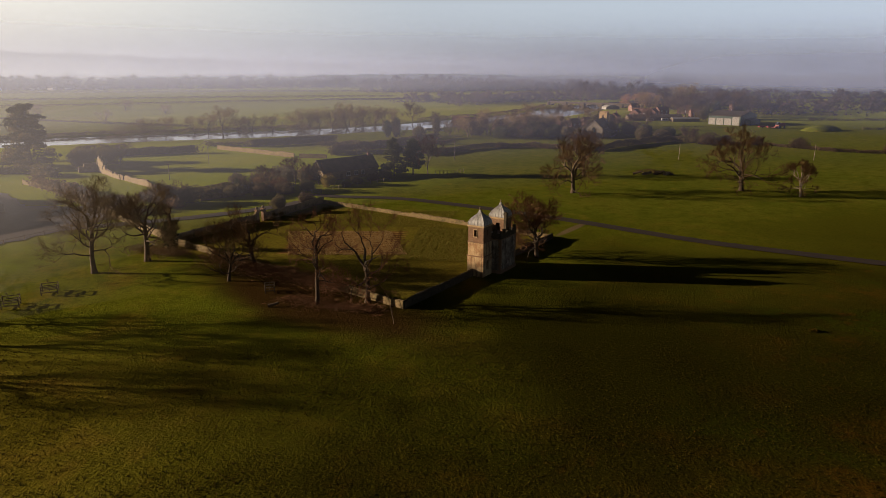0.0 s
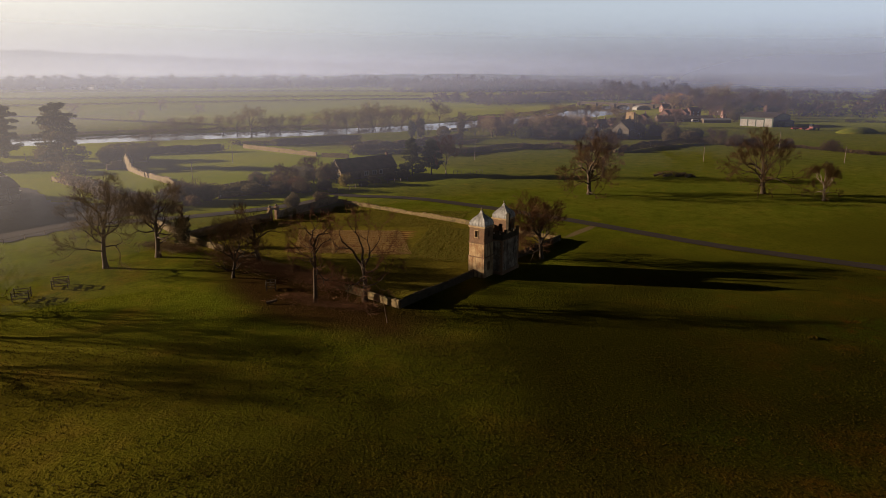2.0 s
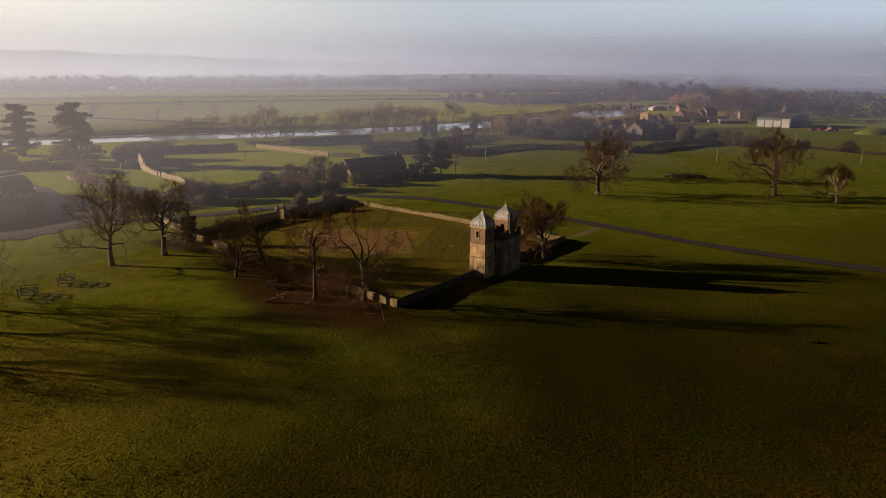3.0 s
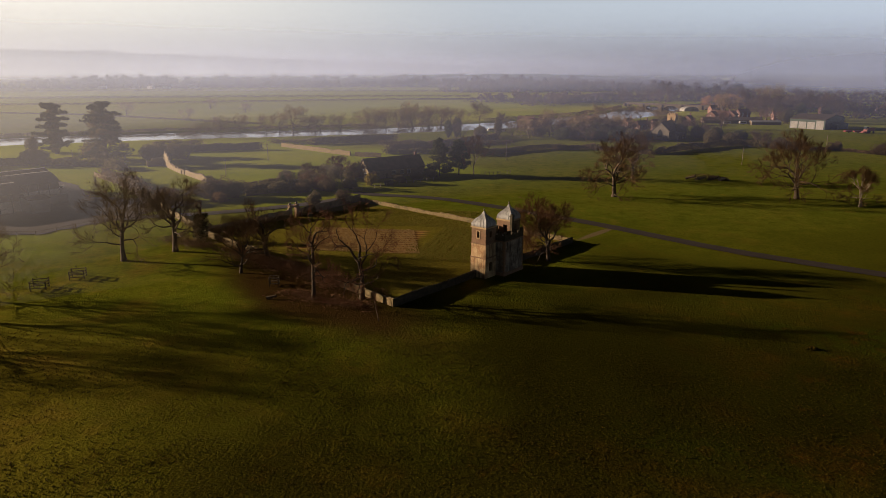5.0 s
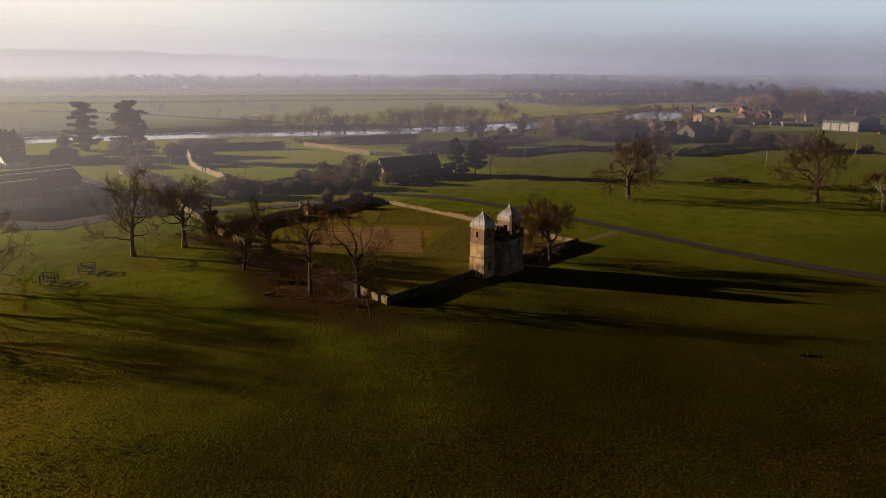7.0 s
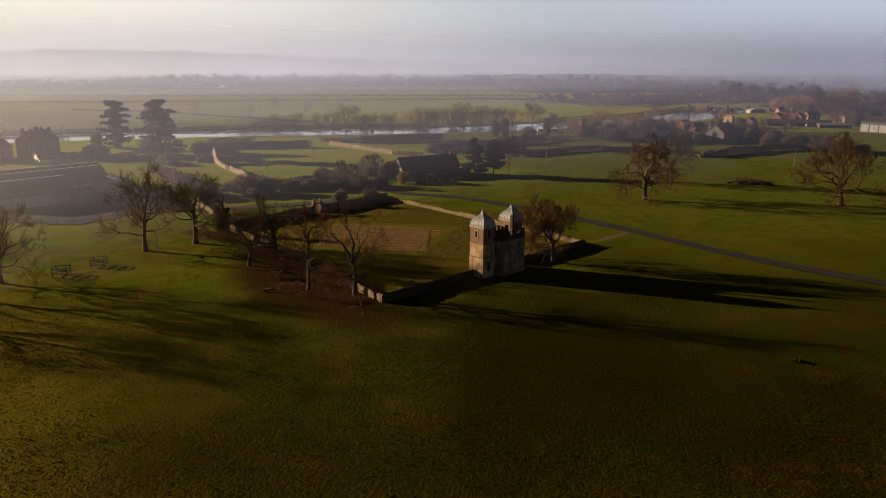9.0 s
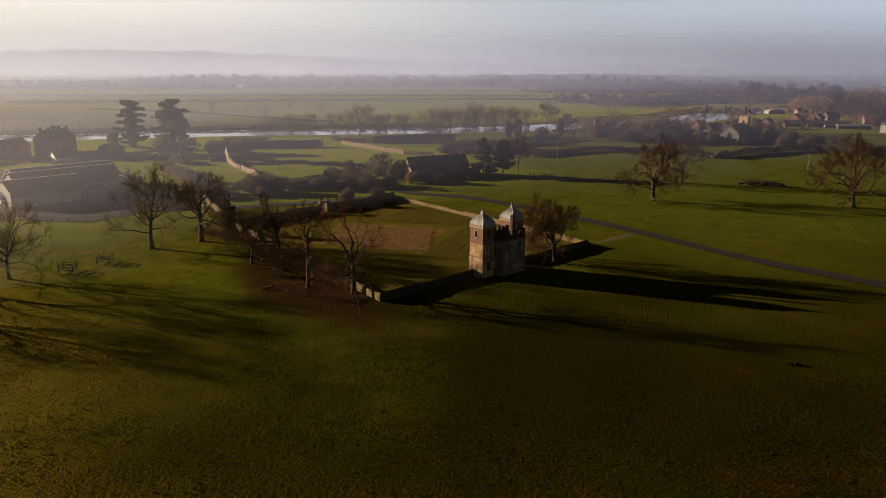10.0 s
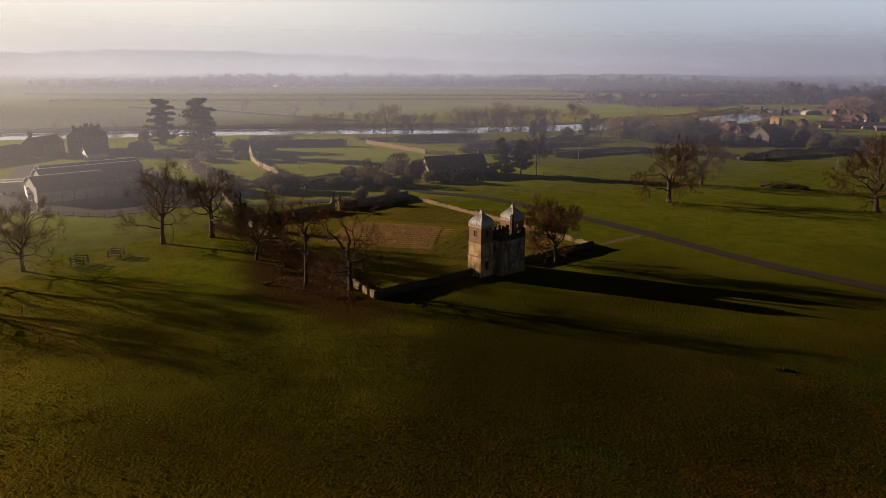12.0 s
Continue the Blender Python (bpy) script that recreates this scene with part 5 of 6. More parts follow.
def post_fence(name, label, pts, step, h, mat, rails=(0.5, 1.0), group=""):
    x0, y0 = pts[0]
    t = thing(name, label, "fence", pose(x0, y0, ground(x0, y0)), group)
    post = Mesh().box(-0.06, 0.06, -0.06, 0.06, -0.3, h).data("post", mat)
    for (ax, ay), (bx, by) in zip(pts, pts[1:]):
        ln = math.hypot(bx - ax, by - ay)
        n = max(1, int(ln / step))
        turn = math.degrees(math.atan2(by - ay, bx - ax))
        for i in range(n + 1):
            x, y = ax + (bx - ax) * i / n, ay + (by - ay) * i / n
            ob = new("post", post)
            ob.parent, ob.matrix_basis = t, pose(x - x0, y - y0, ground(x, y) - ground(x0, y0), 0, 0, turn)
        for z in rails:
            za, zb = ground(ax, ay) - ground(x0, y0) + z, ground(bx, by) - ground(x0, y0) + z
            part("rail", Mesh().tube([(ax - x0, ay - y0, za), (bx - x0, by - y0, zb)], [0.04, 0.04], 4), mat, t)
    return t


post_fence("fence", "pale timber post fence along the barn garden", [(-36, 217), (-31.4, 225), (-18.8, 236.3)], 2.6, 1.2, BARK_PALE, (0.9,))
post_fence("fence", "dark timber field fence", [(-3, 254), (3.4, 252.8), (8, 258)], 1.5, 1.5, TIMBER, (0.4, 0.9, 1.35))
post_fence("fence", "low wire fence along the farm field", [(-138, 138.6), (-119, 139.4), (-100, 140.5), (-92, 158), (-88, 165)], 4.0, 1.2, TIMBER, (1.0,))
gate = thing("field_gate", "pale timber five-bar gate at the barn garden", "gate", at(-40.2, 210.6, 20))
for sx in (-1.5, 1.5):
    part("post", Mesh().box(sx - 0.09, sx + 0.09, -0.09, 0.09, -0.3, 1.45), BARK_PALE, gate)
for k in range(5):
    part("bar", Mesh().box(-1.4, 1.4, -0.03, 0.03, 0.25 + 0.24 * k, 0.34 + 0.24 * k), BARK_PALE, gate)
part("brace", Mesh().tube([(-1.35, 0.05, 0.3), (1.35, 0.05, 1.25)], [0.04, 0.04], 4), BARK_PALE, gate)
for x, y, h in ((105.3, 299.7, 7.0), (164.2, 297.1, 7.2), (-100, 243.5, 6.0), (-101.4, 290.3, 7.5), (5.0, 300.0, 8.0), (160, 352, 9.0), (-176, 262, 7.0), (-160, 333, 6)):
    t = thing("pole", "slim wooden pole standing in the field", "pole", at(x, y), "field poles")
    part("shaft", Mesh().tube([(0, 0, -0.4), (0.02, 0.03, h)], [0.13, 0.09], 6), BARK_PALE, t)
    part("crossarm", Mesh().box(-0.6, 0.6, -0.05, 0.05, h - 0.5, h - 0.38), TIMBER, t)

# ---- ruins and paddock walls ----
stone_wall("wall_7", [(-118.4, 245.1), (-98.4, 224.8)], 2.0, 0.6, "crumbling pale garden wall", 8.0, ruin=0.35, mat=STONE_PALE, gaps=((2, 3.6),))
stone_wall("wall_8", [(-149, 236), (-117, 209), (-85, 172), (-62, 147)], 1.5, 0.5, "long pale paddock wall under scrub", 9.0, ruin=0.2)
stone_wall("wall_9", [(-117, 350), (-90, 328), (-69, 311.5)], 2.0, 0.6, "long tall sunlit garden wall", 10.0, ruin=0.3, mat=STONE_WALL)
stone_wall("wall_10", [(-66, 309), (-53, 306)], 2.0, 0.6, "short end of the tall garden wall", 11.0, ruin=0.3, mat=STONE_WALL)
stone_wall("wall_11", [(66, 341), (74, 333)], 1.6, 0.5, "low pale churchyard wall", 12.0)
stone_wall("wall_12", [(40, 358), (62, 348)], 1.3, 0.5, "low pale wall beneath trees", 13.0)


def ruin():
    t = thing("ruin", "tall ruined house wall with empty windows and ivy", "ruin", at(-118.4, 245.1, math.degrees(math.atan2(269 - 245.1, -139.3 + 118.4))))
    m = Mesh()
    for i, (h, hole) in enumerate(((1.6, 0), (1.3, 0), (1.5, 0), (1.2, 0), (1.6, 0), (1.4, 0), (1.9, 0), (1.7, 0), (2.6, 0), (4.3, 1), (5.2, 0), (5.7, 0), (4.6, 1), (3.0, 0))):
        x = 2.2 * i
        slab(m, pose(x + 1.1, 0, 0), 2.2, -0.3, h, 0.6, ((-0.4, 0.4, 1.4, 2.9),) if hole else ())
        m.box(x + 0.4, x + 1.5, 0.05, 0.55, h, h + 0.3 + 0.2 * (i % 3))
    part("wall", m, STONE_PALE, t)
    part("cross_wall", Mesh().box(30.2, 30.8, 0.6, 5.0, -0.3, 3.2).box(30.2, 30.8, 5.0, 7.0, -0.3, 2.0), STONE_PALE, t)
    iv = Mesh()
    rng = random.Random(9)
    foliage(iv, rng, (23, -0.6, 4.8), (2.6, 0.9, 1.3), 500, 0.25)
    foliage(iv, rng, (20, -0.3, 3.8), (2.0, 0.7, 0.9), 250, 0.25)
    part("ivy", iv, IVY, t, "dark ivy over the wall top")


ruin()


# ---- houses and farm ----
def house(name, label, category, m, length, width, eave, ridge, wall, roof, windows=(), chimneys=(), gable_windows=(), group="", over=0.3, door=None):
    """A gabled house, its ridge along x; windows on the -y side as (x, z, w, h), gable windows on the -x end as (y, z, w, h)."""
    t = thing(name, label, category, m, group)
    body = Mesh()
    w = width / 2
    body.prism([(-w, -0.5), (w, -0.5), (w, eave), (0, ridge), (-w, eave)], -length / 2, length / 2, pose(0, 0, 0, 0, 0, 90))
    part("wall", body, wall, t)
    rise = (ridge - eave) / w
    th = 0.22
    cover = Mesh()
    e = w + over
    zo = eave - over * rise
    outline = [(-e, zo + 0.02), (0, ridge + 0.02), (e, zo + 0.02), (e, zo + th), (0, ridge + th * 1.3), (-e, zo + th)]
    cover.prism(outline, -length / 2 - over, length / 2 + over, pose(0, 0, 0, 0, 0, 90))
    part("roof", cover, roof, t)

    def opening(fm, ww, hh, kind):
        f = part(kind, Mesh().box(-ww / 2 - 0.1, -ww / 2, -0.06, 0.05, -0.1, hh + 0.1, fm).box(ww / 2, ww / 2 + 0.1, -0.06, 0.05, -0.1, hh + 0.1, fm)
                 .box(-ww / 2, ww / 2, -0.06, 0.05, hh, hh + 0.1, fm).box(-ww / 2 - 0.15, ww / 2 + 0.15, -0.12, 0.05, -0.12, 0, fm).box(-0.03, 0.03, -0.04, 0.05, 0, hh, fm), PAINT_WHITE, t)
        part("pane", Mesh().box(-ww / 2, ww / 2, -0.02, 0.03, 0, hh, fm), GLASS, f)

    for x, z, ww, hh in windows:
        opening(pose(x, -w, z), ww, hh, "window")
    for y, z, ww, hh in gable_windows:
        opening(pose(-length / 2, y, z, 0, 0, -90), ww, hh, "window")
    if door:
        part("door", Mesh().box(door - 0.5, door + 0.5, -w - 0.05, -w + 0.05, 0, 2.05), TIMBER, t)
    for x, y, hh, s in chimneys:
        z = ridge - abs(y) * rise - 0.6
        c = part("chimney", Mesh().box(x - s, x + s, y - s * 0.7, y + s * 0.7, z, z + 0.6 + hh).box(x - s - 0.08, x + s + 0.08, y - s * 0.7 - 0.08, y + s * 0.7 + 0.08, z + 0.6 + hh, z + 0.75 + hh), BRICK, t)
        for k in (-0.5, 0.5):
            part("chimney_pot", Mesh().lathe([(0.14, z + 0.75 + hh), (0.11, z + 1.25 + hh)], 8, pose(x + k * s, y, 0)), TILE_RED, c)
    return t


house("barn", "long old stone barn with a dark tiled roof and sunlit gable", "barn", at(-36.0, 246.8, 43), 24.5, 7.6, 3.3, 7.1, STONE_PALE, SLATE,
      windows=((-1.5, 1.2, 1.6, 1.3), (2.0, 1.2, 1.6, 1.3), (5.0, 1.2, 1.2, 1.3)), gable_windows=((0, 3.6, 1.0, 1.2), (-1.5, 0.8, 1.0, 1.4)), chimneys=((10.5, 0, 0.9, 0.4),), door=-4.5)
house("garden_shed", "small pale garden building behind hedges", "shed", at(-63.5, 213.0, 30), 4.6, 3.0, 2.0, 2.9, STONE_PALE, SHEET_GREY)


def long_shed(name, label, m, length, width, eave, ridge, group=""):
    """A farm shed with a low bowed sheet roof, its gable at the -x end: pale panels below, dark boarding above."""
    t = thing(name, label, "farm shed", m, group)
    n = 10
    arc = [(width * (i / n - 0.5), eave + (ridge - eave) * (1 - abs(2 * i / n - 1) ** 1.4)) for i in range(n + 1)]
    turn = pose(0, 0, 0, 0, 0, 90)
    part("roof", Mesh().prism([(x * 1.03, z) for x, z in arc] + [(x * 1.03, z - 0.12) for x, z in reversed(arc)], -length - 0.4, 0.4, turn), SHEET_DARK, t, "weathered brown bowed sheet roof")
    for x0 in (-0.05, -length + 0.05):
        part("gable", Mesh().prism([(-width / 2 + 0.1, -0.4)] + [(x * 0.985, z - 0.1) for x, z in arc] + [(width / 2 - 0.1, -0.4)], x0 - 0.05, x0 + 0.05, turn), SHEET_GREY, t)
    verge = Mesh()
    verge.tube([(-0.45, -x * 1.03, z + 0.03) for x, z in arc], [0.09] * len(arc), 4)
    part("verge_trim", verge, SHEET_PALE, t, "pale curved verge")
    part("ridge_capping", Mesh().box(-0.3, length + 0.3, -0.35, 0.35, ridge - 0.04, ridge + 0.12), SHEET_PALE, t, "pale ridge capping")
    sheet = Mesh()
    for i in range(int(length / 1.1)):
        sheet.tube([(0.5 + 1.1 * i, -x * 1.03, z + 0.01) for x, z in arc], [0.03] * len(arc), 3)
    part("roof_seams", sheet, SHEET_DARK, t, kind="stuff")
    k = int(length / 3)
    low = min(3.2, eave - 0.3)
    panel = Mesh().box(0.05, length / k - 0.08, -0.06, 0.06, 0, low).data("panel", SHEET_PALE)
    board = Mesh().box(0.02, length / k - 0.02, -0.03, 0.03, low, eave + 0.05).data("cladding", SHEET_DARK)
    stanchion = Mesh().box(-0.1, 0.1, -0.12, 0.12, -0.4, eave + 0.05).data("stanchion", SHEET_GREY)
    for s in (-1, 1):
        for i in range(k):
            for nm, data, inset in (("panel", panel, 0.15), ("cladding", board, 0.18), ("stanchion", stanchion, 0.05)):
                ob = new(nm, data)
                ob.parent, ob.matrix_basis = t, pose(length * i / k, s * (width / 2 - inset), 0)
    return t


AX = 61.0
axis, side = Vector((math.cos(radians(AX)), math.sin(radians(AX)))), Vector((-math.sin(radians(AX)), math.cos(radians(AX))))
corner = Vector((-133.7, 151.3))
for u, off, ln, w, ev, rg in ((0.0, 6.5, 19.5, 12.6, 5.2, 7.4), (5.0, 19.5, 30, 12.4, 5.4, 7.9), (9.0, 34.0, 31, 11.6, 5.2, 7.4)):
    c = corner + side * off + axis * u
    long_shed("long_shed", "long farm shed with a brown curved roof and pale panels", at(c.x, c.y, AX), ln, w, ev, rg, "farm sheds")
for (u, v, ln, w, ev, rg) in ((20.8, -2.6, 5.0, 6.6, 3.9, 4.3),):
    c = corner + axis * u + side * v
    house("lean_to", "low grey sheet-metal farm store", "farm shed", at(c.x, c.y, AX), ln, w, ev, rg, SHEET_GREY, SHEET_DARK, group="farm stores")


def container(u, v):
    """A shipping container with ribbed sides, beside the sheds."""
    c = corner + axis * u + side * v
    t = thing("container", "grey steel shipping container standing in the yard", "container", at(c.x, c.y, AX))
    part("body", Mesh().box(-3.0, 3.0, -1.2, 1.2, 0.05, 2.6), SHEET_GREY, t)
    rib = Mesh().box(-0.05, 0.05, -1.25, 1.25, 0.15, 2.5).data("rib", SHEET_GREY)
    for k in range(19):
        ob = new("rib", rib)
        ob.parent, ob.matrix_basis = t, pose(-2.7 + 0.3 * k, 0, 0)
    for y in (-0.55, 0.55):
        part("door", Mesh().box(3.0, 3.06, y - 0.5, y + 0.5, 0.2, 2.45), SHEET_DARK, t)
    return t


container(30.5, 6.5)


def lorry(name, label, m, length, body_mat):
    t = thing(name, label, "lorry", m, "lorries in the yard")
    part("box_body", Mesh().box(0, length, -1.25, 1.25, 1.1, 4.0).box(0.2, length - 0.2, -1.0, 1.0, 0.85, 1.1), body_mat, t)
    cab = part("cab", Mesh().prism([(-2.4, 0.6), (-0.2, 0.6), (-0.2, 3.4), (-1.9, 3.4), (-2.35, 2.1)], -1.2, 1.2), PAINT_WHITE, t, "white cab")
    part("windscreen", Mesh().prism([(-2.36, 2.1), (-2.33, 2.1), (-1.93, 3.2), (-1.96, 3.2)], -1.05, 1.05), GLASS, cab)
    wheel = Mesh().lathe([(0.25, -0.15), (0.5, -0.15), (0.52, 0), (0.5, 0.15), (0.25, 0.15)], 14).data("wheel", RUBBER)
    for x in (-1.6, length * 0.62, length * 0.82):
        for s in (-1, 1):
            ob = new("wheel", wheel)
            ob.parent, ob.matrix_basis = t, pose(x, s * 1.1, 0.52, 90)
    return t


lorry("lorry", "small white box lorry parked at the farm sheds", at(-141.3, 156.0, 143), 5.5, PAINT_WHITE)
lorry("lorry", "long white box lorry parked beside the sheds", at(-151.0, 168.0, 225), 12.0, PAINT_WHITE)
lorry("lorry", "long pale box lorry parked beside the sheds", at(-154.5, 173.5, 225), 12.5, SHEET_PALE)
t = thing("pickup", "pale pickup parked in the farmyard", "car", at(-143.6, 206.8, 35))
part("body", Mesh().prism([(-2.3, 0.45), (2.3, 0.45), (2.3, 1.0), (0.9, 1.05), (0.5, 1.75), (-0.8, 1.75), (-1.2, 1.05), (-2.3, 0.95)], -0.9, 0.9), PAINT_WHITE, t)
part("window_band", Mesh().prism([(-0.95, 1.1), (0.75, 1.1), (0.42, 1.66), (-0.72, 1.66)], -0.92, 0.92), GLASS, t)
wheel = Mesh().lathe([(0.18, -0.1), (0.36, -0.1), (0.36, 0.1), (0.18, 0.1)], 12).data("wheel", RUBBER)
for x in (-1.5, 1.5):
    for s in (-1, 1):
        ob = new("wheel", wheel)
        ob.parent, ob.matrix_basis = t, pose(x, s * 0.85, 0.36, 90)

# the old house by the river
house("manor_house", "tall dark brick manor house with clustered chimneys", "house", at(-229.0, 268.0, 97), 15, 11, 8.0, 12.0, BRICK, SLATE,
      windows=((-4, 1.2, 1.3, 2.0), (0, 1.2, 1.3, 2.0), (4, 1.2, 1.3, 2.0), (-4, 4.8, 1.3, 1.9), (0, 4.8, 1.3, 1.9), (4, 4.8, 1.3, 1.9)), gable_windows=((-2, 4.8, 1.2, 1.8), (2, 4.8, 1.2, 1.8), (0, 8.4, 1.0, 1.3)),
      chimneys=((-6.3, -2, 2.6, 0.6), (-6.3, 2, 2.6, 0.6), (0, 0, 1.8, 0.9), (6.3, -2, 2.4, 0.6), (6.3, 2, 2.4, 0.6)))
house("manor_wing", "low wing of the manor with a pale gable", "house", at(-242.0, 254.0, 97), 18, 8, 5.2, 8.4, BRICK, SLATE,
      windows=((-4, 1.0, 1.1, 1.5), (0, 1.0, 1.1, 1.5), (4, 1.0, 1.1, 1.5), (-3, 3.4, 1.1, 1.3), (3, 3.4, 1.1, 1.3)), chimneys=((-7.4, 0, 2.8, 0.7),))
house("outbuilding", "small outbuilding with a cream-painted gable", "shed", at(-207.5, 249.5, 60), 9, 8.4, 2.2, 4.9, PAINT_WHITE, SLATE, gable_windows=((-2.2, 0.6, 1.4, 1.4),))
house("outbuilding", "long low dark farm range", "shed", at(-243.0, 226.0, 97), 34, 8.0, 3.2, 5.6, BRICK, SLATE)

# ---- the village ----
def church():
    t = thing("church", "old stone parish church with a square battlemented tower", "church", at(96.0, 421.0, 65, 1.2))
    w = 4.4
    part("nave", Mesh().prism([(-w, -0.5), (w, -0.5), (w, 4.4), (0, 8.4), (-w, 4.4)], -13, 9, pose(0, 0, 0, 0, 0, 90)), STONE_CHURCH, t)
    part("nave_roof", Mesh().prism([(-w - 0.3, 4.2), (0, 8.45), (w + 0.3, 4.2), (w + 0.3, 4.45), (0, 8.75), (-w - 0.3, 4.45)], -12.6, 9.2, pose(0, 0, 0, 0, 0, 90)), SLATE, t)
    part("aisle", Mesh().prism([(-w - 4.2, -0.5), (-w, -0.5), (-w, 3.9), (-w - 4.2, 2.9)], -11, 8, pose(0, 0, 0, 0, 0, 90) @ Matrix.Scale(-1, 4, (1, 0, 0))), STONE_CHURCH, t)
    part("aisle", Mesh().prism([(-w - 3.6, -0.5), (-w, -0.5), (-w, 3.9), (-w - 3.6, 2.7)], -11, 6, pose(0, 0, 0, 0, 0, 90)), STONE_CHURCH, t)
    tower = Mesh()
    cx = 13.0
    for turn, ww in ((0, 4.2), (180, 4.2), (-90, 3.0), (90, 3.0)):
        slab(tower, pose(cx, 0, 0, 0, 0, turn) @ pose(0, -2.1, 0), ww, -0.5, 11.2, 0.6, ((-0.4, 0.4, 8.2, 9.9),))
    part("tower", tower, STONE_WARM, t, "warm sunlit stone tower with belfry openings")
    part("tower_roof", Mesh().box(cx - 1.6, cx + 1.6, -1.6, 1.6, 10.6, 10.8), SLATE, t)
    mer = Mesh().box(-0.35, 0.35, -0.2, 0.2, 0, 0.8).data("merlon", STONE_WARM)
    for s in (-1, 1):
        for k in (-1.75, -0.6, 0.6, 1.75):
            for q in (pose(cx + k, s * 1.9, 11.2), pose(cx + s * 1.9, k, 11.2, 0, 0, 90)):
                ob = new("merlon", mer)
                ob.parent, ob.matrix_basis = t, q
    win = Mesh()
    arch = [(-1.1, 1.6), (1.1, 1.6), (1.1, 3.6), (0.7, 4.6), (0, 5.3), (-0.7, 4.6), (-1.1, 3.6)]
    win.prism(arch, 9.02, 9.10, pose(0, 0, 0, 0, 0, 90) @ pose(0, 0, 0, 0, 0, 0))
    part("east_window", win, GLASS, t, "tall pointed window")
    for x in (-6, -1, 4):
        part("side_window", Mesh().box(x - 0.6, x + 0.6, -w - 4.26, -w - 4.15, 0.9, 2.3), GLASS, t)
    return t


church()
W2 = ((-2.5, 0.9, 1.0, 1.2), (2.5, 0.9, 1.0, 1.2), (-2.5, 3.2, 1.0, 1.1), (2.5, 3.2, 1.0, 1.1))
HOUSES = ((84.6, 495, 50, 9, 6.5, BRICK), (90.5, 471.5, 35, 10, 6.5, BRICK), (104, 486, 10, 9, 6.5, BRICK), (135.6, 538.5, 60, 9, 7, BRICK), (62, 522, 40, 8, 6, BRICK),
          (168, 596, 55, 9, 7.5, BRICK), (186, 604, 55, 9, 7, BRICK), (177, 607, -33, 16, 7, BRICK), (19, 486, 20, 9, 6, BRICK), (13, 501, -15, 12, 7, BRICK), (40, 470, 30, 9, 7, BRICK),
          (55, 486, -20, 10, 7, BRICK), (205, 640, 20, 11, 7, BRICK), (232, 660, -25, 11, 7, BRICK), (255, 690, 30, 11, 7, BRICK), (300, 700, 10, 12, 7, BRICK), (330, 690, 50, 10, 7, BRICK),
          (360, 720, -10, 12, 7, BRICK), (420, 760, 20, 12, 7, BRICK), (196, 702, 25, 10, 6, BRICK), (222, 600, 0, 10, 7, BRICK), (70, 505, 70, 9, 6, BRICK))
for x, y, a, ln, w, wall in HOUSES:
    name = "white rendered village house under a dark roof" if wall is PAINT_WHITE else "red brick village house with a clay tile roof"
    house("village_house", name, "house", at(x, y, a), ln, w, 4.6, 7.4, wall, SLATE if wall is PAINT_WHITE else TILE_RED, windows=W2, gable_windows=((0, 3.2, 1.0, 1.2), (-1.5, 0.9, 1.0, 1.2)),
          chimneys=((ln / 2 - 0.6, 0, 1.2, 0.45),), group="village houses", door=0.0)
house("low_barn", "long low dark barn behind the church", "barn", at(175, 566, 5), 46, 8, 2.6, 4.6, TIMBER, SLATE)
house("low_barn", "low dark shed with white doors", "barn", at(196, 552, 5), 22, 6, 2.2, 3.2, TIMBER, SHEET_GREY)
for x, y, a in ((-9.5, 453.5, 10), (-3.0, 454.5, 10), (168, 553, 5), (180, 553, 5)):
    t = thing("caravan", "white caravan with dark windows", "caravan", at(x, y, a), "caravans")
    part("body", Mesh().prism([(-2.6, 0.5), (2.6, 0.5), (2.8, 1.4), (2.4, 2.5), (-2.4, 2.5), (-2.8, 1.4)], -1.1, 1.1), PAINT_WHITE if x < 100 else DOOR_PALE, t)
    part("window_band", Mesh().box(-1.8, 1.8, -1.13, 1.13, 1.35, 1.95), GLASS, t)
    part("wheel", Mesh().lathe([(0.15, -0.1), (0.34, -0.1), (0.34, 0.1), (0.15, 0.1)], 10, pose(0, -1.0, 0.34, 90)), RUBBER, t)
t = thing("marquee", "white domed marquee beside the river", "marquee", at(180, 735, 15))
part("canopy", Mesh().prism([(-8, 0)] + [(-8 * math.cos(math.pi * i / 10), 1.5 + 3 * math.sin(math.pi * i / 10)) for i in range(11)] + [(8, 0)], -5, 5), DOOR_PALE, t)

# warehouse on the far side of the field
WT = math.degrees(math.atan2(-19.5, 21))
wc = Vector((214.5, 512.3)) + Vector((0.68, 0.73)) * 17
wh = thing("warehouse", "large grey steel farm warehouse with four white doors", "warehouse", at(wc.x, wc.y, WT) @ pose(-3.0, 0, 0) @ Matrix.Diagonal((0.8, 1, 1, 1)))
part("wall", Mesh().prism([(-17, -0.5), (17, -0.5), (17, 6.8), (0, 9.6), (-17, 6.8)], -15, 15, pose(0, 0, 0, 0, 0, 90)), SHEET_GREEN, wh)
part("roof", Mesh().prism([(-17.6, 6.75), (0, 9.65), (17.6, 6.75), (17.6, 7.05), (0, 9.95), (-17.6, 7.05)], -15.4, 15.4, pose(0, 0, 0, 0, 0, 90)), SHEET_DARK, wh)
for i in range(4):
    part("door", Mesh().box(-14.6 + i * 7.4, -8.2 + i * 7.4, -17.12, -16.95, 0, 5.0 if i < 3 else 6.2), DOOR_PALE, wh, "white roller door")
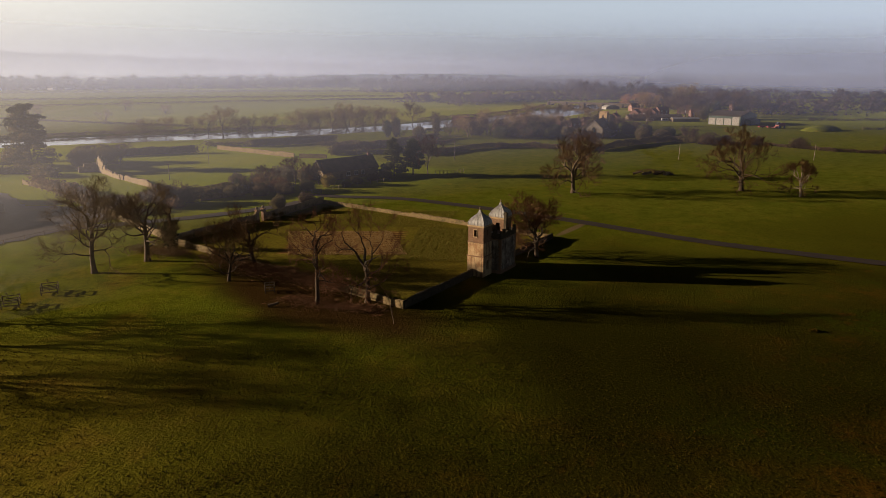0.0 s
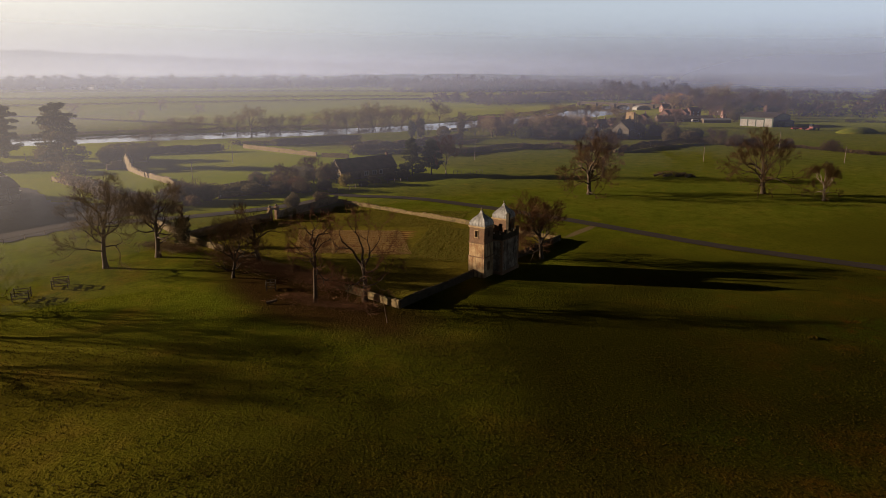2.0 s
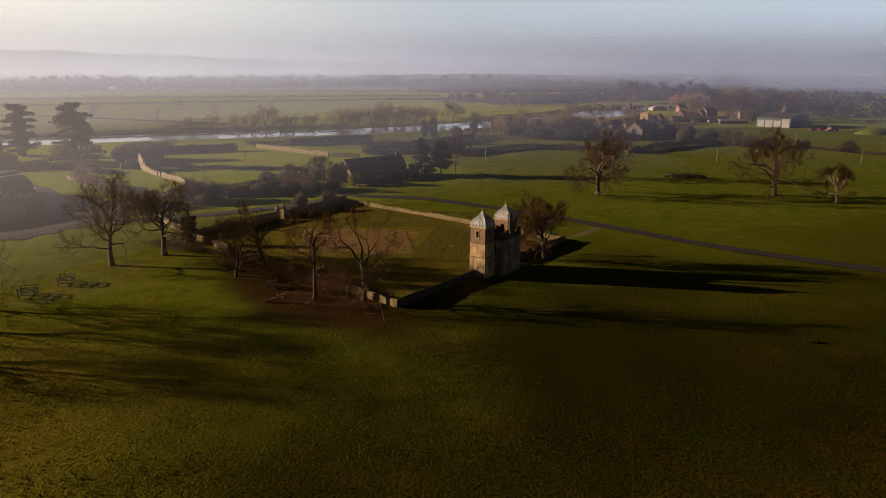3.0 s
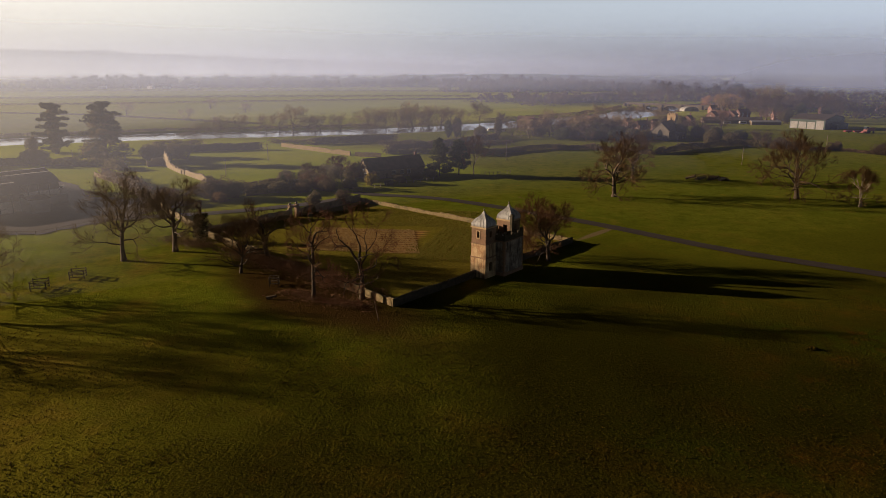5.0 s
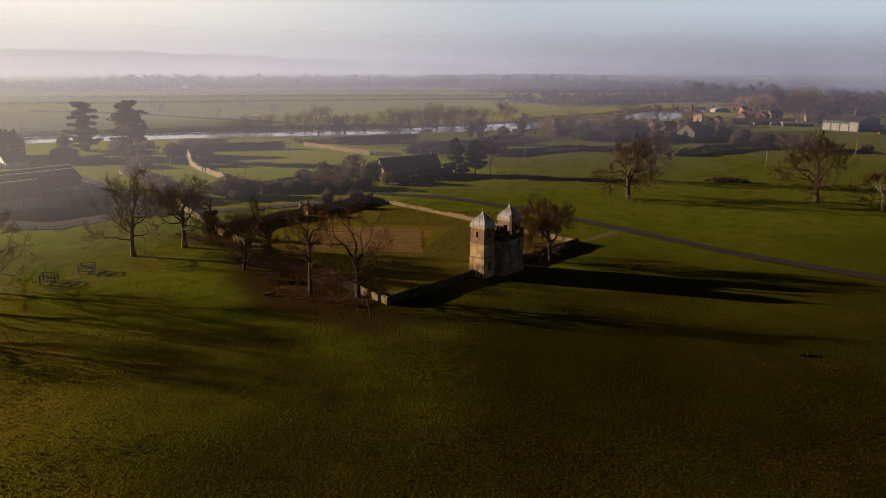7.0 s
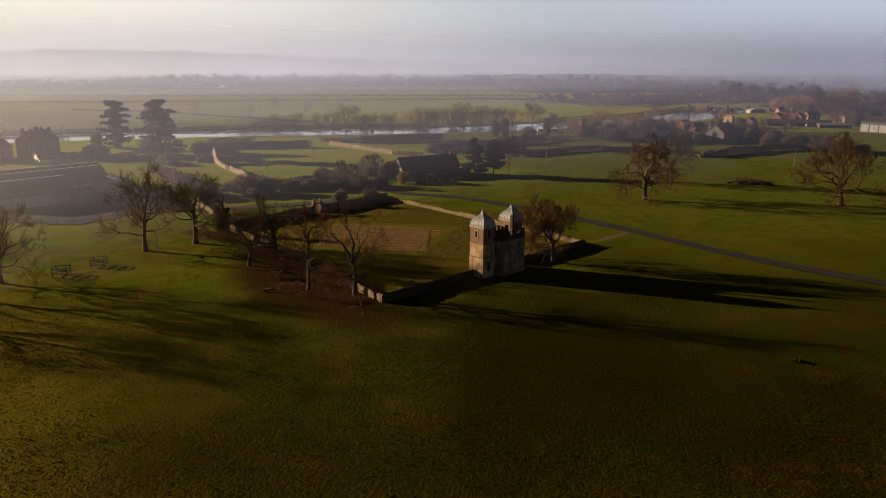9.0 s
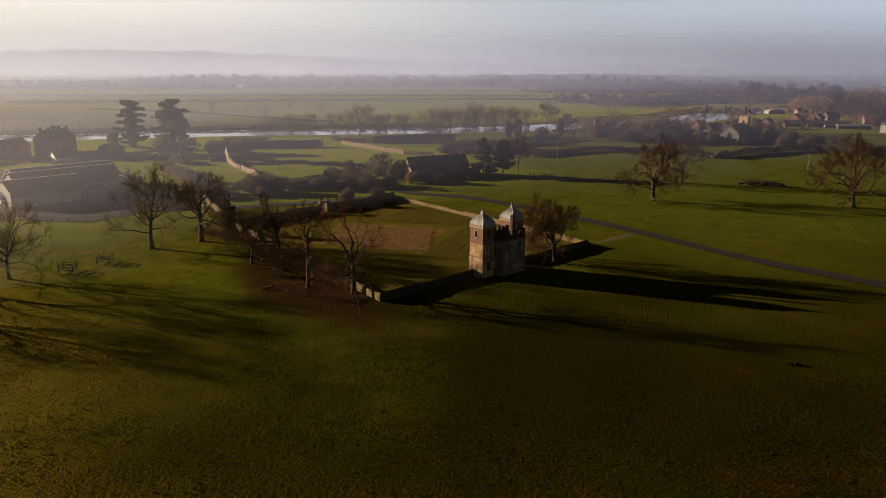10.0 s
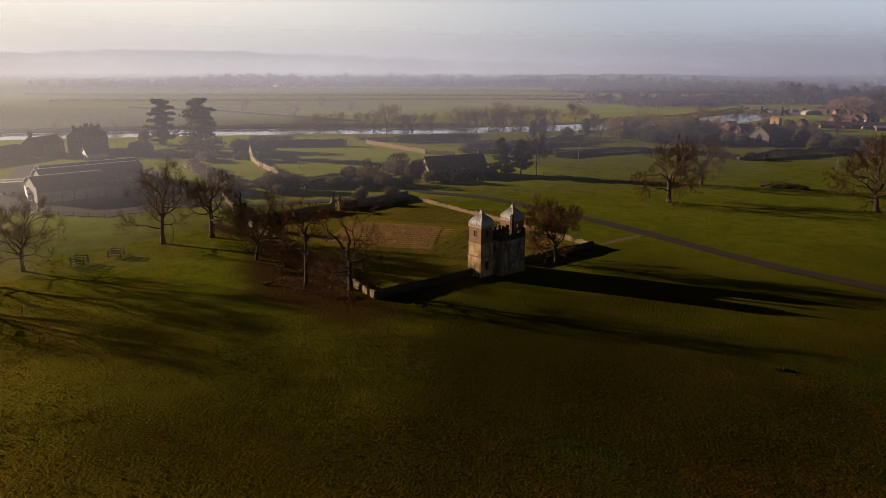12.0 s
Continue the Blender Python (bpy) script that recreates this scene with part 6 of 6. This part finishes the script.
for i in range(9):
    part("rooflight", Mesh().prism([(-11.0, 7.88), (-8.0, 8.38), (-8.0, 8.42), (-11.0, 7.92)], -13.5 + 3 * i, -12.0 + 3 * i, pose(0, 0, 0.12, 0, 0, 90) @ Matrix.Scale(-1, 4, (1, 0, 0))), PAINT_WHITE, wh)
part("side_shed", Mesh().prism([(15.2, -0.5), (21, -0.5), (21, 3.6), (15.2, 4.6)], -8, 12), SHEET_GREEN, wh)
mound = Mesh()
mound.lathe([(13, -0.4), (12, 0.5), (9, 2.2), (6, 3.2), (3, 3.7), (0.5, 3.9)], 28, pose(258, 462, -4.3, 0, 0, 20) @ Matrix.Diagonal((1.25, 0.8, 1, 1)))
setting("mound", mound, PASTURE, "smooth grassy mound beside the warehouse", "mound", smooth=True)
t = thing("harvester", "red combine harvester parked by the warehouse", "farm machine", at(240, 484, 20))
part("body", Mesh().prism([(-3, 1.2), (3.2, 1.2), (3.4, 3.4), (0.5, 3.6), (-2.6, 3.0)], -1.5, 1.5), RED_PAINT, t)
part("cab", Mesh().box(-3.2, -1.4, -1.1, 1.1, 2.4, 4.1), GLASS, t)
part("header", Mesh().box(-5.2, -4.0, -2.8, 2.8, 0.3, 1.3).box(-4.0, -2.8, -0.6, 0.6, 0.9, 1.6), RED_PAINT, t)
for x, r in ((-1.8, 0.95), (2.4, 0.65)):
    for s in (-1, 1):
        part("wheel", Mesh().lathe([(r * 0.5, -0.3), (r, -0.3), (r, 0.3), (r * 0.5, 0.3)], 14, pose(x, s * 1.6, r, 90)), RUBBER, t)
for x, y in ((226, 482), (231, 480)):
    t = thing("trailer", "low red farm trailer", "trailer", at(x, y, 10), "trailers")
    part("bed", Mesh().box(-2.2, 2.2, -1.1, 1.1, 0.8, 1.7), RED_PAINT, t)
    part("wheel", Mesh().lathe([(0.2, -0.1), (0.42, -0.1), (0.42, 0.1), (0.2, 0.1)], 12, pose(0, -1.15, 0.42, 90)), RUBBER, t)


def bridge():
    a, b = Vector((128, 823)), Vector((218, 748))
    d = b - a
    ln = d.length
    t = thing("bridge", "long old stone river bridge with rounded arches", "bridge", pose(a.x, a.y, -7.3, 0, 0, math.degrees(math.atan2(d.y, d.x))))
    n = 5
    bay = ln / n
    for i in range(n):
        r = bay * 0.40
        arch = [(i * bay, 0)] + [(i * bay + bay / 2 - r, 0)] + [(i * bay + bay / 2 - r * math.cos(math.pi * k / 8), 4.6 * math.sin(math.pi * k / 8)) for k in range(1, 8)] + [(i * bay + bay / 2 + r, 0), ((i + 1) * bay, 0), ((i + 1) * bay, 5.6), (i * bay, 5.6)]
        part("arch", Mesh().prism(arch, -3, 3), STONE_SHADE_DARK, t)
        part("pier", Mesh().prism([(i * bay - 1.2, -2), (i * bay + 1.2, -2), (i * bay + 1.2, 6), (i * bay - 1.2, 6)], -4.2, -3), STONE_SHADE_DARK, t)
    part("parapet", Mesh().box(0, ln, -3.05, -2.65, 5.6, 6.5).box(0, ln, 2.65, 3.05, 5.6, 6.5), STONE_SHADE_DARK, t)


bridge()

# ---- trees of the middle distance ----
FAR_A = bare_tree("tree", "leafless broad tree in the hazy distance", at(-151.7, 467), 201, 16, 0.18, 1.2, 0.45, 7, 4, 3, twig=TWIG_GREY, group="riverside trees", twig_r=0.04, twig_len=2.0, low_limb=3, fuzz=4, forks=2.3)
FAR_B = bare_tree("tree", "tall leafless riverside tree", at(-100, 478), 202, 16, 0.10, 1.15, 0.4, 8, 4, 3, twig=TWIG_GREY, group="riverside trees", twig_r=0.04, twig_len=2.0, lift=0.04, low_limb=5, fuzz=4, forks=2.3)
FAR_C = bare_tree("tree", "reddish leafless tree near the village", at(-24.9, 556), 203, 14, 0.18, 1.1, 0.4, 7, 4, 3, twig=TWIG_FAR, group="village trees", twig_r=0.04, twig_len=1.8, low_limb=2, fuzz=5, forks=2.3)
FAR_D = bare_tree("willow_tree", "golden-twigged leafless willow by the river", at(222, 772), 204, 14, 0.15, 1.2, 0.4, 7, 4, 4, twig=TWIG_GOLD, group="golden willows", twig_r=0.06, twig_len=1.9, low_limb=3, fuzz=8, forks=2.3)
rng = random.Random(77)
for k in range(12):
    copy_thing(FAR_C if k % 3 else FAR_A, at(14 + 5.2 * k + rng.uniform(-2, 2), 414 + 1.2 * k + rng.uniform(-4, 10), rng.uniform(0, 360), rng.uniform(0.5, 0.8)))
for tree, x, y, s in ((FAR_B, -88, 486, 1.0), (FAR_A, -80, 490, 1.0), (FAR_B, -70, 497, 1.2), (FAR_B, -60, 512, 1.0), (FAR_A, -118, 470, 0.8), (FAR_A, -168, 458, 0.7),
                      (FAR_A, -130, 462, 0.8), (FAR_A, -52, 520, 0.95), (FAR_A, -265, 534, 0.65), (FAR_A, -198, 452, 0.6), (FAR_A, -186, 455, 0.65), (FAR_A, -325, 700, 0.7),
                      (FAR_A, -326, 392, 0.5), (FAR_A, -360, 372, 0.5), (FAR_A, -338, 384, 0.45), (FAR_A, -360, 600, 0.75), (FAR_A, -260, 640, 0.6), (FAR_A, -140, 464, 0.7), (FAR_A, -160, 462, 0.75), (FAR_A, -95, 482, 0.8), (FAR_A, -65, 503, 0.85), (FAR_A, -46, 526, 0.8), (FAR_B, -38, 534, 0.8), (FAR_A, -75, 492, 0.7)):
    copy_thing(tree, at(x, y, rng.uniform(0, 360), s))
VILLAGE = ((30, 428, 1.1), (41, 427, 1.1), (50, 432, 1.2), (47.4, 396, 0.8), (22, 440, 1.0), (66, 428, 0.9), (60, 440, 1.1), (75, 445, 1.0), (78, 432, 0.8), (30, 458, 1.2), (10, 445, 0.8), (116, 446, 0.9),
           (122, 420, 0.8), (128, 470, 1.0), (137, 380, 0.75), (141, 384, 0.7), (150, 500, 0.9), (190, 640, 1.3), (215, 620, 1.4), (206, 580, 1.6), (240, 610, 1.5), (262, 600, 1.3), (230, 700, 1.6), (262, 740, 1.7),
           (280, 650, 1.5), (300, 760, 1.6), (250, 830, 1.5), (180, 860, 1.5), (-26, 408, 0.7), (5, 428, 0.7), (-5, 500, 0.9), (70, 470, 0.9), (95, 456, 0.8), (70, 566, 0.9), (84, 574, 0.8), (96, 570, 0.9), (108, 588, 0.8), (60, 580, 0.7), (110, 500, 0.9), (86, 430, 0.6))
for x, y, s in VILLAGE:
    copy_thing(FAR_C if rng.random() < 0.75 else FAR_A, at(x, y, rng.uniform(0, 360), s * (0.75 if y < 480 else 0.95)))
for x, y, s in ((235, 785, 1.0), (212, 790, 0.9), (250, 800, 0.8)):
    copy_thing(FAR_D, at(x, y, rng.uniform(0, 360), s))
for x, y, w, h, s in ((110, 440, 9, 9, 301), (118, 432, 8, 8, 302), (124, 418, 9, 8, 303), (106, 425, 6, 9, 304), (60, 415, 9, 7, 305), (50, 408, 12, 7, 306), (76, 412, 9, 7, 307), (38, 412, 12, 7, 308), 
                      (20, 425, 10, 6, 310), (-28.5, 410, 5, 13, 311), (-33, 408, 4.5, 11, 312), (-5, 430, 5, 13, 313), (100, 452, 10, 12, 314), (135, 410, 10, 7, 315), (128, 398, 12, 6, 316), (116, 392, 9, 5, 317),
                      (66, 430, 10, 10, 318), (-15, 420, 8, 6, 319), (215, 565, 10, 14, 320), (232, 580, 10, 16, 321), (248, 575, 10, 14, 322), (222, 610, 9, 17, 323), (34, 404, 8, 8, 324), (44, 414, 9, 9, 325), (56, 420, 8, 10, 326), (70, 418, 9, 8, 327), (82, 406, 7, 7, 328), (120, 405, 8, 7, 329), (64, 402, 7, 6, 330), (108, 474, 7, 13, 331), (118, 480, 7, 11, 332)):
    shrub("evergreen", "dark evergreen among the village gardens", x, y, w, h, s, NEEDLE if s % 3 == 0 else SHRUB, 700, 0.6, "village evergreens", "tree")


# ---- far hedges and woods ----
def wood(name, label, pts, count, depth, h, seed, mat):
    """A far belt of leafless trees, each a spray of spikes on a stem."""
    rng = random.Random(seed)
    m = Mesh()
    total = sum(math.hypot(b[0] - a[0], b[1] - a[1]) for a, b in zip(pts, pts[1:]))
    for (ax, ay), (bx, by) in zip(pts, pts[1:]):
        n = int(1.6 * count * math.hypot(bx - ax, by - ay) / total)
        for _ in range(n):
            f = rng.random()
            x, y = ax + (bx - ax) * f + rng.gauss(0, depth * 0.2), ay + (by - ay) * f + rng.gauss(0, depth * 0.5)
            hh, z = h * rng.uniform(0.55, 1.1), max(ground(x, y), -5.6)
            m.twig((x, y, z), (x, y, z + hh * 0.5), hh * 0.012)
            wide, crowns = rng.uniform(0.26, 0.42), rng.randint(2, 4)
            for _c in range(crowns):
                cx, cy, cz, cr = x + rng.gauss(0, 0.17) * hh, y + rng.gauss(0, 0.17) * hh, z + hh * rng.uniform(0.34, 0.72), hh * wide * rng.uniform(0.6, 1.0)
                for _k in range(20):
                    q = rng.uniform(0.1, 1.0)
                    v = Vector((rng.gauss(0, 1), rng.gauss(0, 1), rng.gauss(0, 1))).normalized() * q
                    m.leaf((cx + v.x * cr, cy + v.y * cr, cz + v.z * cr * 0.85), hh * (0.125 - 0.075 * q) * rng.uniform(0.7, 1.2), rng)
            for _k in range(7):
                m.leaf((x + rng.gauss(0, 0.4) * hh, y + rng.gauss(0, 0.3) * hh, z + hh * rng.uniform(0.02, 0.25)), hh * rng.uniform(0.08, 0.15), rng)
    return setting(name, m, mat, label, "woodland", kind="stuff")


WOODS = (([(15, 852), (55, 880), (100, 940), (150, 985), (240, 1000), (340, 1010)], 190, 60, 15, 1, WOOD_FAR), ([(-140, 1330), (0, 1340), (130, 1400), (300, 1420)], 200, 90, 24, 2, WOOD_FAR),
         ([(230, 1300), (420, 1380), (720, 1260), (1000, 1150)], 240, 120, 28, 3, WOOD_FAR), ([(300, 830), (430, 900), (560, 900), (700, 860), (900, 800)], 200, 90, 18, 4, WOOD_FAR),
         ([(-1300, 1250), (-900, 1450), (-380, 1630), (0, 1750), (500, 1950)], 420, 120, 20, 5, WOOD_FAR), ([(500, 1700), (900, 1550), (1500, 1300)], 200, 120, 24, 6, WOOD_FAR),
         ([(230, 730), (300, 790), (360, 850)], 60, 60, 16, 7, WOOD_FAR), ([(-1500, 1900), (-700, 2050), (300, 2250), (1300, 1900)], 300, 150, 22, 8, WOOD_FAR),
         ([(440, 700), (520, 650), (640, 600)], 40, 30, 12, 9, WOOD_FAR), ([(270, 640), (330, 660), (420, 720), (500, 740)], 70, 50, 15, 10, WOOD_FAR))
WOODS += (([(-1100, 1480), (-700, 1640), (-250, 1760), (100, 1850)], 130, 160, 34, 11, WOOD_FAR), ([(-60, 890), (10, 925), (60, 960)], 40, 40, 15, 12, WOOD_FAR))
for pts, n, depth, h, s, mat in WOODS:
    wood("woodland", "hazy belt of leafless woodland on the plain", pts, n, depth, h, 400 + s, mat)
FAR_HEDGES = (([(-700, 690), (-497, 767), (-342, 858), (-145, 955), (10, 985)], 2.2), ([(-900, 830), (-605, 937), (-395, 1010), (-77, 1080)], 2.5), ([(-1000, 1180), (-460, 1293), (-100, 1330)], 3.0),
              ([(-500, 600), (-380, 585), (-265, 536), (-190, 505)], 1.2), ([(20, 905), (-60, 975), (-145, 958)], 1.5), ([(300, 560), (420, 560), (560, 520)], 1.5), ([(290, 470), (380, 455), (520, 420)], 1.5),
              ([(-20, 560), (60, 660), (90, 720), (120, 800)], 2.2))
for k, (pts, h) in enumerate(FAR_HEDGES):
    hedge("hedgerow", "thin dark hedgerow between flat fields", pts, h * 1.1, 2.4, 500 + k, SHRUB, 8, 0.5, group="far hedgerows")
for k, pts in enumerate(([(-460, 282), (-365, 352), (-285, 408), (-225, 443), (-160, 470), (-100, 496)],)):
    hedge("bank_scrub", "brown reeds and scrub along the river bank", pts, 1.8, 5.0, 520 + k, SCRUB, 12, 0.5, "scrub", "river banks")
for x, y, a, ln in ((-830, 1400, 10, 16), (-800, 1410, -20, 14), (-770, 1420, 30, 18), (-900, 1390, 0, 14), (-720, 1440, 15, 16), (640, 900, 20, 14), (760, 980, -15, 16), (900, 1050, 10, 18)):
    house("far_house", "small white house on the far plain", "house", at(x, y, a), ln, 9, 5, 8.5, PAINT_WHITE, SLATE, windows=((-3, 1, 1.5, 1.5), (3, 1, 1.5, 1.5)), group="far houses")

# ---- hay in the walled garden, tussocks in the meadow ----
def hay_rows(label, origin, u, v, length, rows, gap, seed, mat, h=0.35, per_m=10):
    """Raked rows of cut grass: u along the rows, v from row to row."""
    rng = random.Random(seed)
    m = Mesh()
    u, v = Vector(u).normalized(), Vector(v).normalized()
    for r in range(rows):
        for _ in range(int(length * per_m)):
            s = rng.random() * length
            wob = 0.5 * noise.noise((s * 0.15, r * 3.1, seed))
            p = Vector(origin) + u * s + v * (r * gap + wob + rng.gauss(0, 0.42))
            k = 0.6 + 0.8 * abs(noise.noise((s * 0.35, r * 1.7, seed + 3)))
            m.leaf((p.x, p.y, ground(p.x, p.y) + rng.random() * h * k), rng.uniform(0.08, 0.19), rng)
    return setting("hay_rows", m, mat, label, "hay", kind="stuff")


hay_rows("tawny raked rows of cut hay", (-32.0, 133.3), (1, -0.02), (-0.22, 1), 24.5, 15, 1.55, 601, HAY, 0.26, 30)
hay_rows("olive rows of cut grass", (-8.5, 128.0), (0.12, 1), (1, -0.1), 31, 11, 1.3, 602, HAY_GREEN, 0.2, 26)
hay_rows("olive rows of cut grass along the wall", (-30, 160.5), (1, -0.05), (0.2, 1), 30, 13, 1.7, 603, HAY_GREEN, 0.2, 22)


def on_road(x, y):
    for (ax, ay), (bx, by) in zip(ROAD, ROAD[1:]):
        dx, dy = bx - ax, by - ay
        k = max(0.0, min(1.0, ((x - ax) * dx + (y - ay) * dy) / (dx * dx + dy * dy)))
        if math.hypot(x - ax - k * dx, y - ay - k * dy) < 3.0:
            return True
    return math.hypot(x - 8.7, y - 120.5) < 6.5


def tussocks(label, n, box, seed, lo, hi, mat):
    rng = random.Random(seed)
    m = Mesh()
    x0, x1, y0, y1 = box
    while n:
        x, y = rng.uniform(x0, x1), rng.uniform(y0, y1)
        n -= 1
        if rng.random() > 0.75 + 0.5 * noise.noise((x * 0.06, y * 0.06, seed)) or (y > 100 and on_road(x, y)):
            continue
        z = ground(x, y)
        hh = rng.uniform(lo, hi)
        for _ in range(5):
            a = rng.uniform(0, 6.28)
            r, k = hh * rng.uniform(0.5, 1.0), len(m.v)
            c, s = math.cos(a), math.sin(a)
            m.v += [(x - s * hh * 0.35, y + c * hh * 0.35, z - 0.02), (x + s * hh * 0.35, y - c * hh * 0.35, z - 0.02), (x + c * r, y + s * r, z + hh * rng.uniform(0.4, 1.0))]
            m.f.append((k, k + 1, k + 2))
    return setting("tussocks", m, mat, label, "grass", kind="stuff")


tussocks("rough olive and brown grass tussocks", 30000, (-75, 90, 40, 85), 701, 0.07, 0.2, TURF_ROUGH)
